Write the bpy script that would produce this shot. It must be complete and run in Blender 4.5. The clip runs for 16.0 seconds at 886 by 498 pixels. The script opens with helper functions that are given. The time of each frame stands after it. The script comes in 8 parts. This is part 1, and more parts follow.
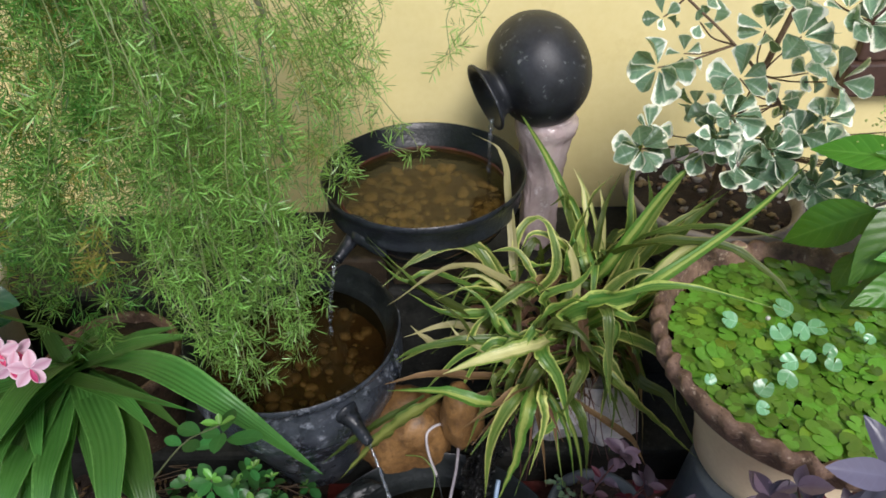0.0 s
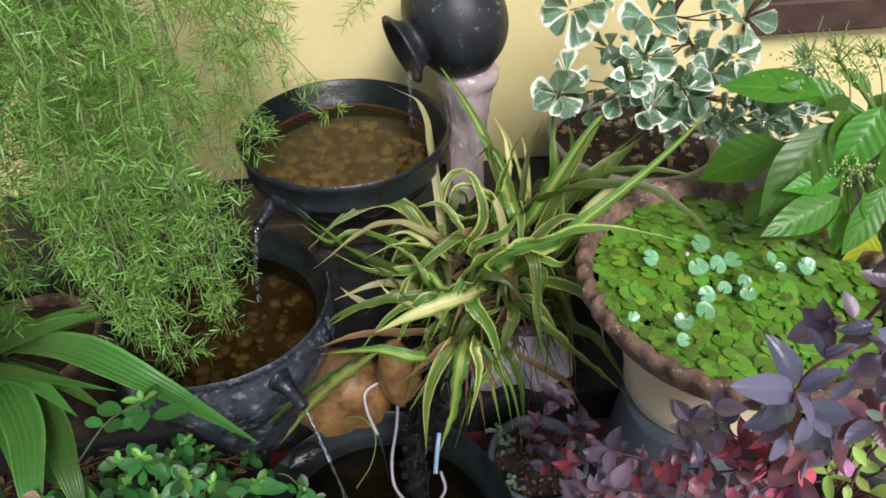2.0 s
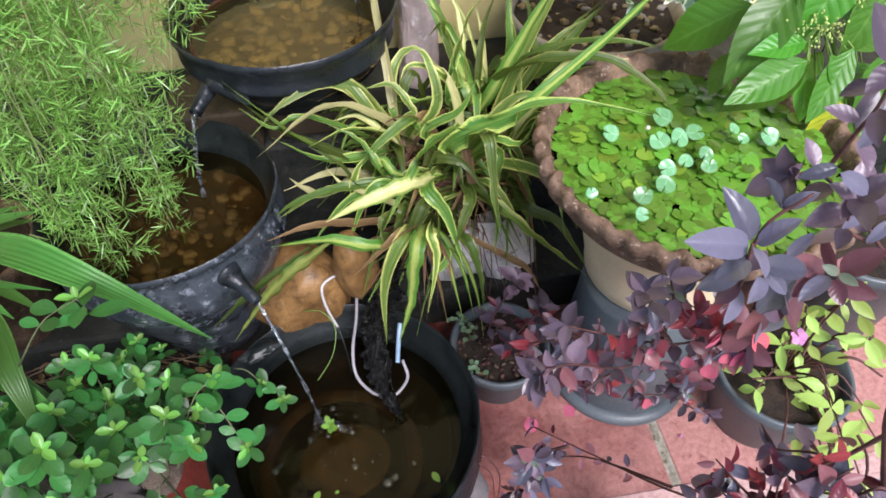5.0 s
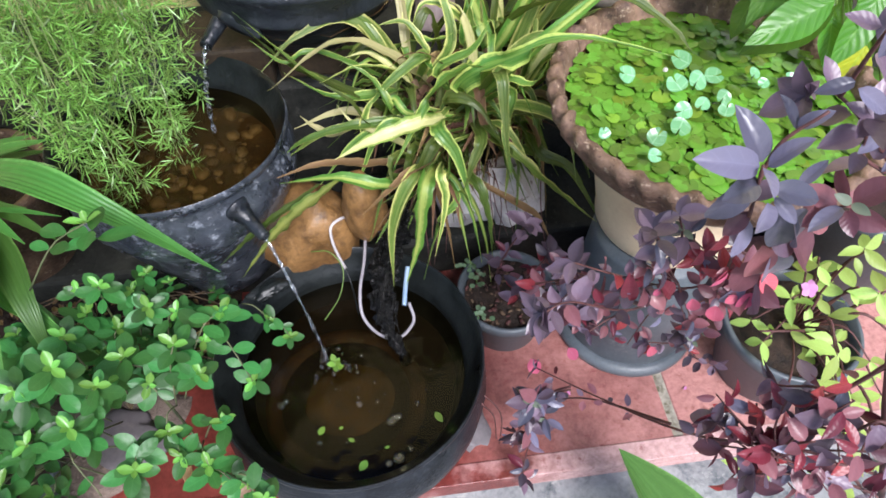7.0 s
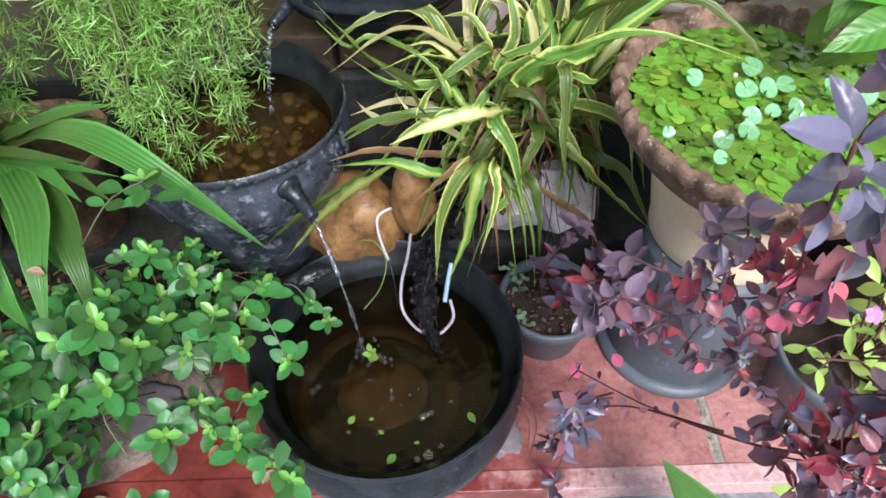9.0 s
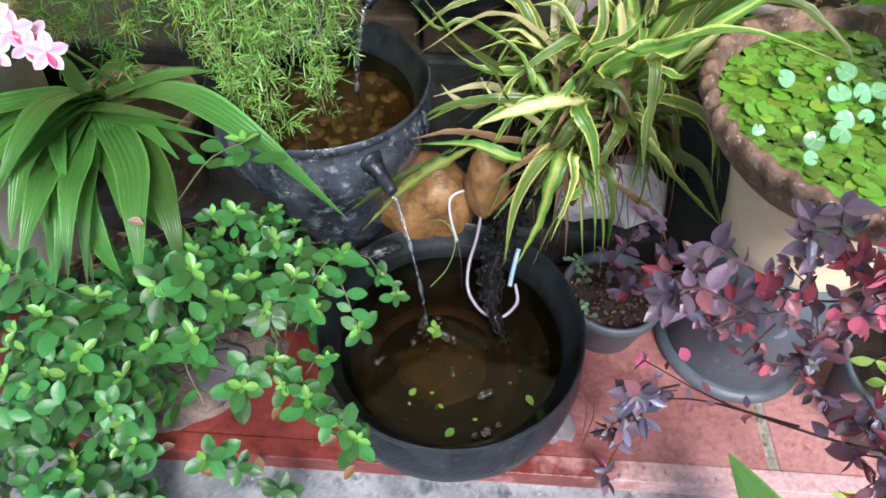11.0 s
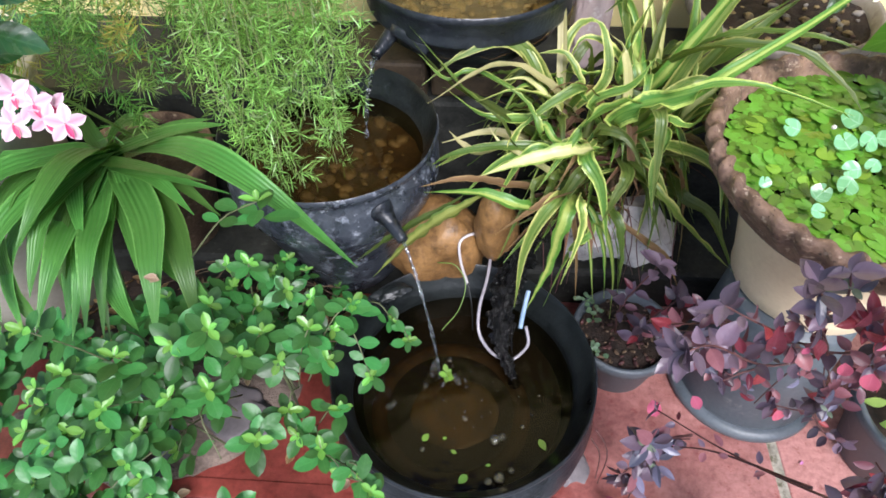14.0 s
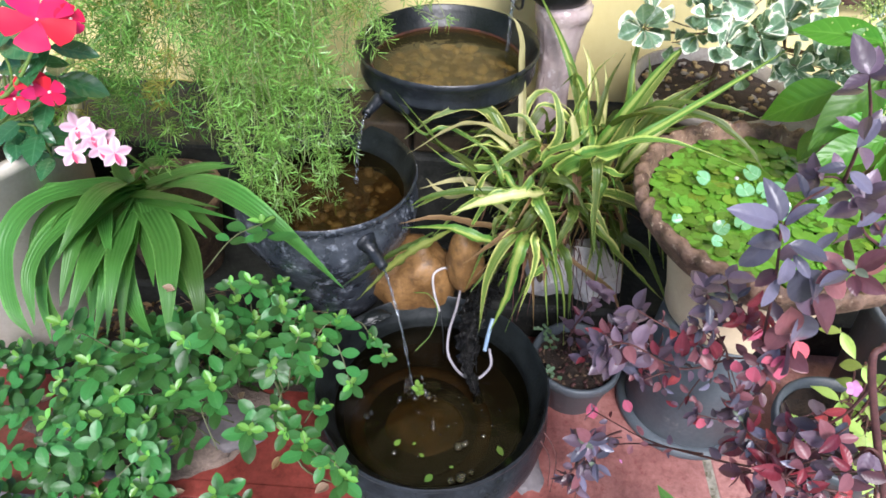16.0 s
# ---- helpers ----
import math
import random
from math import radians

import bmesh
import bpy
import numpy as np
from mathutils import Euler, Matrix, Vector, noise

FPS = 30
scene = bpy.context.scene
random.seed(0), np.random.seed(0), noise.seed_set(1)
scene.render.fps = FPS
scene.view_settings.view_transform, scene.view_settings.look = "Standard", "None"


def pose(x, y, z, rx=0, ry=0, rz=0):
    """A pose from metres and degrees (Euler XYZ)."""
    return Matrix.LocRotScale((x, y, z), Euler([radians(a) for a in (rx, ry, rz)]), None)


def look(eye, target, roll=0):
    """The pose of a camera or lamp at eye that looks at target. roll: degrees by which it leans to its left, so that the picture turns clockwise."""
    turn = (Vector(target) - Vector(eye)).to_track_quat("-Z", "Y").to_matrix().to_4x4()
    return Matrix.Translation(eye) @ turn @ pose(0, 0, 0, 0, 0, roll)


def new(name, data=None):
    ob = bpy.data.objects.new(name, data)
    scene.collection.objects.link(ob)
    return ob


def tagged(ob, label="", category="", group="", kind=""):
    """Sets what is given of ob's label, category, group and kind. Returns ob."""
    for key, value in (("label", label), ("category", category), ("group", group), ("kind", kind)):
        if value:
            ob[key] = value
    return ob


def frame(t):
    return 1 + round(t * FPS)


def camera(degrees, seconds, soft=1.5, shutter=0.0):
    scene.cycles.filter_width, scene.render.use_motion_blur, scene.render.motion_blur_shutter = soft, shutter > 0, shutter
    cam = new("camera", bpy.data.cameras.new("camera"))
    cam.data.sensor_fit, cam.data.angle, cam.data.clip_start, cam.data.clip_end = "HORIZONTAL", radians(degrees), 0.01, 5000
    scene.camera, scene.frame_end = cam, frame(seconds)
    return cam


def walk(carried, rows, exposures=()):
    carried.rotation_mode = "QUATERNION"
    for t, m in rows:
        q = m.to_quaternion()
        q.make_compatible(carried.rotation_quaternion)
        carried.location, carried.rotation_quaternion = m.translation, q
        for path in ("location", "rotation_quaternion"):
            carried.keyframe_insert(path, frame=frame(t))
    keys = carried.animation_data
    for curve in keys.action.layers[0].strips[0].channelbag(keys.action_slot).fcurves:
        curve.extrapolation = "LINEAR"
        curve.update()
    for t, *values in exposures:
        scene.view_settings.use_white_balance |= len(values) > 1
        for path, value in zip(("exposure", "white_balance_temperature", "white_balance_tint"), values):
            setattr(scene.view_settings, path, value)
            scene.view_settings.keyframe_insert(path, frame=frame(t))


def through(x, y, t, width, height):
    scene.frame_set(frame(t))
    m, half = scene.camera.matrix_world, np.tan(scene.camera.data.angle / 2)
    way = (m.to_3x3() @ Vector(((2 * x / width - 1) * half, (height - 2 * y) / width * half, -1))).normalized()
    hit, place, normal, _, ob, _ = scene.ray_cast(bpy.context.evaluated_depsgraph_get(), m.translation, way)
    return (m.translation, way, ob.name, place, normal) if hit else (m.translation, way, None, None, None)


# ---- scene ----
cam = camera(68.8, 16.0, soft=1.7)
METRES, EYE, TILT, LEAN, TURN = 0.6, 1.28, -37.84, 1.31, 0.0
ROWS = [
    (0.0, 0.0, 0.0, 0.0, 0.0, 0.0, -0.0),
    (0.5, 0.0065, -0.0113, -0.0109, -0.69, -0.15, 0.06),
    (1.0, 0.0201, -0.0115, -0.0198, -1.94, -0.58, 1.25),
    (1.5, 0.0229, 0.0049, -0.0228, -3.7, -1.9, 2.27),
    (2.0, 0.0481, 0.0204, -0.0248, -5.15, -3.35, 3.51),
    (2.5, 0.059, 0.0399, -0.0264, -6.75, -5.04, 4.68),
    (3.0, 0.0791, 0.0577, -0.044, -7.58, -7.03, 4.87),
    (3.5, 0.0901, 0.0692, -0.059, -7.73, -8.49, 5.07),
    (4.0, 0.0908, 0.0769, -0.068, -7.93, -9.91, 5.26),
    (6.5, 0.1023, 0.0773, -0.1401, -7.44, -14.23, 4.58),
    (7.0, 0.1035, 0.076, -0.157, -6.41, -14.89, 3.77),
    (7.5, 0.0931, 0.0844, -0.186, -5.73, -14.59, 2.64),
    (8.0, 0.0862, 0.0928, -0.2112, -4.55, -13.77, 2.11),
    (8.5, 0.0812, 0.0926, -0.2357, -3.64, -12.57, 0.95),
    (9.0, 0.0691, 0.0862, -0.2472, -2.33, -12.47, -0.01),
    (9.5, 0.0395, 0.0747, -0.2613, -0.63, -12.81, -1.45),
    (12.0, -0.0511, 0.0234, -0.2857, 2.23, -12.51, -3.73),
    (12.5, -0.0598, 0.0431, -0.2628, 2.21, -12.23, -3.54),
    (13.0, -0.0571, 0.0713, -0.2355, 1.72, -12.48, -2.88),
    (13.5, -0.0449, 0.0773, -0.2139, 1.59, -12.24, -2.56),
    (14.0, -0.0334, 0.0404, -0.1891, 2.55, -11.77, -2.69),
    (14.5, -0.0113, -0.0065, -0.1892, 2.86, -10.29, -3.12),
    (15.0, 0.0016, -0.0763, -0.2067, 3.04, -8.73, -3.99),
    (15.5, 0.0301, -0.2034, -0.2463, 3.18, -6.55, -4.18),
    (16.0, 0.0414, -0.284, -0.2737, 2.01, -5.19, -4.26),
]
walk(cam, [(t, pose(0, 0, EYE, TILT, LEAN, TURN) @ pose(METRES * x, METRES * y, METRES * z, 90 + pitch, roll, yaw)) for t, x, y, z, yaw, pitch, roll in ROWS],
     [(0.0, -0.09, 6250, 14), (3.5, 0.40, 6200, 15), (7.0, 0.82, 6000, 15), (13.5, 0.89, 6000, 15), (16.0, 0.78, 6000, 15)])

# ---- world and light ----
world = bpy.data.worlds.new("sky")
scene.world = world
world.use_nodes = True
wt = world.node_tree
bg = wt.nodes["Background"]
sky = wt.nodes.new("ShaderNodeTexSky")
sky.sky_type = "NISHITA"
sky.sun_disc = False
SUN_EL, SUN_AZ = 47.0, 166.0
sky.sun_elevation, sky.sun_rotation = radians(SUN_EL), radians(SUN_AZ)
sky.air_density, sky.dust_density, sky.ozone_density = 1.0, 2.0, 1.5
wt.links.new(sky.outputs[0], bg.inputs[0])
bg.inputs[1].default_value = 0.12
sun_data = bpy.data.lights.new("sun", "SUN")
sun_data.energy, sun_data.angle, sun_data.color = 3.4, radians(24), (1.0, 0.97, 0.93)
sun = new("sun", sun_data)
_a, _e = radians(SUN_AZ), radians(SUN_EL)
sun.matrix_world = look((math.sin(_a) * math.cos(_e) * 5, math.cos(_a) * math.cos(_e) * 5, math.sin(_e) * 5), (0, 0, 0))


# ---- materials ----
class Nodes:
    """Short ways to build a node tree."""

    def __init__(self, name):
        self.m = bpy.data.materials.new(name)
        self.m.use_nodes = True
        self.t = self.m.node_tree
        self.t.nodes.clear()
        self.out = self.t.nodes.new("ShaderNodeOutputMaterial")

    def n(self, kind, **ins):
        node = self.t.nodes.new(kind)
        for k, v in ins.items():
            self.put(node, k, v)
        return node

    def put(self, node, key, v):
        sock = node.inputs[int(key[1:])] if key[0] == "i" and key[1:].isdigit() else node.inputs[key.replace("_", " ")]
        if isinstance(v, bpy.types.NodeSocket):
            self.t.links.new(v, sock)
        else:
            sock.default_value = v

    def noise(self, coord, scale, detail=4.0, rough=0.55):
        return self.n("ShaderNodeTexNoise", Vector=coord, Scale=scale, Detail=detail, Roughness=rough).outputs["Fac"]

    def ramp(self, fac, *stops):
        r = self.n("ShaderNodeValToRGB", Fac=fac)
        e = r.color_ramp.elements
        while len(e) < len(stops):
            e.new(0.5)
        for el, (p, c) in zip(e, stops):
            el.position = p
            el.color = (*c, 1) if len(c) == 3 else c
        return r.outputs["Color"]

    def mix(self, fac, a, b, blend="MIX"):
        x = self.t.nodes.new("ShaderNodeMix")
        x.data_type, x.blend_type = "RGBA", blend
        for i, v in ((0, fac), (6, a), (7, b)):
            if isinstance(v, bpy.types.NodeSocket):
                self.t.links.new(v, x.inputs[i])
            elif i:
                x.inputs[i].default_value = (*v, 1) if len(v) == 3 else v
            else:
                x.inputs[i].default_value = v
        return x.outputs[2]

    def math(self, op, a, b=0.0, c=0.0):
        x = self.t.nodes.new("ShaderNodeMath")
        x.operation = op
        for i, v in enumerate((a, b, c)):
            if isinstance(v, bpy.types.NodeSocket):
                self.t.links.new(v, x.inputs[i])
            else:
                x.inputs[i].default_value = v
        return x.outputs[0]

    def obj(self):
        return self.n("ShaderNodeTexCoord").outputs["Object"]

    def world(self):
        return self.n("ShaderNodeNewGeometry").outputs["Position"]

    def bump(self, height, strength=0.3, dist=0.01):
        return self.n("ShaderNodeBump", Height=height, Strength=strength, Distance=dist).outputs[0]

    def done(self, shader):
        self.t.links.new(shader, self.out.inputs["Surface"])
        return self.m


def grey(x):
    return (x, x, x)


def surface(name, c1, c2, scale=12.0, rough=0.6, fine=90.0, bump=0.25, dist=0.004, spots=None, spot_at=0.62, metal=0.0, spec=0.5, rough_var=0.15, use_world=True, spot_soft=0.08, flecks=None, fleck_scale=70.0, fleck_at=0.62):
    """A weathered solid: two colours mixed by coarse and fine noise, optional spots, relief and uneven gloss."""
    k = Nodes(name)
    co = k.world() if use_world else k.obj()
    a, b = k.noise(co, scale), k.noise(co, fine, 3.0)
    f = k.math("ADD", k.math("MULTIPLY", a, 0.7), k.math("MULTIPLY", b, 0.3))
    col = k.ramp(f, (0.36, c1), (0.64, c2))
    if spots:
        s = k.noise(co, scale * 2.3, 5.0, 0.7)
        col = k.mix(k.ramp(s, (spot_at, grey(0)), (spot_at + spot_soft, grey(1))), col, spots)
    if flecks:
        q = k.noise(co, fleck_scale, 6.0, 0.75)
        col = k.mix(k.ramp(q, (fleck_at, grey(0)), (fleck_at + 0.08, grey(0.85))), col, flecks)
    r = k.math("MULTIPLY_ADD", a, rough_var * 2, rough - rough_var)
    h = k.math("ADD", k.math("MULTIPLY", a, 0.6), k.math("MULTIPLY", b, 0.4))
    p = k.n("ShaderNodeBsdfPrincipled", Base_Color=col, Roughness=r, Metallic=metal, Normal=k.bump(h, bump, dist))
    p.inputs["Specular IOR Level"].default_value = spec
    return k.done(p.outputs[0])


def foliage(name, mid, edge, edge_at=2.0, soft=0.15, tip=None, rough=0.4, through=0.3, vein=None, vein_count=9.0, vein_mix=0.5, vary=0.35, stripes=0.0, dark=None, spec=0.45, round_tip=False, sunny=0.35, shift=0.1, quilt=None, relief=0.25):
    """A leaf seen by its UV map: u across, v along. mid and edge colours, side veins, and each leaf a little different."""
    k = Nodes(name)
    uv = k.n("ShaderNodeTexCoord").outputs["UV"]
    sep = k.n("ShaderNodeSeparateXYZ", Vector=uv)
    u, v = sep.outputs[0], sep.outputs[1]
    across = k.math("ABSOLUTE", k.math("MULTIPLY_ADD", u, 2.0, -1.0))
    co = k.world()
    rnd = k.n("ShaderNodeObjectInfo").outputs["Random"]
    isl = k.n("ShaderNodeNewGeometry").outputs["Random Per Island"]
    rnd = k.math("FRACT", k.math("ADD", rnd, isl))
    n1, n2 = k.noise(co, 60.0, 3.0), k.noise(co, 260.0, 2.0)
    base = k.mix(k.math("MULTIPLY", n1, 0.6), mid, dark or tuple(c * 0.6 for c in mid))
    hgt = k.math("MULTIPLY", n2, 0.25)
    if vein:
        wave = k.math("SINE", k.math("MULTIPLY", k.math("SUBTRACT", v, k.math("MULTIPLY", across, 0.22)), vein_count * 6.283))
        line = k.ramp(wave, (0.86, grey(0)), (1.0, grey(1)))
        rib = k.ramp(across, (0.0, grey(1)), (0.09, grey(0)))
        lines = k.math("MAXIMUM", k.math("MULTIPLY", line, vein_mix), k.math("MULTIPLY", rib, min(1.0, vein_mix * 2)))
        base = k.mix(lines, base, vein)
        hgt = k.math("SUBTRACT", hgt, k.math("MULTIPLY", wave, 0.6 * min(1.0, vein_mix * 2) if quilt is None else quilt))
    if stripes:
        s = k.math("SINE", k.math("MULTIPLY", u, stripes * 6.283))
        base = k.mix(k.math("MULTIPLY", k.ramp(s, (0.5, grey(0)), (1.0, grey(1))), 0.10), base, edge)
        grain = k.n("ShaderNodeCombineXYZ", X=k.math("MULTIPLY", u, 22.0), Y=k.math("MULTIPLY", v, 3.0), Z=k.math("MULTIPLY", rnd, 60.0)).outputs[0]
        streak = k.noise(grain, 1.0, 4.0, 0.65)
        base = k.mix(k.math("MULTIPLY", k.ramp(streak, (0.42, grey(0)), (0.72, grey(1))), 0.38), base, edge)
        hgt = k.math("ADD", hgt, k.math("MULTIPLY", s, 0.8))
    if edge_at < 1.5:
        rim = k.math("MAXIMUM", across, k.math("MULTIPLY_ADD", v, 1.9, -0.98)) if round_tip else across
        wob = k.math("MULTIPLY_ADD", k.math("SUBTRACT", k.noise(co, 110.0, 3.0, 0.7), 0.5), 0.55, rim)
        wob = k.math("MULTIPLY_ADD", k.math("SUBTRACT", rnd, 0.5), shift, wob)
        if stripes:
            wob = k.math("MULTIPLY_ADD", k.math("SUBTRACT", streak, 0.5), 0.9, wob)
        e = k.ramp(wob, (max(edge_at - soft, 0.0), grey(0)), (min(edge_at + soft, 1.0), grey(1)))
        base = k.mix(e, base, edge)
    if tip:
        base = k.mix(k.ramp(v, (0.72, grey(0)), (1.0, grey(1))), base, tip)
    bright = k.math("MULTIPLY_ADD", rnd, vary * 2, 1.0 - vary)
    hsv = k.n("ShaderNodeHueSaturation", Color=base, Value=bright, Hue=k.math("MULTIPLY_ADD", k.math("SUBTRACT", rnd, 0.5), 0.03, 0.5), Saturation=1.0)
    col = hsv.outputs[0]
    p = k.n("ShaderNodeBsdfPrincipled", Base_Color=col, Roughness=k.math("MULTIPLY_ADD", n1, 0.2, rough - 0.1), Normal=k.bump(hgt, relief, 0.002))
    p.inputs["Specular IOR Level"].default_value = spec
    tr = k.n("ShaderNodeBsdfTranslucent", Color=k.mix(sunny, col, (0.6, 0.8, 0.1)))
    ms = k.n("ShaderNodeMixShader", i0=through, i1=p.outputs[0], i2=tr.outputs[0])
    return k.done(ms.outputs[0])


def liquid(name, tint, ripple=0.08, scale=30.0, murk=(0.1, 0.07, 0.02), cloud=0.3, ior=1.33):
    """A still sheet of water: what lies under it shows tinted, and the sky mirrors at a slant."""
    k = Nodes(name)
    co = k.world()
    nm = k.bump(k.noise(co, scale, 2.0), ripple, 0.01)
    fr = k.n("ShaderNodeFresnel", IOR=ior, Normal=nm).outputs[0]
    t = k.n("ShaderNodeBsdfTransparent", Color=(*tint, 1))
    g = k.n("ShaderNodeBsdfGlossy", Color=(1, 1, 1, 1), Roughness=0.03, Normal=nm)
    d = k.n("ShaderNodeBsdfDiffuse", Color=(*murk, 1))
    body = k.n("ShaderNodeMixShader", i0=k.math("MULTIPLY_ADD", k.noise(co, 18.0, 3.0), cloud, cloud * 0.5), i1=t.outputs[0], i2=d.outputs[0])
    return k.done(k.n("ShaderNodeMixShader", i0=fr, i1=body.outputs[0], i2=g.outputs[0]).outputs[0])


def running(name):
    """Falling water: clear, glossy at a slant, with white frothy flecks painted in for its sparkle."""
    k = Nodes(name)
    nm = k.bump(k.noise(k.world(), 140.0, 2.0), 0.9, 0.004)
    t = k.n("ShaderNodeBsdfTransparent", Color=(0.90, 0.93, 0.96, 1))
    g = k.n("ShaderNodeBsdfGlossy", Color=(1, 1, 1, 1), Roughness=0.04, Normal=nm)
    d = k.n("ShaderNodeBsdfDiffuse", Color=(0.8, 0.82, 0.85, 1))
    fr = k.math("MULTIPLY_ADD", k.n("ShaderNodeFresnel", IOR=1.33, Normal=nm).outputs[0], 1.0, 0.06)
    f = k.ramp(k.noise(k.world(), 120.0, 3.0), (0.54, grey(0.0)), (0.78, grey(0.28)))
    clean = k.n("ShaderNodeMixShader", i0=fr, i1=t.outputs[0], i2=g.outputs[0])
    return k.done(k.n("ShaderNodeMixShader", i0=f, i1=clean.outputs[0], i2=d.outputs[0]).outputs[0])


def film(name):
    """The skin of a bubble: see-through, with a bright rim."""
    k = Nodes(name)
    t = k.n("ShaderNodeBsdfTransparent", Color=(0.97, 0.97, 0.97, 1))
    g = k.n("ShaderNodeBsdfGlossy", Color=(1, 1, 1, 1), Roughness=0.02)
    f = k.math("MULTIPLY_ADD", k.n("ShaderNodeFresnel", IOR=1.45).outputs[0], 1.0, 0.02)
    return k.done(k.n("ShaderNodeMixShader", i0=f, i1=t.outputs[0], i2=g.outputs[0]).outputs[0])


M_WALL = surface("yellow_wall_paint", (0.77, 0.65, 0.285), (0.83, 0.715, 0.35), 2.5, 0.75, 60, 0.12, 0.003, spots=(0.70, 0.57, 0.24), spot_at=0.6, spot_soft=0.2)


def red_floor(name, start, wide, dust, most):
    """Red oxide cement: deep, damp red on the left with shade put into the colour, worn to a dusty pink on the right,
    pitted all over.
    """
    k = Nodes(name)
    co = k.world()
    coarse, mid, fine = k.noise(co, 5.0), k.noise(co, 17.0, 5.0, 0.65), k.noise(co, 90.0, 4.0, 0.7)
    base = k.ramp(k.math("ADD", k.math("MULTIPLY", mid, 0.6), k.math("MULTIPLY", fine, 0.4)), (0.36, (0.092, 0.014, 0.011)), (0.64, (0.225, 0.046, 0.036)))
    # x drives the pale mask, so the left keeps the shade-deepened red
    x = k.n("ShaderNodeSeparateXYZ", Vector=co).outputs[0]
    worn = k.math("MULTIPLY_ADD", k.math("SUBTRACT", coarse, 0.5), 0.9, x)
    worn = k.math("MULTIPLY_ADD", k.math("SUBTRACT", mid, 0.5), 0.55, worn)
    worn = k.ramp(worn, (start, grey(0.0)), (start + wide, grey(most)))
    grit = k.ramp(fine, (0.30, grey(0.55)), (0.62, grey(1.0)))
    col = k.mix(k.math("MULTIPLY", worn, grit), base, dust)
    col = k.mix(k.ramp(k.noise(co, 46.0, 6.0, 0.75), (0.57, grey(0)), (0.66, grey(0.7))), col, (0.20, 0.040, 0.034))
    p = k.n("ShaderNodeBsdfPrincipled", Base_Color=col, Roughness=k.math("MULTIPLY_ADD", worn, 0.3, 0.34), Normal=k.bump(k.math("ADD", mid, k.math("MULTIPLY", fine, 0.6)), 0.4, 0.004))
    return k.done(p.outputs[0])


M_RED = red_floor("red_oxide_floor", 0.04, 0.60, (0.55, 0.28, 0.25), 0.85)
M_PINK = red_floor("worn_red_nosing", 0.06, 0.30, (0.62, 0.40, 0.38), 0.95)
M_CEMENT = surface("grey_cement", (0.13, 0.14, 0.145), (0.33, 0.335, 0.33), 9, 0.8, 120, 0.6, 0.005, spots=(0.055, 0.07, 0.08), spot_at=0.52, spot_soft=0.16, flecks=(0.42, 0.42, 0.39), fleck_scale=40.0, fleck_at=0.60)
M_JOINT = surface("pale_cement_joint", (0.20, 0.18, 0.14), (0.46, 0.42, 0.34), 30, 0.85, 140, 0.7, 0.005, spots=(0.10, 0.09, 0.05), spot_at=0.52, spot_soft=0.15)
M_LEDGE = surface("black_ledge_stone", (0.009, 0.010, 0.0095), (0.038, 0.039, 0.035), 14, 0.6, 110, 0.4, 0.005, spec=0.22, flecks=(0.07, 0.068, 0.06), fleck_scale=60.0, fleck_at=0.6)
M_BROWNSTONE = surface("brown_stone_facing", (0.022, 0.014, 0.007), (0.060, 0.040, 0.021), 18, 0.7, 120, 0.6, 0.006, spots=(0.012, 0.009, 0.005), spot_at=0.54, spot_soft=0.2)
M_BLACKCLAY = surface("black_fired_clay", (0.0035, 0.0045, 0.0045), (0.013, 0.016, 0.016), 16, 0.33, 130, 0.5, 0.004, spots=(0.036, 0.042, 0.045), spot_at=0.63, spot_soft=0.15, spec=0.34)
M_LIMED = surface("lime_stained_clay", (0.010, 0.013, 0.018), (0.050, 0.058, 0.072), 17, 0.28, 130, 0.7, 0.005, spots=(0.20, 0.22, 0.255), spot_at=0.54, spot_soft=0.14, spec=0.6, flecks=(0.36, 0.38, 0.41), fleck_scale=48.0, fleck_at=0.62)
M_JAR = surface("black_jar_clay", (0.007, 0.008, 0.010), (0.022, 0.025, 0.030), 22, 0.48, 170, 0.3, 0.002, spots=(0.15, 0.16, 0.16), spot_at=0.61, spot_soft=0.07)
M_INSIDE = surface("brown_stained_clay", (0.035, 0.016, 0.005), (0.12, 0.065, 0.016), 26, 0.7, 160, 0.4, 0.004)
M_PEBBLE = surface("river_pebble", (0.09, 0.055, 0.018), (0.36, 0.26, 0.12), 16, 0.6, 150, 0.3, 0.003)
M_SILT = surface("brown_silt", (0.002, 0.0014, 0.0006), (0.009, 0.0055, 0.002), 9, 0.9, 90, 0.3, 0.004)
M_TERRA = surface("weathered_terracotta", (0.075, 0.040, 0.026), (0.25, 0.155, 0.10), 30, 0.72, 140, 0.9, 0.006, spots=(0.40, 0.30, 0.21), spot_at=0.58, flecks=(0.045, 0.026, 0.018), fleck_scale=60.0, fleck_at=0.57)
M_CREAM = surface("cream_painted_clay", (0.66, 0.51, 0.33), (0.78, 0.63, 0.43), 6, 0.6, 120, 0.15, 0.002, spots=(0.50, 0.36, 0.22), spot_at=0.66)
M_GREYPOT = surface("grey_plastic_pot", (0.058, 0.07, 0.082), (0.105, 0.122, 0.136), 8, 0.42, 140, 0.12, 0.002, spots=(0.19, 0.20, 0.20), spot_at=0.62, spot_soft=0.15)
M_WHITEPOT = surface("grey_brown_bowl", (0.19, 0.165, 0.14), (0.30, 0.27, 0.235), 9, 0.65, 120, 0.3, 0.003, spots=(0.12, 0.09, 0.07), spot_at=0.54, spot_soft=0.2)
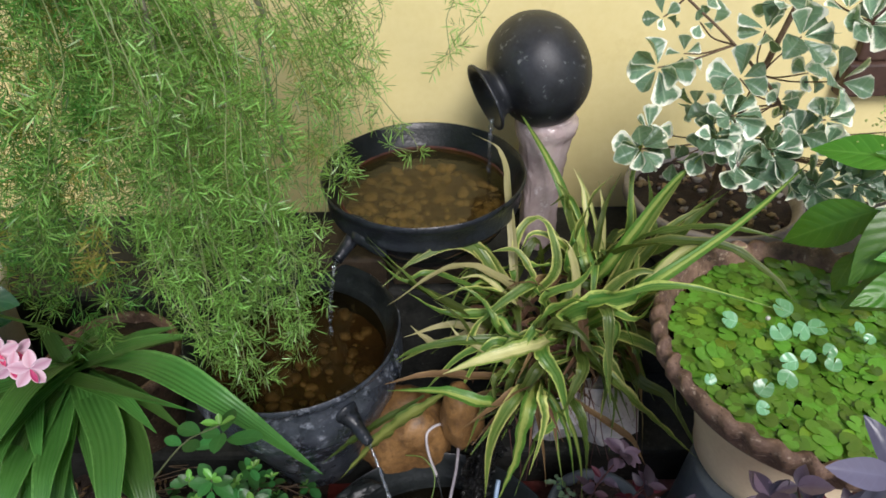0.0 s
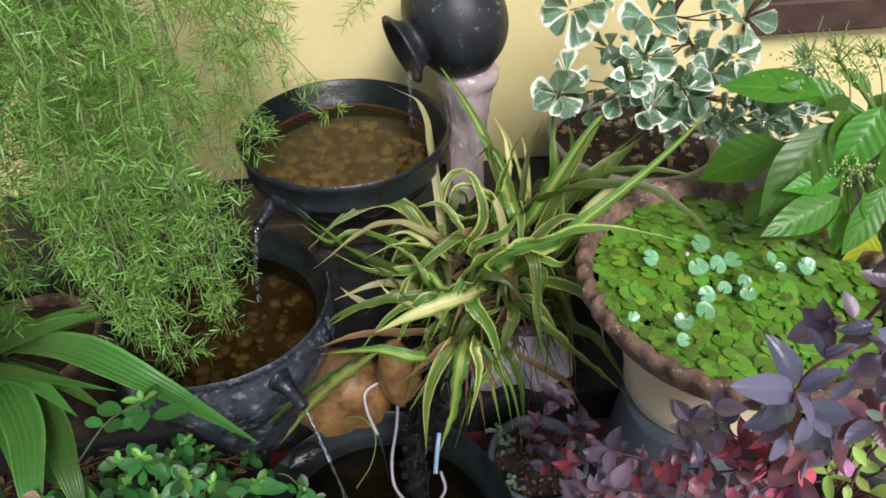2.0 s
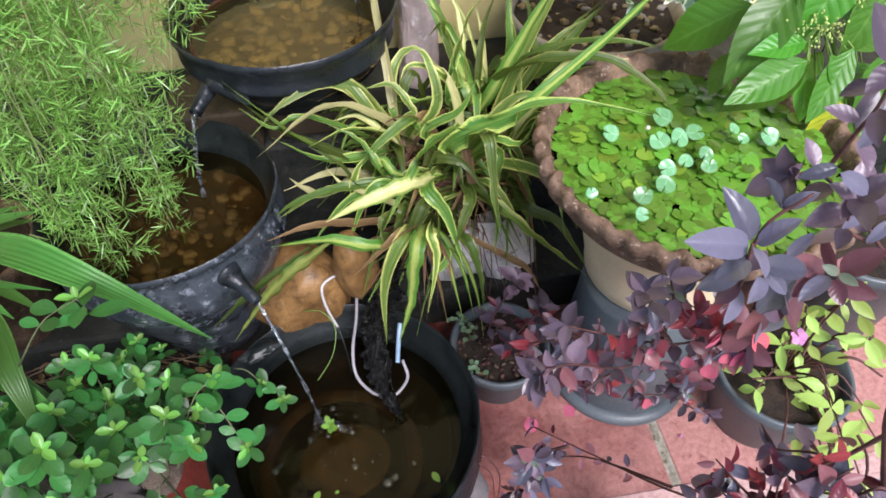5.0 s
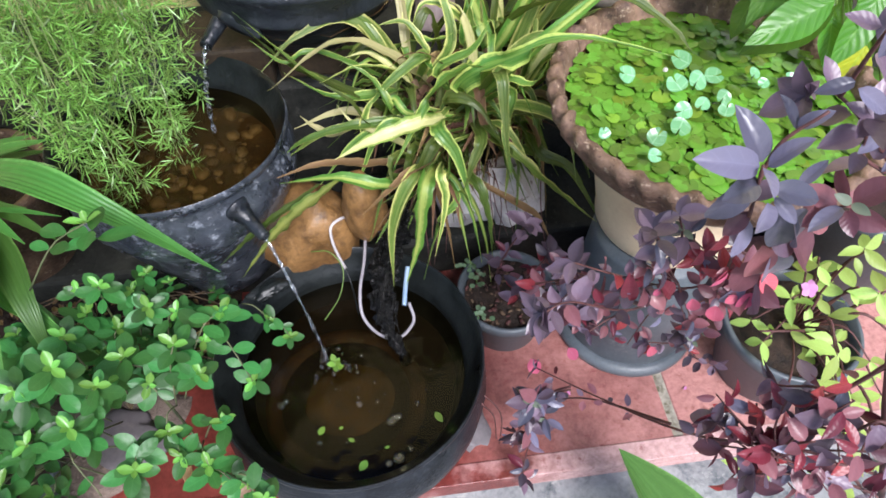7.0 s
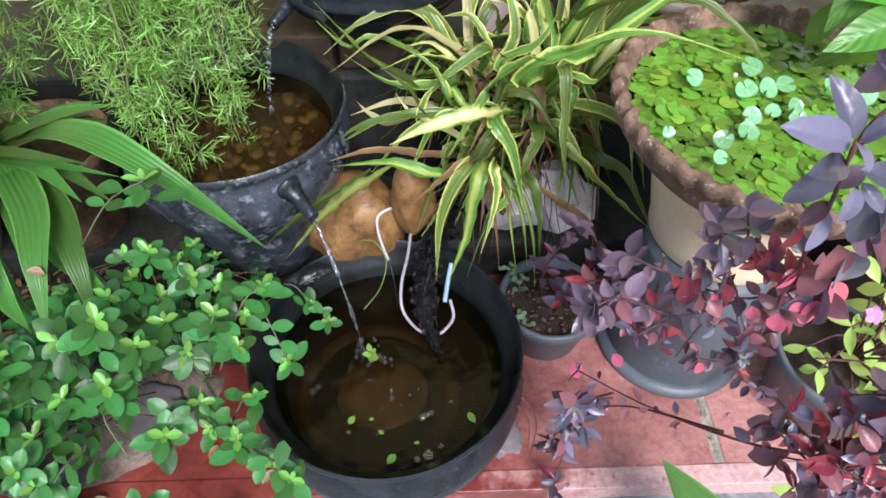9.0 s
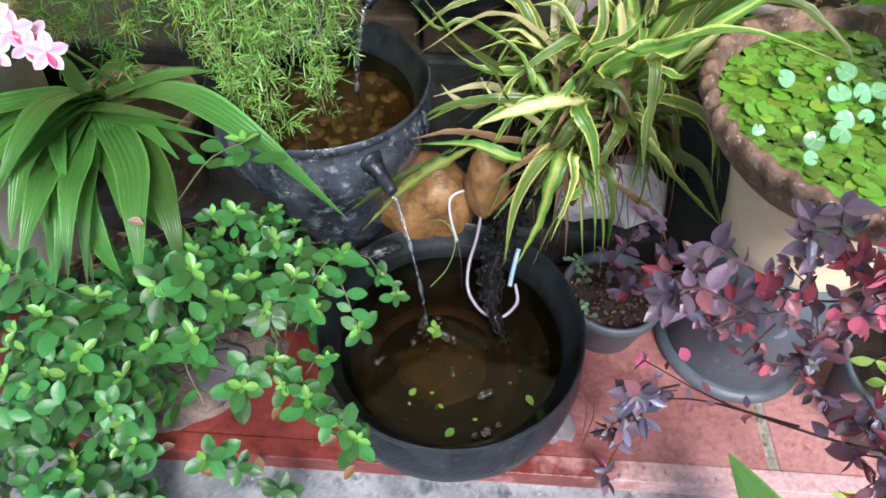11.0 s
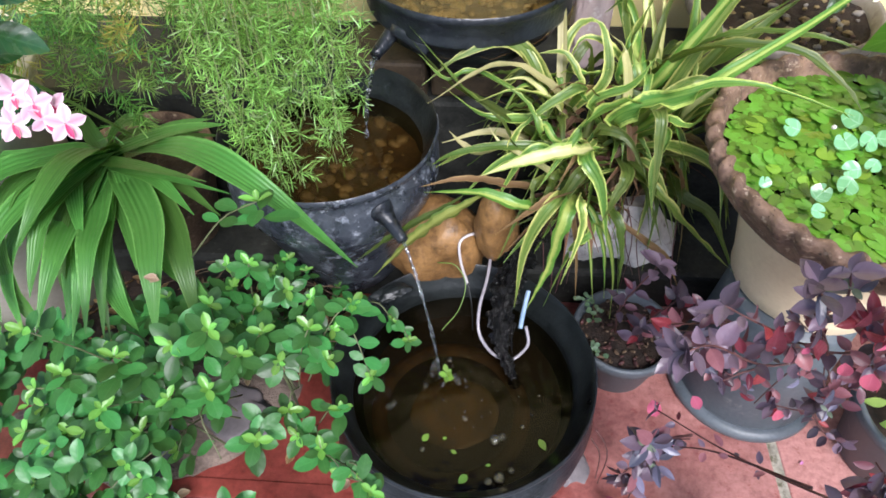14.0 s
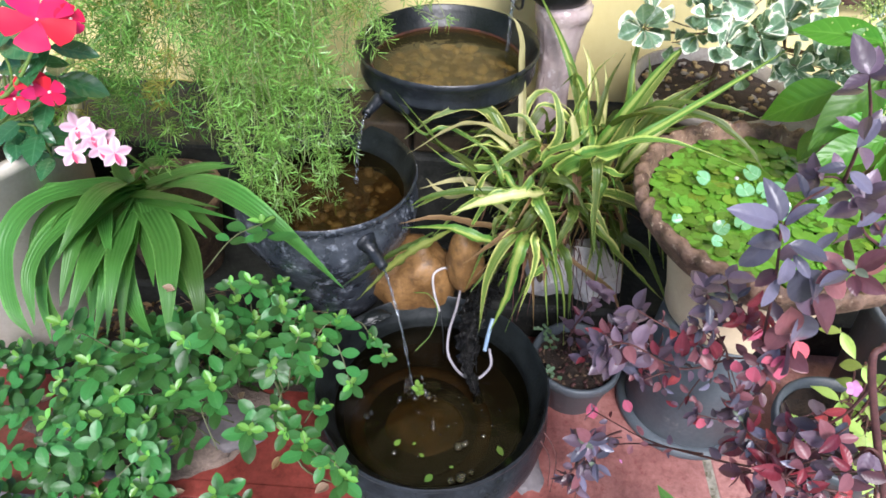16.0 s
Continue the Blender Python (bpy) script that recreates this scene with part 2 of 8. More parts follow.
M_SOIL = surface("dark_potting_soil", (0.010, 0.0065, 0.0045), (0.042, 0.025, 0.016), 40, 0.95, 220, 0.9, 0.008)
M_ROCK = surface("brown_boulder", (0.105, 0.052, 0.017), (0.27, 0.145, 0.050), 14, 0.48, 150, 0.8, 0.005, spots=(0.07, 0.036, 0.014), spot_at=0.50, spot_soft=0.2, flecks=(0.36, 0.24, 0.11), fleck_scale=60.0, fleck_at=0.62)
M_WHITESTONE = surface("pale_stone", (0.34, 0.32, 0.32), (0.52, 0.50, 0.495), 22, 0.7, 130, 0.5, 0.005, spots=(0.20, 0.16, 0.15), spot_at=0.6)
M_PEDESTAL = surface("plastic_wrapped_post", (0.44, 0.34, 0.33), (0.58, 0.48, 0.47), 10, 0.2, 60, 0.9, 0.008, spots=(0.72, 0.66, 0.67), spot_at=0.58)
M_WOOD = surface("window_dark_wood", (0.045, 0.022, 0.014), (0.09, 0.048, 0.032), 15, 0.5, 140, 0.3, 0.002)
M_DRIFT = surface("wet_black_driftwood", (0.0012, 0.0012, 0.0012), (0.006, 0.0055, 0.005), 45, 0.30, 260, 1.0, 0.03, spec=0.45, flecks=(0.05, 0.028, 0.016), fleck_scale=26.0, fleck_at=0.66)
M_CABLE = surface("grey_cable", (0.22, 0.20, 0.22), (0.32, 0.30, 0.32), 20, 0.3, 90, 0.05, 0.001)
M_WHITETUBE = surface("white_tube", (0.36, 0.33, 0.33), (0.48, 0.45, 0.45), 20, 0.35, 90, 0.05, 0.001)
M_BLUETUBE = surface("pale_blue_tube", (0.20, 0.30, 0.44), (0.30, 0.41, 0.54), 20, 0.3, 90, 0.05, 0.001)
M_PANE = surface("window_pane_pale", (0.50, 0.48, 0.47), (0.62, 0.60, 0.58), 3, 0.2, 30, 0.05, 0.001)
M_TWIG = surface("brown_twig", (0.09, 0.055, 0.03), (0.18, 0.12, 0.07), 60, 0.8, 240, 0.4, 0.002)
M_OLDSTEM = surface("grey_woody_stem", (0.20, 0.18, 0.13), (0.32, 0.29, 0.22), 60, 0.8, 240, 0.4, 0.002)
M_REDTWIG = surface("dark_red_stem", (0.05, 0.016, 0.016), (0.12, 0.045, 0.04), 60, 0.6, 240, 0.3, 0.002)
M_DRYCHIP = surface("dry_chip", (0.04, 0.022, 0.014), (0.11, 0.06, 0.038), 60, 0.8, 200, 0.4, 0.002)
M_GREENSTEM = surface("green_stem", (0.10, 0.17, 0.03), (0.17, 0.27, 0.06), 50, 0.5, 200, 0.2, 0.002)
M_FERNSTEM = surface("fern_stem", (0.16, 0.22, 0.07), (0.24, 0.28, 0.11), 50, 0.7, 200, 0.2, 0.002)
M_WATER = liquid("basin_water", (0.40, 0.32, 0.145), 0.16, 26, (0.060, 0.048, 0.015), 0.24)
# the middle basin's shade is put into this darker tint
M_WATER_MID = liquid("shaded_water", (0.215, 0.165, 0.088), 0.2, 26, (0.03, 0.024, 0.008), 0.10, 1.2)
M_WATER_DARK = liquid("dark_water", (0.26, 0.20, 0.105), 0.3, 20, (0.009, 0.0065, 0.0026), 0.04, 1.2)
M_STREAM = running("running_water")

L_DRAC = foliage("variegated_strap_leaf", (0.060, 0.138, 0.016), (0.46, 0.45, 0.14), 0.82, 0.18, through=0.22, rough=0.42, stripes=3.0, vary=0.6, shift=0.6)
L_DRACW = foliage("cream_strap_leaf", (0.66, 0.61, 0.31), (0.20, 0.27, 0.05), 0.88, 0.16, through=0.25, rough=0.42, stripes=3.0, vary=0.35, shift=0.5, dark=(0.44, 0.42, 0.14))
L_DRACY = foliage("yellow_centred_strap_leaf", (0.36, 0.40, 0.10), (0.070, 0.160, 0.022), 0.56, 0.18, through=0.25, rough=0.42, stripes=3.0, vary=0.4, shift=0.6, dark=(0.22, 0.29, 0.06))
L_DRACG = foliage("green_strap_leaf", (0.046, 0.128, 0.018), (0.34, 0.38, 0.09), 0.88, 0.10, through=0.22, rough=0.38, stripes=3.0, vary=0.55, shift=0.3)
L_DRY = foliage("dry_brown_leaf", (0.16, 0.085, 0.036), (0.27, 0.18, 0.075), 0.8, 0.2, through=0.15, rough=0.7, stripes=4.0)
L_ORCHID = foliage("pleated_green_leaf", (0.058, 0.172, 0.030), (0.12, 0.27, 0.06), 0.97, 0.1, through=0.28, rough=0.42, stripes=6.5, vary=0.4, sunny=0.25, spec=0.4, relief=0.30)
L_FICUS = foliage("white_margined_leaf", (0.150, 0.265, 0.165), (0.86, 0.86, 0.72), 0.83, 0.09, through=0.22, rough=0.30, vein=(0.34, 0.44, 0.30), vein_count=4, vein_mix=0.4, vary=0.4, round_tip=True, shift=0.5, dark=(0.085, 0.17, 0.10))
L_BIG = foliage("broad_green_leaf", (0.070, 0.215, 0.018), (0.1, 0.3, 0.05), 2.0, through=0.30, rough=0.34, vein=(0.17, 0.36, 0.06), vein_count=8, vein_mix=0.24, vary=0.5, quilt=0.40, relief=0.32, dark=(0.034, 0.130, 0.012), spec=0.42)
L_FLOAT = foliage("small_floating_leaf", (0.15, 0.29, 0.04), (0.2, 0.3, 0.05), 2.0, through=0.15, rough=0.3, vary=0.3)
M_RUST = surface("rusty_stain", (0.03, 0.010, 0.006), (0.10, 0.028, 0.012), 22, 0.6, 140, 0.4, 0.003, spots=(0.012, 0.008, 0.006), spot_at=0.5, spot_soft=0.15)
L_YELLOW = foliage("yellowing_leaf", (0.45, 0.48, 0.03), (0.3, 0.4, 0.05), 2.0, through=0.32, rough=0.4, vein=(0.3, 0.42, 0.05), vein_count=8)
L_LIME = foliage("lime_leaf", (0.50, 0.70, 0.17), (0.3, 0.5, 0.1), 2.0, through=0.42, rough=0.4, vein=(0.60, 0.77, 0.28), vein_count=6, vein_mix=0.15, vary=0.35)
L_SHRUB = foliage("small_oval_leaf", (0.042, 0.160, 0.036), (0.1, 0.3, 0.06), 2.0, through=0.24, rough=0.38, vein=(0.10, 0.25, 0.07), vein_count=4, vein_mix=0.16, vary=0.55, sunny=0.2, spec=0.36, quilt=0.08)
L_VINCALEAF = foliage("dark_glossy_leaf", (0.030, 0.125, 0.045), (0.1, 0.3, 0.06), 2.0, through=0.18, rough=0.25, vein=(0.12, 0.27, 0.12), vein_count=5, vein_mix=0.2, vary=0.35, sunny=0.1, spec=0.6)
L_SHRUBN = foliage("young_leaf", (0.17, 0.40, 0.07), (0.3, 0.5, 0.1), 2.0, through=0.3, rough=0.32, vein=(0.28, 0.5, 0.12), vein_count=3, vein_mix=0.1, vary=0.35, spec=0.55)
L_PURPLE = foliage("purple_leaf", (0.135, 0.098, 0.138), (0.2, 0.1, 0.12), 2.0, through=0.22, rough=0.36, vein=(0.17, 0.13, 0.175), vein_count=5, vein_mix=0.1, vary=0.7, dark=(0.090, 0.042, 0.060), sunny=0.0, spec=0.6, quilt=0.1)
L_SLATE = foliage("slate_purple_leaf", (0.130, 0.128, 0.185), (0.2, 0.1, 0.12), 2.0, through=0.18, rough=0.34, vein=(0.18, 0.17, 0.23), vein_count=5, vein_mix=0.12, vary=0.6, dark=(0.075, 0.060, 0.092), sunny=0.0, spec=0.6, quilt=0.1)
L_MAUVE = foliage("pinkish_mauve_leaf", (0.255, 0.100, 0.122), (0.3, 0.2, 0.2), 2.0, through=0.34, rough=0.36, vein=(0.32, 0.15, 0.17), vein_count=6, vein_mix=0.1, vary=0.65, dark=(0.105, 0.034, 0.044), sunny=0.0, spec=0.55, quilt=0.1)
L_RED = foliage("crimson_leaf", (0.245, 0.030, 0.048), (0.5, 0.1, 0.1), 2.0, through=0.30, rough=0.34, vein=(0.34, 0.08, 0.10), vein_count=6, vein_mix=0.2, vary=0.75, dark=(0.11, 0.026, 0.038), sunny=0.0, spec=0.55, quilt=0.12)
L_HOTPINK = foliage("bright_pink_leaf", (0.78, 0.16, 0.24), (0.8, 0.3, 0.4), 2.0, through=0.35, rough=0.4, vein=(0.85, 0.36, 0.42), vein_count=6, vein_mix=0.12, vary=0.15, sunny=0.0, quilt=0.1)
L_PAD = foliage("floating_leaf", (0.125, 0.275, 0.026), (0.2, 0.4, 0.05), 2.0, through=0.16, rough=0.22, vein=(0.17, 0.33, 0.05), vein_count=2, vein_mix=0.12, vary=0.45, dark=(0.074, 0.180, 0.018), spec=0.55)
L_PADY = foliage("yellowing_floating_leaf", (0.195, 0.330, 0.030), (0.2, 0.4, 0.05), 2.0, through=0.16, rough=0.24, vein=(0.25, 0.38, 0.06), vein_count=2, vein_mix=0.12, vary=0.35, dark=(0.13, 0.24, 0.02), spec=0.5)
L_PADUP = foliage("raised_pale_leaf", (0.19, 0.44, 0.20), (0.3, 0.5, 0.3), 2.0, through=0.2, rough=0.24, vein=(0.30, 0.53, 0.32), vein_count=2, vary=0.3, sunny=0.1, spec=0.6)
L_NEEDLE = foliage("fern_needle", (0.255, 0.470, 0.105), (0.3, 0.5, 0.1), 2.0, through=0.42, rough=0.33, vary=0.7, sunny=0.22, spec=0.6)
# darker copy of the needle green, with shade put into the colour
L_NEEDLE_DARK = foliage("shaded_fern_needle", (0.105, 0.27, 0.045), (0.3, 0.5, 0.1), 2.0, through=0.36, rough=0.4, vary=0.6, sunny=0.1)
L_NEEDLE_OLD = foliage("yellowed_needle", (0.34, 0.30, 0.06), (0.3, 0.5, 0.1), 2.0, through=0.3, rough=0.5, vary=0.3)
L_PETAL = foliage("pink_petal", (0.68, 0.36, 0.47), (0.78, 0.58, 0.66), 0.45, 0.45, through=0.3, rough=0.6, vary=0.2, sunny=0.0)
L_PETALC = foliage("deep_pink_petal", (0.70, 0.06, 0.18), (0.8, 0.4, 0.4), 0.9, 0.2, through=0.3, rough=0.5, sunny=0.0)
L_VINCA = foliage("red_petal", (0.68, 0.008, 0.085), (0.8, 0.05, 0.05), 2.0, through=0.25, rough=0.5, vary=0.08, sunny=0.0)
L_EYE = foliage("white_flower_eye", (0.85, 0.8, 0.75), (0.9, 0.9, 0.9), 2.0, through=0.2, sunny=0.0)
L_ROSEPET = foliage("magenta_petal", (0.75, 0.30, 0.60), (0.8, 0.4, 0.6), 2.0, through=0.3, rough=0.5, sunny=0.0)
L_BLOOM = foliage("yellow_green_bloom", (0.60, 0.70, 0.22), (0.6, 0.6, 0.2), 2.0, through=0.25, rough=0.6)

L_BRACT = foliage("dry_pinkish_bract", (0.30, 0.20, 0.13), (0.42, 0.31, 0.22), 0.8, 0.2, through=0.2, rough=0.6, stripes=4.0, vary=0.3, sunny=0.0)
M_GREYSTONE = surface("smooth_grey_stone", (0.085, 0.075, 0.08), (0.15, 0.13, 0.135), 12, 0.6, 120, 0.3, 0.003, spots=(0.20, 0.165, 0.155), spot_at=0.58, spot_soft=0.2)
M_EARTH = surface("spilled_earth", (0.085, 0.062, 0.050), (0.20, 0.150, 0.122), 24, 0.95, 180, 0.9, 0.008)


M_PLANTER = surface("off_white_planter", (0.52, 0.47, 0.40), (0.66, 0.61, 0.54), 7, 0.55, 120, 0.12, 0.002, spots=(0.36, 0.29, 0.22), spot_at=0.6, spot_soft=0.2)


M_WORNCLAY = surface("worn_wet_clay", (0.004, 0.005, 0.007), (0.019, 0.023, 0.029), 18, 0.32, 150, 0.7, 0.005, spots=(0.055, 0.062, 0.072), spot_at=0.60, spot_soft=0.2, spec=0.4, flecks=(0.09, 0.096, 0.102), fleck_scale=80.0, fleck_at=0.65)
M_SHRUBSTEM = surface("shrub_stem", (0.06, 0.075, 0.028), (0.12, 0.13, 0.06), 50, 0.6, 200, 0.2, 0.002)


M_FAINT = surface("faint_brown_ring", (0.012, 0.007, 0.003), (0.05, 0.028, 0.010), 26, 0.8, 160, 0.4, 0.004)


L_WEED = foliage("pale_weed_leaf", (0.13, 0.22, 0.12), (0.3, 0.4, 0.3), 2.0, through=0.2, rough=0.5, vary=0.25)
L_YOUNGP = foliage("grey_green_young_leaf", (0.17, 0.21, 0.15), (0.3, 0.3, 0.3), 2.0, through=0.2, rough=0.45, vary=0.25, sunny=0.05)


L_DEADRED = foliage("reddish_dead_leaf", (0.105, 0.046, 0.024), (0.19, 0.11, 0.05), 0.8, 0.2, through=0.12, rough=0.7, stripes=4.0, vary=0.5, sunny=0.0)


M_DISC = surface("pale_brown_base", (0.024, 0.015, 0.006), (0.100, 0.062, 0.022), 22, 0.7, 160, 0.4, 0.004, flecks=(0.016, 0.011, 0.005), fleck_scale=30.0, fleck_at=0.52)


# ---- building helpers ----
def thing(name, loc, label, category, group="", kind=""):
    ob = new(name)
    ob.location = loc
    ob.empty_display_size = 0.02
    return tagged(ob, label, category, group, kind)


def attach(ob, parent):
    """ob keeps the place that it has in the world."""
    ob.parent = parent
    top = parent
    while top.parent:
        top = top.parent
    if parent is top and top.type == "EMPTY":
        ob.matrix_parent_inverse = Matrix.Translation(top.location).inverted()
    elif parent.type == "MESH":
        chain = parent.matrix_basis if parent.parent is None else parent.matrix_parent_inverse @ parent.matrix_basis
        full = chain if parent.parent is None else parent.parent.matrix_basis @ chain
        ob.matrix_parent_inverse = full.inverted()
    return ob


def mesh_of(name, bm, material, smooth=True):
    me = bpy.data.meshes.new(name)
    bmesh.ops.recalc_face_normals(bm, faces=bm.faces)
    if smooth:
        for f in bm.faces:
            f.smooth = True
    bm.to_mesh(me)
    bm.free()
    me.materials.append(material)
    return me


def part(name, bm, material, parent, label="", smooth=True):
    ob = new(name, mesh_of(name, bm, material, smooth))
    if label:
        tagged(ob, label)
    if parent:
        attach(ob, parent)
    return ob


def lay(name, me, m, parent, label=""):
    """An object on a shared mesh at the pose m, under parent."""
    ob = new(name, me)
    ob.matrix_basis = m
    attach(ob, parent)
    if label:
        tagged(ob, label)
    return ob


def arrays(name, verts, faces, material, parent=None, label="", smooth=True, uvs=None):
    me = bpy.data.meshes.new(name)
    me.from_pydata([tuple(v) for v in verts], [], faces)
    if uvs is not None:
        layer = me.uv_layers.new(name="UVMap")
        idx = np.empty(len(me.loops), dtype=np.int32)
        me.loops.foreach_get("vertex_index", idx)
        layer.data.foreach_set("uv", np.asarray(uvs, dtype=np.float32)[idx].ravel())
    if smooth:
        me.polygons.foreach_set("use_smooth", [True] * len(me.polygons))
    me.materials.append(material)
    me.update()
    ob = new(name, me)
    if label:
        tagged(ob, label)
    if parent:
        attach(ob, parent)
    return ob


def lathe(profile, centre, steps=64, wave=None, noise_amp=0.0, seed=0, caps=(True, True)):
    """A body of revolution about the upright through centre. profile: (radius, height) from the inside round to the outside."""
    bm = bmesh.new()
    rings = []
    for i, (r, z) in enumerate(profile):
        ring = []
        for j in range(steps):
            a = 2 * math.pi * j / steps
            rr, zz = r, z
            if wave:
                dr, dz = wave(a, i)
                rr, zz = rr + dr, zz + dz
            if noise_amp:
                q = noise.noise(Vector((math.cos(a) * 3 + seed, math.sin(a) * 3, z * 20)))
                rr *= 1 + noise_amp * q
                zz += noise_amp * 0.06 * noise.noise(Vector((math.cos(a) * 2 + seed, math.sin(a) * 2 + 7, 0.0)))
            ring.append(bm.verts.new((centre[0] + rr * math.cos(a), centre[1] + rr * math.sin(a), centre[2] + zz)))
        rings.append(ring)
    for p, q in zip(rings, rings[1:]):
        for j in range(steps):
            bm.faces.new((p[j], p[(j + 1) % steps], q[(j + 1) % steps], q[j]))
    if caps[0]:
        bm.faces.new(rings[0])
    if caps[1]:
        bm.faces.new(rings[-1])
    return bm


def disc(centre, r, steps=64, rings=6, wob=0.0, seed=0):
    bm = bmesh.new()
    mid = bm.verts.new(centre)
    prev = None
    for k in range(1, rings + 1):
        ring = []
        for j in range(steps):
            a = 2 * math.pi * j / steps
            rr = r * k / rings
            x, y = rr * math.cos(a), rr * math.sin(a)
            ring.append(bm.verts.new((centre[0] + x, centre[1] + y, centre[2] + wob * noise.noise(Vector((x * 40 + seed, y * 40, 0))))))
        for j in range(steps):
            n = (j + 1) % steps
            if prev is None:
                bm.faces.new((mid, ring[j], ring[n]))
            else:
                bm.faces.new((prev[j], ring[j], ring[n], prev[n]))
        prev = ring
    return bm


def slab_box(x0, x1, y0, y1, z0, z1, bevel=0.004, cuts=0, rough=0.0, seed=0):
    bm = bmesh.new()
    bmesh.ops.create_cube(bm, size=1.0)
    for v in bm.verts:
        v.co = Vector(((x0 + x1) / 2 + v.co.x * (x1 - x0), (y0 + y1) / 2 + v.co.y * (y1 - y0), (z0 + z1) / 2 + v.co.z * (z1 - z0)))
    if bevel:
        bmesh.ops.bevel(bm, geom=bm.edges[:], offset=bevel, segments=2, affect="EDGES", profile=0.5)
    if cuts:
        bmesh.ops.subdivide_edges(bm, edges=bm.edges[:], cuts=cuts, use_grid_fill=True)
    if rough:
        for v in bm.verts:
            v.co += Vector((0, 0, 1)) * rough * noise.noise(v.co * 6 + Vector((seed, 0, 0)))
    return bm


def stone(centre, size, seed, lump=0.18, sub=3, flat=0.0, turn=(0, 0, 0)):
    """A rounded stone with an uneven outline."""
    bm = bmesh.new()
    bmesh.ops.create_icosphere(bm, subdivisions=sub, radius=1.0)
    rot = Euler([radians(a) for a in turn]).to_matrix()
    for v in bm.verts:
        d = v.co.normalized()
        k = 1 + lump * noise.noise(d * 1.3 + Vector((seed, 0, 0))) + lump * 0.35 * noise.noise(d * 4 + Vector((0, seed, 0)))
        c = Vector((d.x * size[0], d.y * size[1], d.z * size[2])) * k
        if flat:
            c.z = max(c.z, -size[2] * flat)
        v.co = rot @ c + Vector(centre)
    return bm


def smooth_path(points, n):
    """n points on a smooth curve through the given ones."""
    P = [Vector(p) for p in points]
    if len(P) == 2:
        return [P[0].lerp(P[1], i / (n - 1)) for i in range(n)]
    ext = [2 * P[0] - P[1]] + P + [2 * P[-1] - P[-2]]
    out = []
    for i in range(n):
        s = i / (n - 1) * (len(P) - 1)
        k = min(int(s), len(P) - 2)
        t = s - k
        a, b, c, d = ext[k:k + 4]
        out.append(0.5 * (2 * b + (c - a) * t + (2 * a - 5 * b + 4 * c - d) * t * t + (3 * b - a - 3 * c + d) * t ** 3))
    return out


def tube(points, radius, n=0, sides=7, end=None, wob=0.0, seed=0, into=None, freq=90.0):
    """A round rod along a smooth curve; radius may taper to end."""
    pts = smooth_path(points, n or max(8, 5 * len(points)))
    bm = into or bmesh.new()
    end = radius if end is None else end
    prev, side = None, None
    for i, p in enumerate(pts):
        tan = (pts[min(i + 1, len(pts) - 1)] - pts[max(i - 1, 0)]).normalized()
        if side is None:
            side = tan.orthogonal().normalized()
        side = (side - tan * side.dot(tan)).normalized()
        up = tan.cross(side)
        f = i / (len(pts) - 1)
        r = radius + (end - radius) * f
        ring = []
        for j in range(sides):
            a = 2 * math.pi * j / sides
            rr = r * (1 + (wob * noise.noise(Vector((p.x * freq + seed, p.z * freq + j * 1.7, p.y * freq))) if wob else 0))
            ring.append(bm.verts.new(p + (side * math.cos(a) + up * math.sin(a)) * rr))
        if prev:
            for j in range(sides):
                bm.faces.new((prev[j], prev[(j + 1) % sides], ring[(j + 1) % sides], ring[j]))
        else:
            bm.faces.new(ring)
        prev = ring
    bm.faces.new(prev)
    return bm


def blade_mesh(name, points, width, material, fold=0.25, wave=0.08, twist=0.0, n=22, seed=0, shape="strap", face=(0, 0, 1)):
    """A long leaf along a smooth curve, folded along its middle, with a wavy edge."""
    pts = smooth_path(points, n)
    rnd = random.Random(seed)
    ph = rnd.random() * 6
    sway = rnd.uniform(0.05, 0.22) if shape == "strap" else 0.0
    verts, faces, uvs = [], [], []
    cols = 4
    for i, p in enumerate(pts):
        t = i / (n - 1)
        tan = (pts[min(i + 1, n - 1)] - pts[max(i - 1, 0)]).normalized()
        ref = Vector(face).normalized()
        ref = ref if abs(tan.dot(ref)) < 0.93 else Vector((0, -1, 0.2))
        side = tan.cross(ref).normalized()
        up = side.cross(tan)
        a = twist * t + sway * math.sin(t * 5 + ph)
        side, up = side * math.cos(a) + up * math.sin(a), up * math.cos(a) - side * math.sin(a)
        if shape == "strap":
            w = width * 0.54 * (0.34 + 0.66 * math.sin(min(1, t / 0.45) * 1.571)) * max(0.0, 1 - max(0, (t - 0.36) / 0.64) ** 1.45) ** 1.12
        else:
            w = width * 0.5 * math.sin(math.pi * (0.06 + 0.94 * t) ** 0.8) ** 0.9
        w = max(w, 0.0006)
        for j in range(cols + 1):
            s = j / cols * 2 - 1
            lift = abs(s) * w * fold * 2 + wave * w * (0.6 * math.sin(t * 22 + ph + (1.2 if s > 0 else 0)) + 0.7 * math.sin(t * 52 + ph * 2 + s)) * abs(s)
            verts.append(p + side * s * w + up * lift)
            uvs.append((j / cols, t))
    for i in range(n - 1):
        for j in range(cols):
            k = i * (cols + 1) + j
            faces.append((k, k + 1, k + cols + 2, k + cols + 1))
    return verts, faces, uvs


def blade(parent, points, width, material, name="leaf", **kw):
    v, f, u = blade_mesh(name, points, width, material, **kw)
    return arrays(name, v, f, material, parent, uvs=u)


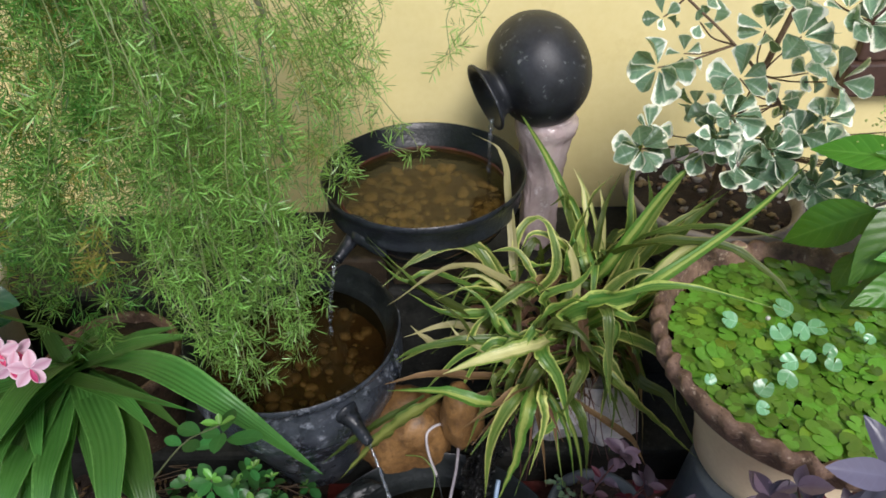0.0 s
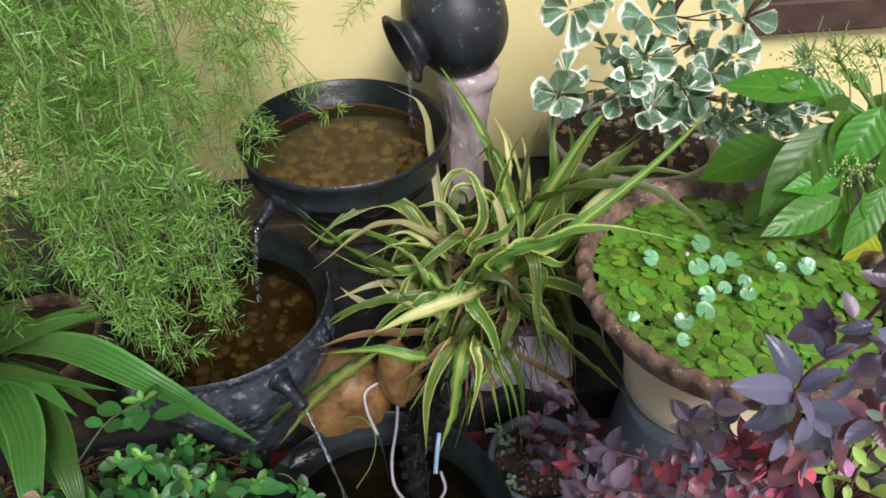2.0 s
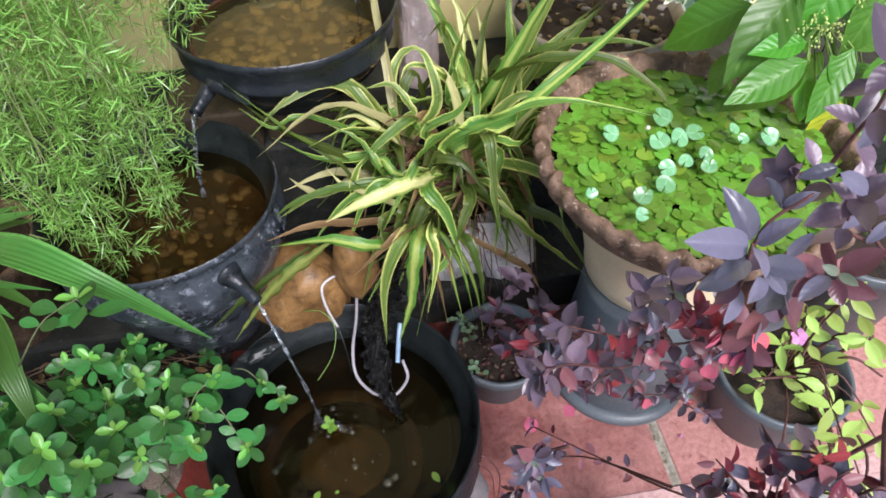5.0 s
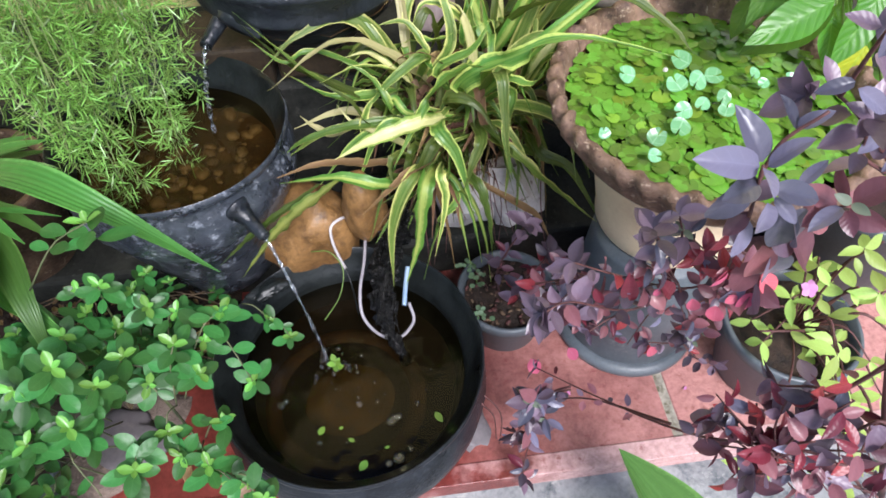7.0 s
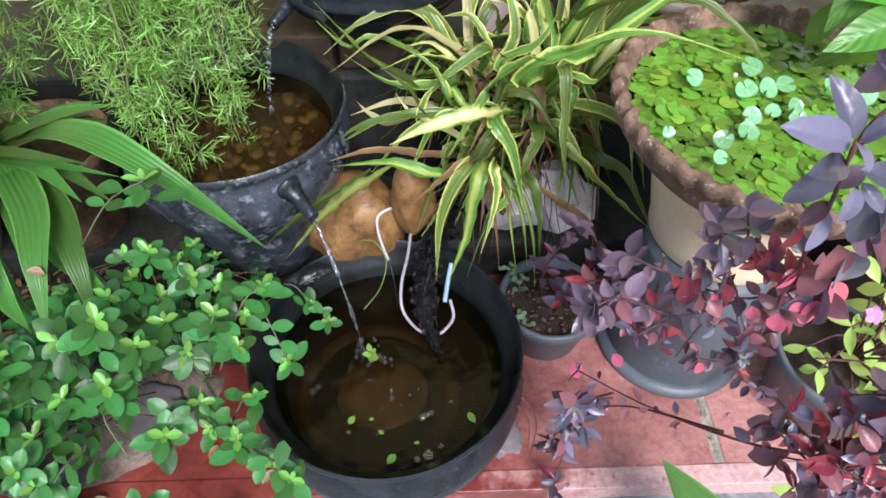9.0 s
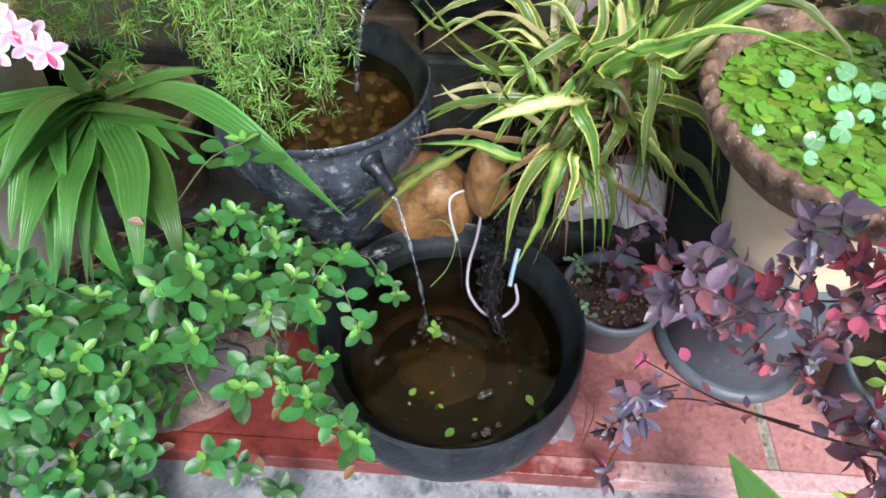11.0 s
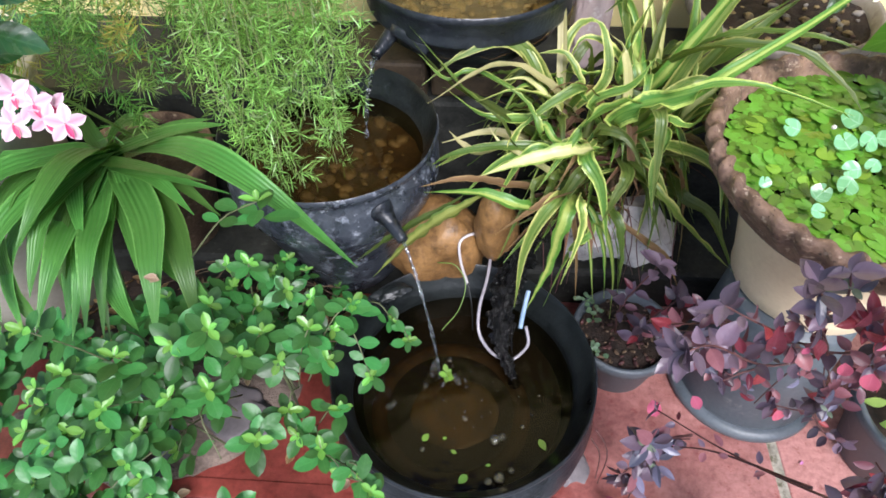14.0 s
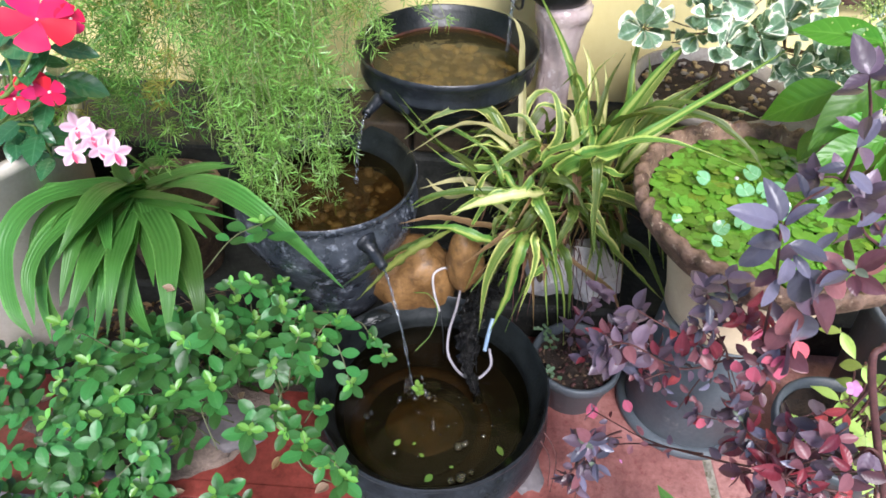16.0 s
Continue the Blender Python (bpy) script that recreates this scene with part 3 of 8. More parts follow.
def leaf_shape(name, outline, material, rows=7, cols=4, fold=0.15, droop=0.15, wave=0.05, seed=0):
    """A short leaf of length 1 along +y with its face to +z. outline(t): half width."""
    verts, faces, uvs = [], [], []
    for i in range(rows + 1):
        t = i / rows
        w = outline(t)
        for j in range(cols + 1):
            s = j / cols * 2 - 1
            z = abs(s) * w * fold * 2 - droop * t * t + wave * math.sin(t * 9 + seed + (1 if s > 0 else 0)) * abs(s) * w
            verts.append((s * w, t, z))
            uvs.append((j / cols, t))
    for i in range(rows):
        for j in range(cols):
            k = i * (cols + 1) + j
            faces.append((k, k + 1, k + cols + 2, k + cols + 1))
    me = bpy.data.meshes.new(name)
    me.from_pydata(verts, [], faces)
    layer = me.uv_layers.new(name="UVMap")
    for loop in me.loops:
        layer.data[loop.index].uv = uvs[loop.vertex_index]
    me.polygons.foreach_set("use_smooth", [True] * len(me.polygons))
    me.materials.append(material)
    me.update()
    return me


def aim(at, along, face, size):
    """The pose of a leaf at a place: its length along one direction, its face towards another."""
    y = Vector(along).normalized()
    z = Vector(face)
    z = z - y * z.dot(y)
    z = z.normalized() if z.length > 1e-4 else y.orthogonal().normalized()
    x = y.cross(z)
    m = Matrix((x, y, z)).transposed().to_4x4()
    return Matrix.Translation(at) @ m @ Matrix.Diagonal((size, size, size, 1))


def oval(wide, at=0.45, blunt=0.8):
    return lambda t: max(0.004, wide * (math.sin(math.pi * t ** (math.log(0.5) / math.log(at))) ** blunt if 0 < t < 1 else 0))


def tri(t):
    return max(0.006, 0.47 * min(1.0, t * 1.35) ** 0.95 * (1 if t < 0.66 else max(0.0, 1 - ((t - 0.66) / 0.35) ** 2.4) ** 0.5))


def up_random(rnd, tilt=0.5):
    return Vector((rnd.gauss(0, tilt), rnd.gauss(0, tilt), 1.0)).normalized()


def merged(name, me, poses, parent, label=""):
    """Many leaves of one shape as one mesh."""
    co = np.empty(len(me.vertices) * 3)
    me.vertices.foreach_get("co", co)
    co = np.c_[co.reshape(-1, 3), np.ones(len(me.vertices))]
    faces = [tuple(p.vertices) for p in me.polygons]
    uvs = np.zeros((len(me.vertices), 2))
    for loop in me.loops:
        uvs[loop.vertex_index] = me.uv_layers[0].data[loop.index].uv
    verts, all_f = [], []
    for q, m in enumerate(poses):
        verts.append((co @ np.array(m).T)[:, :3])
        all_f += [tuple(i + q * len(co) for i in f) for f in faces]
    ob = arrays(name, np.concatenate(verts), all_f, me.materials[0], parent, label, True, np.tile(uvs, (len(poses), 1)))
    return tagged(ob, kind="stuff")


# ---- the setting ----
WALL_Y, LEDGE_UP, LEDGE_LOW, FRONT_UP, FRONT_LOW, EDGE_Y = 1.34, 0.37, 0.105, 1.03, 0.812, 0.372


def structure(name, bm, material, label, category, smooth=False):
    return tagged(part(name, bm, material, None, smooth=smooth), label, category, kind="structure")


# the wall round the window's opening, in four pieces of one mesh
WIN = (0.86, 1.95, 0.66, 1.75)
wall = bmesh.new()
for x0, x1, z0, z1 in ((-4.0, WIN[0], -0.3, 3.0), (WIN[1], 4.0, -0.3, 3.0), (WIN[0], WIN[1], -0.3, WIN[2]), (WIN[0], WIN[1], WIN[3], 3.0)):
    piece = slab_box(x0, x1, WALL_Y, WALL_Y + 0.2, z0, z1, 0)
    tmp = bpy.data.meshes.new("tmp")
    piece.to_mesh(tmp)
    piece.free()
    wall.from_mesh(tmp)
    bpy.data.meshes.remove(tmp)
wall_north = structure("wall_north", wall, M_WALL, "yellow painted plaster wall with a window opening", "wall")

window = tagged(new("window_1"), "dark brown wooden window with a pale pane", "window", kind="structure")
window.location = (WIN[0], WALL_Y, WIN[2])
FW = 0.075
part("sill", slab_box(WIN[0] - 0.02, WIN[1] + 0.02, WALL_Y - 0.035, WALL_Y + 0.06, WIN[2], WIN[2] + FW, 0.006), M_WOOD, window, smooth=False)
part("head", slab_box(WIN[0], WIN[1], WALL_Y - 0.02, WALL_Y + 0.06, WIN[3] - FW, WIN[3], 0.006), M_WOOD, window, smooth=False)
part("jamb", slab_box(WIN[0], WIN[0] + FW, WALL_Y - 0.022, WALL_Y + 0.06, WIN[2] + FW, WIN[3] - FW, 0.006), M_WOOD, window, smooth=False)
part("jamb", slab_box(WIN[1] - FW, WIN[1], WALL_Y - 0.022, WALL_Y + 0.06, WIN[2] + FW, WIN[3] - FW, 0.006), M_WOOD, window, smooth=False)
part("pane", slab_box(WIN[0] + FW, WIN[1] - FW, WALL_Y + 0.02, WALL_Y + 0.028, WIN[2] + FW, WIN[3] - FW, 0), M_PANE, window, smooth=False)

structure("ledge_upper", slab_box(-3.0, 3.0, FRONT_UP, WALL_Y, -0.2, LEDGE_UP, 0.012, 0), M_LEDGE, "black stone ledge along the yellow wall", "ledge")
structure("ledge_lower", slab_box(-3.0, 3.0, FRONT_LOW, FRONT_UP, -0.2, LEDGE_LOW, 0.012, 0), M_LEDGE, "lower black stone ledge", "ledge")
structure("ground", slab_box(-60, 60, -60, 30, -0.4, -0.045, 0), M_CEMENT, "grey cement yard in front of the red floor", "ground")

floor = tagged(new("floor"), "red oxide floor with worn patches and a cement joint", "floor", kind="structure")
floor.location = (0, 0.5, 0)
JOINT = 0.549
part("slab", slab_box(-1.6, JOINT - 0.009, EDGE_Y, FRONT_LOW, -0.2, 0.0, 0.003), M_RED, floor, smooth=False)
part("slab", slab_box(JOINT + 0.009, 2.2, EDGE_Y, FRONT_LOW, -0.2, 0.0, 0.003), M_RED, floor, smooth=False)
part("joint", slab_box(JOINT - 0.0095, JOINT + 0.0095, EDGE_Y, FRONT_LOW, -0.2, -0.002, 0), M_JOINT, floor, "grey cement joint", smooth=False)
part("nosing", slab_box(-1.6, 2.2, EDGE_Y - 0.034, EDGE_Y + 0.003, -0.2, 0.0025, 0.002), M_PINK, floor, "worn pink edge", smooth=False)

patch = stone((0.168, 0.450, 0.0), (0.036, 0.052, 0.006), 3, 0.7, 3)
tagged(part("cement_patch", patch, M_GREYSTONE, None), "pale cement smear on the floor beside the large basin", "cement patch", kind="structure")


# ---- basins ----
def horn(points, radii, sides=14, seed=0):
    """A spout along a line, wide at its root, with a hollow end."""
    path = smooth_path(points, 16)
    bm = bmesh.new()
    rings, side = [], None
    last = len(path) - 1
    stops = [(i, radii[min(len(radii) - 1, int(i / last * (len(radii) - 1)))], radii[min(len(radii) - 1, int(i / last * (len(radii) - 1)) + 1)], (i / last * (len(radii) - 1)) % 1) for i in range(last + 1)]
    stops += [(last, radii[-1] * 0.7, radii[-1] * 0.7, 0), (last - 3, radii[-1] * 0.6, radii[-1] * 0.6, 0)]
    for i, r0, r1, f in stops:
        tan = (path[min(i + 1, last)] - path[max(i - 1, 0)]).normalized()
        side = tan.orthogonal().normalized() if side is None else (side - tan * side.dot(tan)).normalized()
        up = tan.cross(side)
        r = r0 + (r1 - r0) * f
        rings.append([bm.verts.new(path[i] + (side * math.cos(a) + up * math.sin(a)) * r * (1 + 0.12 * noise.noise(Vector((math.cos(a) + seed, math.sin(a), i * 0.5))))) for a in (2 * math.pi * j / sides for j in range(sides))])
    for p, q in zip(rings, rings[1:]):
        for j in range(sides):
            bm.faces.new((p[j], p[(j + 1) % sides], q[(j + 1) % sides], q[j]))
    bm.faces.new(rings[0])
    bm.faces.new(rings[-1])
    return bm


def basin(centre, rim_z, r, bottom_z, water_z, lip, belly, label, pebbles, seed, spout=None, water=M_WATER, silt=None, clay=M_BLACKCLAY):
    """A wide black clay bowl: an inward-sloping lip, a thin edge, a turned band and the body below, with water and stones in it."""
    x, y = centre
    T = rim_z - bottom_z
    ob = thing("clay_basin", (x, y, bottom_z), label, "basin", "basins of the fountain")
    inner = r * (1 - lip)
    prof = [(0.001, 0.020), (r * 0.50, 0.020), (r * 0.68, T * 0.25), (inner - 0.002, T - 0.10), (inner - 0.001, T - 0.062), (inner, T - 0.052), (inner + r * lip * 0.22, T - 0.040), (inner + r * lip * 0.70, T - 0.014), (r * 0.975, T - 0.002),
            (r * 0.988, T), (r, T - 0.003), (r * 1.0, T - 0.010), (r * 0.985, T - 0.015)]
    if belly == 0:
        prof += [(r * 0.968, T - 0.022), (r * 0.957, T - 0.046), (r * 0.965, T - 0.054), (r * 0.955, T - 0.060), (r * 0.90, T - 0.066), (r * 0.84, T - 0.085), (r * 0.72, T - 0.120), (r * 0.56, T - 0.150), (r * 0.50, 0.006), (r * 0.48, 0.0), (0.001, 0.0)]
    elif T < 0.25:
        prof += [(r * 0.955, T - 0.022), (r * 0.95, T - 0.030), (r * 0.975, T - 0.040), (r * 1.0, T - 0.060), (r * 1.028, T - 0.085), (r * 1.022, T - 0.115), (r * 0.965, T - 0.148), (r * 0.84, 0.006), (r * 0.82, 0.0), (0.001, 0.0)]
    else:
        prof += [(r * 0.955, T - 0.022), (r * 0.95, T - 0.030), (r * 0.975, T - 0.040), (r * belly, T - 0.062), (r * belly * 1.005, T - 0.085), (r * belly * 0.97, T - 0.115), (r * belly * 0.88, T - 0.15), (r * 0.62, T * 0.15), (r * 0.56, 0.006), (r * 0.54, 0.0), (0.001, 0.0)]
    part("bowl", lathe(prof[9:], (x, y, bottom_z), 80, noise_amp=0.010, seed=seed, caps=(False, True)), clay, ob)
    part("lip", lathe(prof[:10], (x, y, bottom_z), 80, noise_amp=0.010, seed=seed, caps=(True, False)), M_BLACKCLAY, ob, "smooth black inner lip")
    sh = part("water", disc((x, y, water_z), inner + 0.004, 56, 8, 0.0006, seed), water, ob, "still brown water")
    sh.visible_shadow = False
    bed_z = water_z - 0.045
    part("bed", disc((x, y, bed_z), inner, 48, 8, 0.012 if pebbles else 0.0, seed), silt or M_INSIDE, ob, "brown silt under the water")
    rnd = random.Random(seed)
    shapes = []
    for q in range(5):
        bm = stone((0, 0, 0), (1, 0.75, 0.5), q * 3.1 + seed, 0.3, 2)
        shapes.append(mesh_of("pebble", bm, M_PEBBLE))
    for q in range(pebbles):
        a, d = rnd.random() * 6.283, math.sqrt(rnd.random()) * inner * 0.95
        s = rnd.uniform(0.005, 0.017)
        m = pose(x + d * math.cos(a), y + d * math.sin(a), bed_z + s * 0.25, rnd.uniform(-15, 15), rnd.uniform(-15, 15), rnd.uniform(0, 360)) @ Matrix.Diagonal((s, s, s, 1))
        lay("pebble", shapes[q % 5], m, ob)
    if spout:
        a, b, c, rad = spout
        part("spout", horn([a, Vector(a).lerp(Vector(b), 0.5), b, c], [rad * 2.9, rad * 1.75, rad * 1.25, rad], 14, seed), M_WORNCLAY, ob, "black clay spout with a smeared joint")
    return ob


P1, P2, P3 = (-0.053, 1.087), (-0.292, 0.842), (-0.0375, 0.527)
BLOCK_TOP = 0.464
for x0, x1, y0, y1 in ((-0.300, -0.134, 1.020, 1.16), (-0.128, 0.060, 1.045, 1.18)):
    tagged(part("stone_block", slab_box(x0, x1, y0, y1, LEDGE_UP, BLOCK_TOP, 0.008, 2, 0.004, x0), M_BROWNSTONE, None, smooth=False), "rough brown stone block under the black clay basin", "stone block", "blocks under the basin")
basin(P1, 0.634, 0.199, BLOCK_TOP, 0.588, 0.16, 0, "round black clay basin of pebbles and murky water on the ledge", 150, 11,
      ((-0.168, 0.985, 0.576), (-0.186, 0.957, 0.563), (-0.211, 0.916, 0.546), 0.0105), clay=M_WORNCLAY)
first = next(o for o in scene.objects if o.name == "clay_basin")
web = stone((0, 0, 0), (0.040, 0.012, 0.015), 3.3, 0.35, 3)
for v in web.verts:
    v.co = Euler((0, radians(18), radians(-26))).to_matrix() @ v.co + Vector((-0.148, 0.932, 0.573))
part("clay_smear", web, M_WORNCLAY, first, "clay smeared round the spout's joint")
part("stain", lathe([(0.1655, 0.578), (0.1645, 0.584), (0.1640, 0.592), (0.1645, 0.5935), (0.1662, 0.5925), (0.1672, 0.578)], (*P1, 0.0), 72, noise_amp=0.004, seed=11, caps=(False, False)), M_RUST, first, "rusty brown stain above the water")
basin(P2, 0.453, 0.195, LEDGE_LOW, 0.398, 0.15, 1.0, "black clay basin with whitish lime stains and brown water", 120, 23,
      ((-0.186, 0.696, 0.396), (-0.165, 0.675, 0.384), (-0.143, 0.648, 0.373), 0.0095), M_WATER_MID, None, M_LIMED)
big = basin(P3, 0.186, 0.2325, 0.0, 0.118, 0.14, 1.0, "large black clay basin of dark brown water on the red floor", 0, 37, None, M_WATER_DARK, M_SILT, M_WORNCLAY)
part("bottom_disc", stone((-0.052, 0.495, 0.070), (0.084, 0.076, 0.009), 4, 0.10, 4), M_DISC, big, "lighter brown round base under the water")
part("bottom_ring", lathe([(0.112, -0.004), (0.122, 0.003), (0.132, 0.006), (0.142, 0.003), (0.150, -0.004)], (P3[0] - 0.02, P3[1] - 0.03, 0.0735), 48, noise_amp=0.012, seed=3, caps=(False, False)), M_FAINT, big, "faint brown ring under the water")


def drip(name, points, r0, r1, label):
    """A thin stream: two strands of water winding round each other."""
    path = smooth_path(points, 40)
    bm = bmesh.new()
    for k in (0, math.pi):
        strand = []
        for i, p in enumerate(path):
            a = i * 0.33 + k
            strand.append(p + Vector((math.cos(a), math.sin(a), 0)) * r0 * 0.55 * (1 + 0.4 * math.sin(i * 0.9)))
        tube(strand, r0 * 0.75, 60, 8, r1 * 0.7, 0.5, 5 + k, bm, 60.0)
    return tagged(part(name, bm, M_STREAM, None), label, "water stream")


def strands(path, r):
    """Torn fibres along the driftwood."""
    rnd = random.Random(44)
    for q in range(56):
        o = Vector((rnd.gauss(0, 1), rnd.gauss(0, 1), rnd.gauss(0, 0.3))).normalized() * r * rnd.uniform(0.7, 1.45)
        a, b = sorted((rnd.random(), rnd.random()))
        p = smooth_path(path, 24)[int(a * 20):int(a * 20) + 4 + int((b - a) * 14)]
        part("fibre", tube([v + o * (1 - 0.5 * i / len(p)) for i, v in enumerate(p)], rnd.uniform(0.0018, 0.005), 12, 6, 0.0008, 1.2, q, None, 60.0), M_DRIFT, drift, "torn black fibre")


drip("water_stream", [(-0.208, 0.920, 0.546), (-0.216, 0.908, 0.530), (-0.229, 0.888, 0.46), (-0.234, 0.875, 0.397)], 0.0036, 0.0026, "thin clear stream of water falling into the middle basin")
drip("water_stream", [(-0.143, 0.648, 0.371), (-0.136, 0.636, 0.362), (-0.118, 0.604, 0.325), (-0.094, 0.566, 0.23), (-0.078, 0.539, 0.121)], 0.0024, 0.0018, "thin clear stream of water falling into the large basin")
drip("water_stream", [(0.083, 1.150, 0.705), (0.080, 1.146, 0.68), (0.079, 1.144, 0.64), (0.079, 1.143, 0.588)], 0.004, 0.003, "thin trickle of water from the jar's mouth")

# thin chip added on the rim in place of its bluish wet sheen
slate = stone((0, 0, 0), (0.034, 0.016, 0.006), 7.4, 0.5, 4)
for v in slate.verts:
    v.co = Euler((radians(12), radians(-4), radians(24))).to_matrix() @ v.co + Vector((-0.180, 0.673, 0.194))
tagged(part("wet_slate", slate, M_BLACKCLAY, None), "blue-grey chip added for the wet sheen on the large basin's rim", "slate")
tagged(part("tendril", tube([(-0.095, 0.728, 0.222), (-0.060, 0.712, 0.235), (-0.040, 0.690, 0.208), (-0.051, 0.650, 0.180), (-0.080, 0.610, 0.170)], 0.0011, 24, 5, 0.0007), M_GREENSTEM, None), "thin yellow-green tendril hanging over the large basin", "tendril")
# bubbles and floating bits on the large basin
rnd = random.Random(5)
bub = bmesh.new()
bmesh.ops.create_icosphere(bub, subdivisions=2, radius=1.0)
for v in bub.verts:
    v.co.z = max(v.co.z, -0.1)
bub_me = mesh_of("bubble", bub, film("bubble_film"))
FOAM = [(0.022, 0.424, 0.0095), (0.035, 0.430, 0.007), (-0.165, 0.475, 0.007), (-0.157, 0.483, 0.005), (0.07, 0.45, 0.005), (0.03, 0.36, 0.011), (0.012, 0.352, 0.007), (0.050, 0.372, 0.006), (-0.10, 0.40, 0.005), (-0.03, 0.46, 0.006)]
FOAM += [(-0.078 + rnd.gauss(0, 0.022), 0.539 + rnd.gauss(0, 0.016), rnd.uniform(0.002, 0.0065)) for q in range(26)]
FOAM += [(-0.04 + rnd.gauss(0, 0.05), 0.48 + rnd.gauss(0, 0.035), rnd.uniform(0.0015, 0.003)) for q in range(22)]
for x, y, s in FOAM:
    b = new("bubble", bub_me)
    b.matrix_basis = pose(x, y, 0.1222) @ Matrix.Diagonal((s, s, s * 0.8, 1))
    tagged(b, "clear bubble floating on the dark water", "bubble", "bubbles on the large basin")

# ---- jar on its post ----
JC = Vector((0.176, 1.205, 0.782))
jar_axis = Vector((-0.88, -0.34, -0.32)).normalized()
jar = thing("clay_jar", JC, "round black clay jar lying with its mouth over a basin", "jar")
R = 0.112
jp = [(0.0012, -0.092), (0.035, -0.089), (0.068, -0.075), (0.094, -0.050), (0.109, -0.018), (R, 0.008), (0.106, 0.036), (0.090, 0.064), (0.068, 0.080), (0.050, 0.088), (0.046, 0.093), (0.040, 0.091), (0.06, 0.074), (0.08, 0.05), (0.09, 0.0), (0.001, -0.07)]
rot = Vector((0, 0, 1)).rotation_difference(jar_axis).to_matrix()


def jar_piece(name, profile, seed, label, closed=True):
    jb = lathe([(max(p.x, 0.0005), p.y) for p in smooth_path([(r, z, 0) for r, z in profile], 4 * len(profile))], (0, 0, 0), 80, noise_amp=0.006, seed=seed)
    if not closed:
        for f in [f for f in jb.faces if len(f.verts) > 4]:
            jb.faces.remove(f)
    for v in jb.verts:
        v.co = rot @ v.co + JC
    part(name, jb, M_JAR, jar, label)


jar_piece("body", jp, 4, "dusty black round body")
jar_piece("mouth_rim", [(0.0405, 0.090), (0.046, 0.092), (0.046, 0.096), (0.050, 0.104), (0.060, 0.113), (0.0675, 0.118), (0.0675, 0.123), (0.060, 0.121), (0.047, 0.110), (0.040, 0.10), (0.0405, 0.090)], 4, "flared mouth rim", False)

post = thing("stone_post", (0.195, 1.205, LEDGE_UP), "pinkish post wrapped in crumpled clear plastic under the jar", "post")
def crumple(a, i):
    q = noise.noise(Vector((math.cos(a) * 5, math.sin(a) * 5, i * 0.7)))
    lump = 0.004 * noise.noise(Vector((math.cos(a) * 1.6, math.sin(a) * 1.6, i * 0.25 + 4)))
    return ((0.006 * abs(q) + lump) * min(1.0, 0.3 + i / 12), 0.0)


pb = lathe([(max(p.x, 0.001), p.y) for p in smooth_path([(0.001, 0.0, 0), (0.044, 0.0, 0), (0.041, 0.03, 0), (0.039, 0.09, 0), (0.040, 0.16, 0), (0.045, 0.21, 0), (0.055, 0.262, 0), (0.063, 0.295, 0), (0.060, 0.315, 0), (0.050, 0.322, 0), (0.001, 0.316, 0)], 44)],
           (0.197, 1.205, LEDGE_UP), 72, crumple)
part("shaft", pb, M_PEDESTAL, post)

# ---- terracotta planter on an upturned pot ----
P4 = (0.543, 0.674)
stand = thing("upturned_pot", (0.52, 0.645, 0), "dark grey pot turned upside down on the red floor", "stand pot")
part("rim", lathe([(0.128, 0.004), (0.143, 0.0), (0.146, 0.006), (0.144, 0.020), (0.130, 0.024)], (0.52, 0.645, 0), 64, noise_amp=0.006), M_GREYPOT, stand)
part("body", lathe([(0.126, 0.020), (0.129, 0.03), (0.118, 0.16), (0.110, 0.285), (0.106, 0.292), (0.001, 0.292)], (0.52, 0.645, 0), 64, noise_amp=0.006), M_GREYPOT, stand)
RIM4, R4 = 0.578, 0.240
planter = thing("terracotta_planter", (*P4, 0.292), "cream planter with a pinched terracotta rim, full of floating plants", "planter")


def pinch(a, i):
    k = math.sin(a * 40)
    g = 0.6 + 0.8 * noise.noise(Vector((math.cos(a) * 4, math.sin(a) * 4, 1)))
    return (0.0072 * k * g, 0.0056 * math.cos(a * 40) * g) if 3 <= i <= 10 else (0, 0)


part("body", lathe([(0.001, 0.0), (0.118, 0.0), (0.124, 0.006), (0.126, 0.03), (0.142, 0.10), (0.160, 0.165), (0.176, 0.195), (0.182, 0.205)], (*P4, 0.292), 72, noise_amp=0.006, seed=2), M_CREAM, planter, "cream painted body")
part("rim", lathe([(0.185, 0.19), (0.203, 0.235), (0.216, 0.266), (0.221, 0.281), (0.226, 0.287), (0.232, 0.288), (R4 - 0.002, 0.284), (R4, 0.275), (0.237, 0.264), (0.231, 0.255), (0.223, 0.243), (0.207, 0.214), (0.190, 0.195), (0.176, 0.190)],
                  (*P4, 0.292), 220, pinch, 0.006, 6), M_TERRA, planter, "pinched terracotta rim")
W4 = 0.548
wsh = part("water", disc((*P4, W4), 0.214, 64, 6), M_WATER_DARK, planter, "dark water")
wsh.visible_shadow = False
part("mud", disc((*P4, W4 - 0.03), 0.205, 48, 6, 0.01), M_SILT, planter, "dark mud")


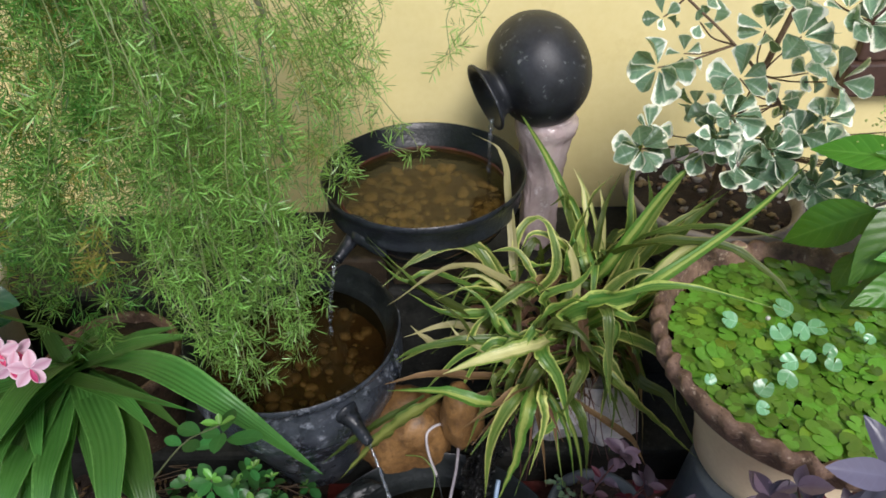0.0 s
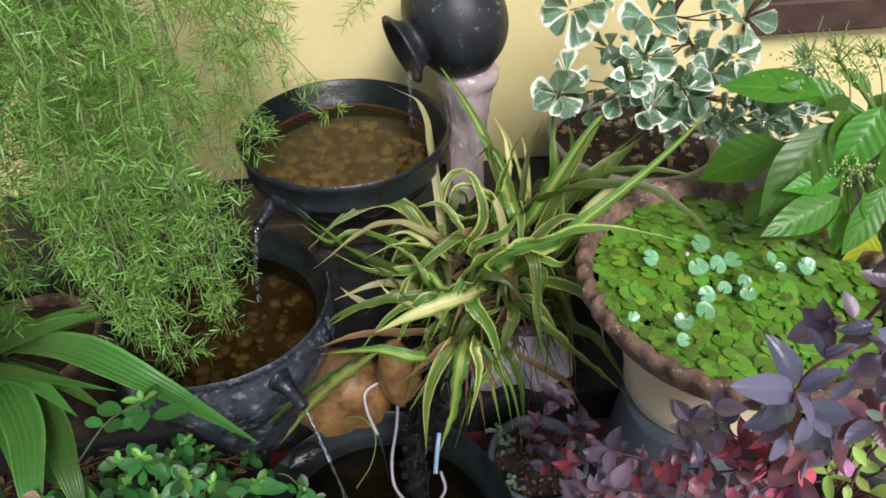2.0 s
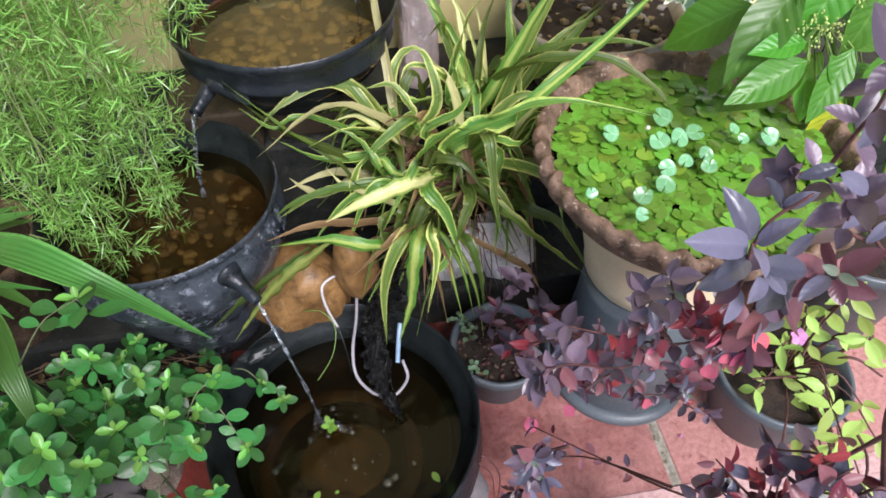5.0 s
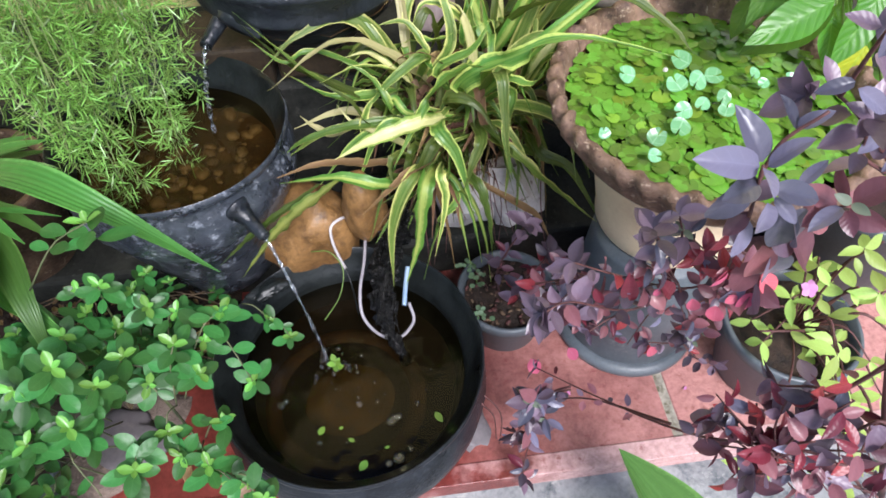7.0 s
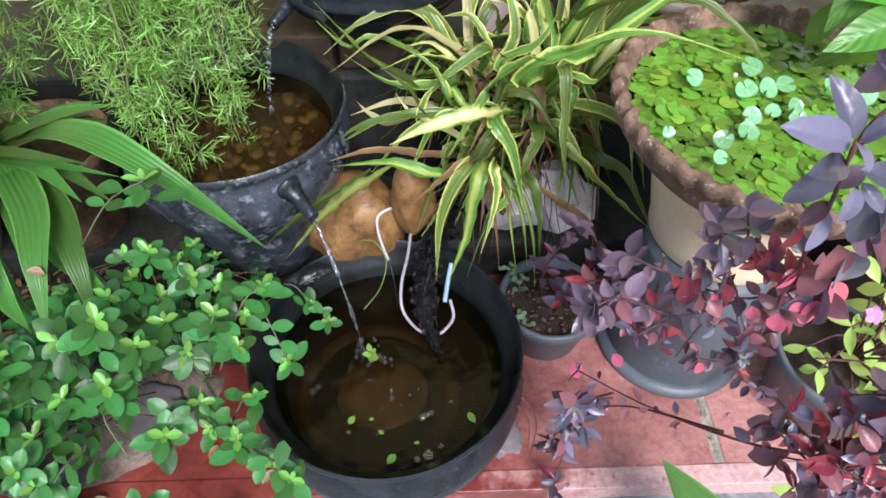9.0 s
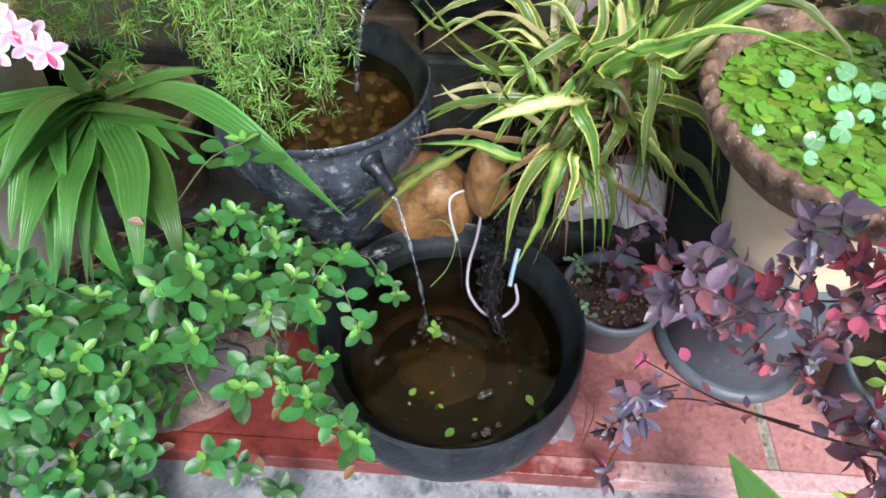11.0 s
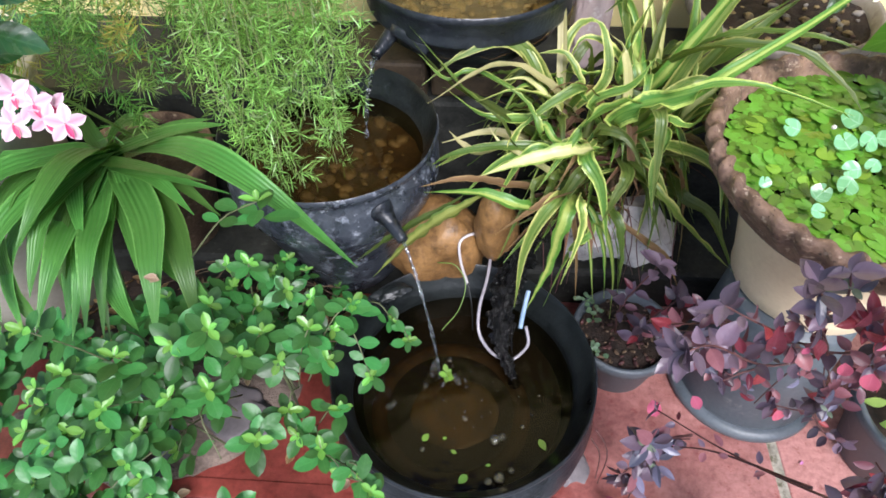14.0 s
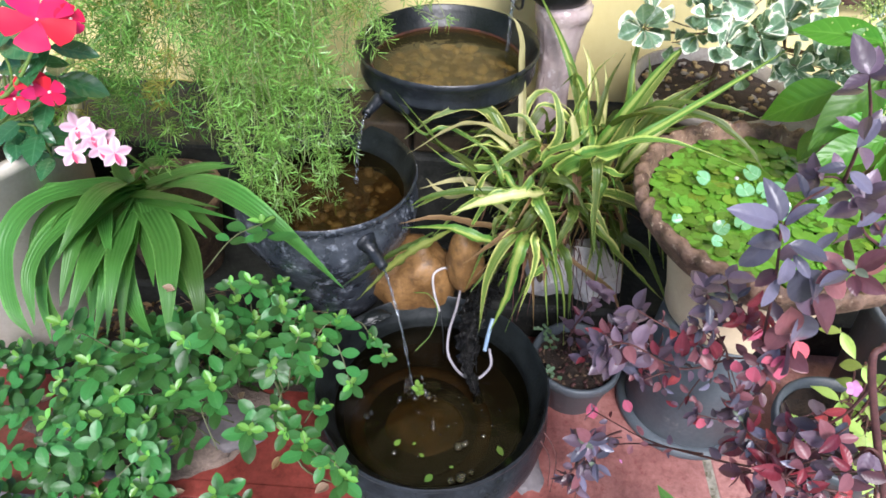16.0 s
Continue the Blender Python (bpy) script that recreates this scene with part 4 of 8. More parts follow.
def pad_mesh(material, seed, cup=0.0):
    rnd = random.Random(seed)
    verts, faces, uvs = [(0, 0, 0)], [], [(0.5, 0.5)]
    n, gap = 22, 0.16
    for ring in (0.55, 1.0):
        for j in range(n + 1):
            a = gap + (2 * math.pi - 2 * gap) * j / n + math.pi / 2
            r = ring * (1 + 0.05 * math.sin(3 * a + seed)) * (1 - 0.18 * ring * (1 if j in (0, n) else 0))
            verts.append((r * math.cos(a), r * math.sin(a), cup * ring * ring + 0.05 * math.sin(2 * a + seed) * ring))
            uvs.append((0.5 + 0.5 * r * math.cos(a), 0.5 + 0.5 * r * math.sin(a)))
    for j in range(n):
        faces.append((0, 1 + j, 2 + j))
        faces.append((1 + j, n + 2 + j, n + 3 + j, 2 + j))
    me = bpy.data.meshes.new("pad")
    me.from_pydata(verts, [], faces)
    layer = me.uv_layers.new(name="UVMap")
    for loop in me.loops:
        layer.data[loop.index].uv = uvs[loop.vertex_index]
    me.polygons.foreach_set("use_smooth", [True] * len(me.polygons))
    me.materials.append(material)
    return me


weed = thing("water_plant", (*P4, W4 - 0.03), "bright green round floating leaves crowding the planter's water", "water plant")
pads = [pad_mesh(L_PADY if q == 3 else L_PAD, q) for q in range(8)]
rnd = random.Random(8)
made = []
tries = 0
while len(made) < 298 and tries < 6000:
    tries += 1
    a, d = rnd.random() * 6.283, math.sqrt(rnd.random()) * 0.204
    x, y = d * math.cos(a), d * math.sin(a)
    if x < -0.09 and y > 0.115:
        continue
    s = rnd.uniform(0.0100, 0.0152)
    if sum((x - u) ** 2 + (y - w) ** 2 < (0.62 * min(s, q)) ** 2 for u, w, q in made) > 0:
        continue
    made.append((x, y, s))
    m = pose(P4[0] + x, P4[1] + y, W4 + 0.002 + 0.003 + rnd.random() * 0.007, rnd.gauss(0, 5), rnd.gauss(0, 5), rnd.uniform(0, 360)) @ Matrix.Diagonal((s, s, s, 1))
    lay("leaf", pads[len(made) % 8], m, weed)
rest = []
for q in range(1500):
    a, d = rnd.random() * 6.283, math.sqrt(rnd.random()) * 0.206
    s = rnd.uniform(0.008, 0.0125)
    rest.append(pose(P4[0] + d * math.cos(a), P4[1] + d * math.sin(a), W4 + 0.001 + rnd.random() * 0.003, rnd.gauss(0, 2.5), rnd.gauss(0, 2.5), rnd.uniform(0, 360)) @ Matrix.Diagonal((s, s, s, 1)))
merged("leaf_mass", pads[0], rest, weed)
up_pads = [pad_mesh(L_PADUP, q + 9, 0.12) for q in range(3)]


def raised(x, y, z, s, tx, ty, rz):
    tx, ty, s = 12 + 0.7 * tx, ty, 0.84 * s
    lay("raised_leaf", up_pads[int(abs(rz)) % 3], pose(x, y, z, tx, ty, 0) @ pose(0, 0, 0, 0, 0, rz) @ Matrix.Diagonal((s, s, s, 1)), weed, "pale raised leaf")
    part("stalk", tube([(x, y, z), (x + 0.004, y + 0.006, (z + W4) / 2), (x + 0.002, y + 0.012, W4 - 0.01)], 0.0011, 6, 5), M_GREENSTEM, weed)


raised(0.515, 0.743, 0.574, 0.0190, 20, 1, 52)
raised(0.424, 0.720, 0.574, 0.0162, 30, 12, 79)
raised(0.490, 0.690, 0.574, 0.0179, 10, -14, 10)
raised(0.521, 0.691, 0.574, 0.0179, 30, 17, 148)
raised(0.549, 0.699, 0.574, 0.0168, 8, -4, 266)
raised(0.545, 0.651, 0.574, 0.0134, 39, 5, 141)
raised(0.510, 0.641, 0.574, 0.0123, 16, -12, 134)
raised(0.539, 0.625, 0.574, 0.0134, 18, -17, 328)
raised(0.478, 0.631, 0.574, 0.0157, 21, -1, 99)
raised(0.462, 0.599, 0.574, 0.0168, 15, 1, 148)
raised(0.425, 0.585, 0.574, 0.0157, 28, -13, 310)
raised(0.410, 0.551, 0.574, 0.0118, 26, 6, 259)
raised(0.614, 0.673, 0.574, 0.0101, 20, -7, 126)
raised(0.655, 0.672, 0.574, 0.0168, 35, -1, 45)
raised(0.357, 0.602, 0.574, 0.0101, 40, 1, 3)
raised(0.611, 0.697, 0.574, 0.0112, 23, 18, 159)
part("blossom", stone((0.480, 0.715, 0.580), (0.004, 0.004, 0.004), 2, 0.3, 1), L_EYE, weed, "tiny white blossom")

# ---- stones, driftwood, tubes ----
tagged(part("boulder", stone((-0.103, 0.798, 0.195), (0.094, 0.072, 0.110), 4.2, 0.26, 4, 0.83, (0, 8, 0)), M_ROCK, None), "smooth wet brown boulder on the lower ledge", "boulder")
tagged(part("boulder", stone((0.012, 0.765, 0.290), (0.040, 0.040, 0.085), 8.7, 0.2, 4, 0, (4, -4, 0)), M_ROCK, None), "smaller tall orange-brown boulder leaning on the larger one", "boulder")
tagged(part("pale_stone", stone((0.205, 0.82, 0.225), (0.055, 0.035, 0.075), 1.3, 0.7, 2, 0.9), M_WHITESTONE, None, smooth=False), "pale broken stone under the strap leaves", "stone")
tagged(part("pale_stone", stone((0.300, 0.815, 0.232), (0.055, 0.034, 0.085), 6.1, 0.7, 2, 0.9, (0, -14, 0)), M_WHITESTONE, None, smooth=False), "pale pinkish broken stone on the lower ledge", "stone")
DRIFT = [Vector(p) for p in [(0.084, 0.800, 0.285), (0.067, 0.765, 0.255), (0.041, 0.695, 0.218), (0.026, 0.625, 0.192), (0.033, 0.580, 0.160), (0.062, 0.540, 0.099)]]
drift = tagged(part("driftwood", tube(DRIFT, 0.023, 110, 30, 0.005, 2.2, 3, None, 60.0), M_DRIFT, None), "wet black driftwood root reaching into the basin", "driftwood")
strands(DRIFT, 0.020)
tagged(part("tube", tube([(-0.022, 0.775, 0.247), (-0.031, 0.762, 0.269), (-0.053, 0.745, 0.265), (-0.051, 0.722, 0.237), (-0.036, 0.700, 0.194)], 0.0028, 30, 8), M_WHITETUBE, None), "white tube hanging between the boulders", "tube")
tagged(part("cable", tube([(-0.036, 0.700, 0.198), (-0.027, 0.670, 0.168), (-0.022, 0.640, 0.100)], 0.0013, 16, 6), M_BLACKCLAY, None), "thin black cord hanging from the white tube", "cord")
tagged(part("cable", tube([(0.007, 0.760, 0.223), (-0.000, 0.700, 0.213), (-0.012, 0.650, 0.194), (-0.012, 0.610, 0.172), (0.006, 0.590, 0.146), (0.028, 0.583, 0.128), (0.051, 0.582, 0.125), (0.068, 0.590, 0.134), (0.080, 0.600, 0.155), (0.074, 0.620, 0.180)], 0.0030, 60, 8), M_CABLE, None),
       "grey pump cable looping over the large basin", "cable")
tagged(part("air_tube", tube([(0.079, 0.690, 0.196), (0.074, 0.671, 0.184), (0.069, 0.648, 0.173), (0.065, 0.625, 0.165)], 0.0045, 20, 8), M_BLUETUBE, None), "pale blue plastic tube beside the driftwood", "tube")


# ---- pots ----
def pot(name, centre, base_z, height, r_top, r_base, material, label, category="flower pot", lip=0.012, soil=0.02, fill=M_SOIL, seed=1):
    x, y = centre
    ob = thing(name, (x, y, base_z), label, category)
    part("body", lathe([(0.001, 0.012), (r_base - 0.008, 0.012), (r_top - lip - 0.004, height - 0.03), (r_top - lip * 0.7, height), (r_top - 0.002, height), (r_top, height - 0.004), (r_top, height - 0.022), (r_top - lip * 0.6, height - 0.028),
                        (r_base, 0.004), (r_base - 0.004, 0.0), (0.001, 0.0)], (x, y, base_z), 56, noise_amp=0.008, seed=seed), material, ob)
    part("soil", disc((x, y, base_z + height - soil), r_top - lip - 0.004, 40, 10, 0.012, seed), fill, ob, "dark dry soil")
    return ob


pot("flower_pot", (0.268, 0.662), 0.0, 0.125, 0.098, 0.072, M_GREYPOT, "small grey pot of dry soil with purple-leaved stems", seed=3)
pot("flower_pot", (0.757, 0.498), 0.0, 0.165, 0.122, 0.088, M_GREYPOT, "dark grey pot holding a lime-green balsam", seed=5)
pot("flower_pot", (-0.690, 0.895), LEDGE_LOW, 0.225, 0.132, 0.09, M_TERRA, "weathered terracotta pot of the ground orchid", seed=7)
pot("flower_pot", (-1.03, 0.79), 0.0, 0.56, 0.25, 0.185, M_PLANTER, "large off-white planter with a red periwinkle", seed=9, lip=0.03)
pot("flower_pot", (-0.64, 0.42), 0.0, 0.075, 0.085, 0.07, M_GREYPOT, "grey pot hidden under the small-leaved shrub", seed=12)
pot("flower_pot", (0.945, 0.665), 0.0, 0.33, 0.135, 0.095, M_GREYPOT, "grey pot of the broad-leaved plant behind the planter", seed=15)
rnd = random.Random(6)
chip = [mesh_of("chip", stone((0, 0, 0), (1, 0.6, 0.35), q * 2.7, 0.6, 1), (M_TWIG, M_DRYCHIP, M_REDTWIG)[q]) for q in range(3)]
small = next(o for o in scene.objects if o.name == "flower_pot")
for q in range(160):
    a, d, s = rnd.random() * 6.283, math.sqrt(rnd.random()) * 0.080, rnd.uniform(0.003, 0.008)
    lay("chip", chip[q % 3], pose(0.268 + d * math.cos(a), 0.662 + d * math.sin(a), 0.108, rnd.uniform(-40, 40), rnd.uniform(-40, 40), rnd.uniform(0, 360)) @ Matrix.Diagonal((s, s, s, 1)), small, "dry brown chip")
bowl = pot("shallow_bowl", (0.548, 1.150), LEDGE_UP, 0.165, 0.180, 0.11, M_WHITEPOT, "wide grey-brown bowl with pebbles round a variegated fig", "bowl", 0.016, 0.025, seed=14)
rnd = random.Random(3)
peb = [mesh_of("pebble", stone((0, 0, 0), (1, 0.8, 0.6), q * 5.3, 0.5, 2), (M_DRYCHIP, M_PEBBLE, M_WHITEPOT, M_PEBBLE)[q]) for q in range(4)]
for q in range(110):
    a, d, s = rnd.random() * 6.283, math.sqrt(rnd.random()) * 0.15, rnd.uniform(0.004, 0.011)
    lay("pebble", peb[q % 4], pose(0.548 + d * math.cos(a), 1.150 + d * math.sin(a), LEDGE_UP + 0.142, 0, 0, rnd.uniform(0, 360)) @ Matrix.Diagonal((s, s, s, 1)), bowl)


# ---- fallen and floating bits ----
def litter(name, me, at, along, face, size, label, category, group=""):
    ob = new(name, me)
    ob.matrix_basis = aim(Vector(at), along, face, size)
    return tagged(ob, label, category, group)


float_leaf = [leaf_shape("floating_leaf", oval(w, 0.45), L_FLOAT, 6, 4, 0.05, 0.02, 0.04, q) for q, w in enumerate((0.34, 0.28))]
for q, (px, s, a) in enumerate((((-0.101, 0.415, 0.121), 0.017, 1.0), ((-0.042, 0.396, 0.121), 0.012, 2.6), ((-0.023, 0.361, 0.121), 0.020, 4.0), ((0.098, 0.430, 0.121), 0.022, 5.2), ((-0.067, 0.421, 0.121), 0.008, 0.4), ((0.016, 0.380, 0.121), 0.009, 3.3))):
    litter("floating_leaf", float_leaf[q % 2], px, (math.cos(a), math.sin(a), 0), (0, 0, 1), s, "small yellow-green leaf floating on the dark water", "fallen leaf", "leaves floating in the basin")
sprig = thing("water_sprig", (-0.067, 0.532, 0.121), "small green sprig standing in the basin's water", "sprig")
sp = sprig.location
part("stem", tube([sp, sp + Vector((0.002, 0, 0.02)), sp + Vector((0, -0.004, 0.035))], 0.0012, 8, 5), M_GREENSTEM, sprig)
for q in range(7):
    a = q * 2.4
    lay("leaf", float_leaf[q % 2], aim(sp + Vector((0, -0.002, 0.012 + 0.004 * q)), (math.cos(a), math.sin(a), 0.4), (0, -0.3, 1), 0.015), sprig)
dry_bit = [leaf_shape("fallen_leaf", oval(w, 0.5), L_DRY, 6, 4, 0.35, -0.15, 0.2, q) for q, w in enumerate((0.28, 0.22))]
pale_bit = leaf_shape("dry_bract", oval(0.3, 0.4), L_BRACT, 6, 4, 0.4, -0.2, 0.15, 2)
pink_bit = leaf_shape("fallen_petal", oval(0.26, 0.55), L_ROSEPET, 6, 4, 0.15, 0.1, 0.05, 3)
for px, s, a in (((0.588, 0.462, 0.004), 0.010, 0.6), ((0.367, 0.480, 0.004), 0.010, 2.0)):
    litter("fallen_petal", pink_bit, px, (math.cos(a), math.sin(a), 0.1), (0, -0.4, 1), s, "bright pink petal fallen on the red floor", "petal", "fallen petals")
for q, (px, s, a) in enumerate((((-0.358, 0.406, 0.005), 0.03, 1.2), ((-0.236, 0.384, 0.005), 0.035, 4.0), ((-0.353, 0.307, 0.005), 0.03, 2.0), ((-0.544, 0.337, 0.005), 0.028, 0.3), ((-0.209, 0.305, 0.005), 0.03, 1.0), ((-0.465, 0.568, 0.035), 0.028, 5.0), ((-0.431, 0.300, 0.005), 0.03, 3.0),
                                ((-0.630, 0.401, 0.005), 0.03, 3.0), ((-0.495, 0.764, 0.050), 0.035, 1.0), ((-0.617, 0.717, 0.050), 0.03, 2.2), ((-0.923, 0.542, 0.060), 0.03, 2.2), ((-0.876, 0.495, 0.060), 0.028, 0.2))):
    litter("dry_bract" if q % 2 else "fallen_leaf", pale_bit if q % 2 else dry_bit[0], px, (math.cos(a), math.sin(a), 0.1), (0, -0.2, 1), s, "dry pale brown leaf fallen under the shrub", "fallen leaf", "dry leaves under the shrub")
tagged(part("grey_stone", stone((-0.485, 0.492, 0.012), (0.080, 0.060, 0.016), 2.2, 0.35, 4, 0.6), M_GREYSTONE, None), "smooth grey stone on the floor under the shrub", "stone")
earth = stone((-0.66, 0.50, 0.0), (0.26, 0.13, 0.022), 5.5, 0.5, 4)
tagged(part("earth_spill", earth, M_EARTH, None), "spilled brown earth on the floor under the shrub", "earth", kind="stuff")
mound = bmesh.new()
nx, ny = 60, 16
grid = [[mound.verts.new((-1.0 + 0.72 * i / nx, 0.60 + 0.211 * j / ny, 0.004 + (0.03 + 0.02 * noise.noise(Vector((i * 0.35, j * 0.5, 2.0))) + 0.012 * noise.noise(Vector((i * 1.3, j * 1.7, 5.0)))) * min(1, 4 * i / nx, 4 * (1 - i / nx), 3 * j / ny))) for j in range(ny + 1)] for i in range(nx + 1)]
for i in range(nx):
    for j in range(ny):
        mound.faces.new((grid[i][j], grid[i + 1][j], grid[i + 1][j + 1], grid[i][j + 1]))
tagged(part("soil_bank", mound, M_SOIL, None), "dark damp soil and debris along the foot of the ledge", "soil", kind="stuff")
rnd = random.Random(91)
bits = []
for q in range(260):
    a = rnd.random() * 6.283
    bits.append(aim(Vector((-0.98 + 0.70 * rnd.random(), 0.61 + 0.19 * rnd.random(), 0.03 + 0.03 * rnd.random())), (math.cos(a), math.sin(a), rnd.gauss(0, 0.3)), up_random(rnd, 0.6), rnd.uniform(0.010, 0.028)))
litter_mass = merged("leaf_litter", dry_bit[1], bits, None)
tagged(litter_mass, "scattered dry leaf bits on the soil bank", "leaf litter", kind="stuff")
weed_leaf = leaf_shape("leaf", oval(0.42, 0.5, 0.6), L_WEED, 5, 4, 0.1, 0.05, 0.05, 1)
for px in ((0.200, 0.723, 0.128), (0.211, 0.615, 0.118), (0.213, 0.694, 0.125)):
    w = thing("pot_weed", px, "tiny pale green weed at the small pot's rim", "weed", "weeds in the small pot")
    rnd = random.Random(int(px[0] * 1000))
    part("stem", tube([Vector(px) - Vector((0, 0, 0.02)), px], 0.0012, 4, 5), M_GREENSTEM, w)
    for q in range(11):
        a = q * 2.4
        lay("leaf", weed_leaf, aim(Vector(px) + Vector((rnd.gauss(0, 0.007), rnd.gauss(0, 0.007), rnd.gauss(0.004, 0.004))), (math.cos(a), math.sin(a), 0.2), up_random(rnd, 0.3) + Vector((0, -0.3, 0)), rnd.uniform(0.008, 0.013)), w)


# ---- the strap-leaved clump ----
drac = thing("strap_leaf_plant", (0.20, 0.88, LEDGE_LOW), "clump of cream-striped green strap leaves with a few dry ones", "plant")
_n = [0]


CROWNS = [Vector(c) for c in ((0.12, 0.91, 0.44), (0.21, 0.83, 0.44), (0.16, 0.79, 0.37), (0.26, 0.98, 0.47), (0.30, 0.87, 0.41))]


def strap(points, width, material=L_DRAC, **kw):
    """A strap leaf that grows out of the nearest crown."""
    _n[0] += 1
    first = Vector(points[0])
    near = min(CROWNS, key=lambda c: (c - first).length)
    if 0.03 < (near - first).length < 0.2:
        points = [near + Vector((0, 0.01, -0.02))] + list(points)
    kw.setdefault("wave", random.Random(_n[0] + 3).uniform(0.15, 0.38))
    kw.setdefault("twist", random.Random(_n[0]).uniform(-0.7, 0.7))
    kw.setdefault("face", (random.Random(_n[0] + 5).gauss(0, 0.35), random.Random(_n[0] + 6).uniform(-0.6, 0.35), 0.83))
    kw.setdefault("fold", random.Random(_n[0] + 7).uniform(0.1, 0.35))
    return blade(drac, points, 0.84 * width, material, seed=_n[0], n=30, **kw)


for root, crown in (((0.17, 0.92, LEDGE_LOW), (0.12, 0.90, 0.46)), ((0.21, 0.87, LEDGE_LOW), (0.21, 0.80, 0.46)), ((0.19, 0.86, LEDGE_LOW), (0.15, 0.74, 0.37)), ((0.23, 0.92, LEDGE_LOW), (0.26, 0.96, 0.50)), ((0.24, 0.88, LEDGE_LOW), (0.30, 0.84, 0.45))):
    part("stem", tube([root, Vector(root).lerp(Vector(crown), 0.5) + Vector((0.01, -0.01, 0)), crown], 0.012, 10, 8, 0.008, 0.3), M_TWIG, drac, "brown leaf-scarred stem")

strap([(0.138, 0.900, 0.462), (0.013, 0.865, 0.570), (-0.114, 0.823, 0.519)], 0.034, L_DRACW)
strap([(0.124, 0.910, 0.456), (0.026, 0.920, 0.576), (-0.095, 0.866, 0.564)], 0.030)
strap([(0.117, 0.880, 0.400), (-0.033, 0.854, 0.507), (-0.140, 0.860, 0.638)], 0.026, L_DRACG)
strap([(0.118, 0.920, 0.475), (0.110, 1.000, 0.591), (0.093, 1.030, 0.694), (0.038, 1.040, 0.734)], 0.020, L_DRACW)
strap([(0.256, 0.950, 0.498), (0.210, 1.110, 0.600), (0.120, 1.130, 0.752)], 0.030, L_DRACY, twist=0.0, fold=0.1)
strap([(0.287, 0.950, 0.481), (0.269, 1.000, 0.579), (0.234, 1.020, 0.660)], 0.019, L_DRACW)
strap([(0.269, 0.960, 0.502), (0.286, 1.000, 0.594), (0.312, 1.020, 0.656)], 0.016, L_DRAC)
strap([(0.318, 0.950, 0.549), (0.325, 1.000, 0.664), (0.363, 1.050, 0.790)], 0.017, L_DRACG)
strap([(0.315, 0.950, 0.490), (0.331, 1.000, 0.589), (0.345, 1.050, 0.671)], 0.016)
strap([(0.272, 0.920, 0.493), (0.362, 0.930, 0.666), (0.429, 0.950, 0.741)], 0.026, L_DRACY)
strap([(0.225, 0.790, 0.500), (0.294, 0.735, 0.630), (0.438, 0.790, 0.711), (0.591, 0.920, 0.739)], 0.027, L_DRACY, twist=-0.2, fold=0.12)
strap([(0.315, 0.930, 0.505), (0.415, 0.950, 0.599), (0.498, 1.000, 0.634)], 0.016, L_DRACG)
strap([(0.322, 0.880, 0.594), (0.434, 0.837, 0.624), (0.512, 0.800, 0.593), (0.548, 0.766, 0.563)], 0.028, L_DRAC)
strap([(0.350, 0.900, 0.605), (0.477, 0.900, 0.615), (0.574, 0.880, 0.601)], 0.024, L_DRACG)
strap([(0.185, 0.780, 0.533), (0.247, 0.740, 0.601), (0.335, 0.705, 0.652), (0.482, 0.690, 0.619)], 0.037, L_DRACG)
strap([(0.214, 0.765, 0.571), (0.141, 0.760, 0.536), (0.071, 0.710, 0.438)], 0.036, L_DRACG)
strap([(0.099, 0.950, 0.486), (0.180, 0.930, 0.513), (0.266, 0.950, 0.528)], 0.030, L_DRACG)
strap([(0.140, 0.820, 0.382), (-0.005, 0.808, 0.447), (-0.107, 0.805, 0.392)], 0.032)
strap([(0.128, 0.740, 0.498), (0.044, 0.720, 0.491), (-0.019, 0.720, 0.458)], 0.032, L_DRACW)
strap([(0.076, 0.690, 0.413), (-0.016, 0.700, 0.436), (-0.116, 0.732, 0.404)], 0.030, L_DRACY, wave=0.25, twist=0.0)
strap([(0.237, 0.750, 0.574), (0.243, 0.705, 0.532), (0.249, 0.670, 0.438)], 0.022)
strap([(0.101, 0.690, 0.437), (0.060, 0.660, 0.357), (0.050, 0.635, 0.216)], 0.026)
strap([(0.116, 0.670, 0.436), (0.097, 0.645, 0.321), (0.071, 0.630, 0.218)], 0.032, L_DRACY, wave=0.3)
strap([(0.214, 0.730, 0.468), (0.197, 0.700, 0.442), (0.181, 0.690, 0.388)], 0.024)
strap([(0.147, 0.750, 0.485), (0.173, 0.710, 0.449), (0.199, 0.680, 0.340)], 0.032, L_DRACG)
strap([(0.200, 0.700, 0.399), (0.220, 0.670, 0.340), (0.234, 0.660, 0.223)], 0.022, L_DRACG)
strap([(0.250, 0.740, 0.437), (0.339, 0.680, 0.372), (0.396, 0.628, 0.348)], 0.030)
strap([(0.283, 0.770, 0.489), (0.339, 0.700, 0.502), (0.360, 0.660, 0.413)], 0.022)
strap([(0.293, 0.800, 0.375), (0.372, 0.740, 0.365), (0.464, 0.700, 0.212)], 0.020, L_DRACG)
strap([(0.025, 0.780, 0.383), (-0.050, 0.760, 0.411), (-0.127, 0.750, 0.398)], 0.020, L_DRY)
strap([(-0.012, 0.700, 0.434), (-0.114, 0.670, 0.368), (-0.201, 0.640, 0.282)], 0.034, L_DRACY, twist=0.1)
strap([(-0.051, 0.710, 0.415), (-0.163, 0.680, 0.350), (-0.234, 0.660, 0.298)], 0.018, L_DRACG, twist=0.1)
strap([(0.102, 0.700, 0.439), (0.062, 0.680, 0.421), (0.011, 0.680, 0.365)], 0.016, L_DRY)
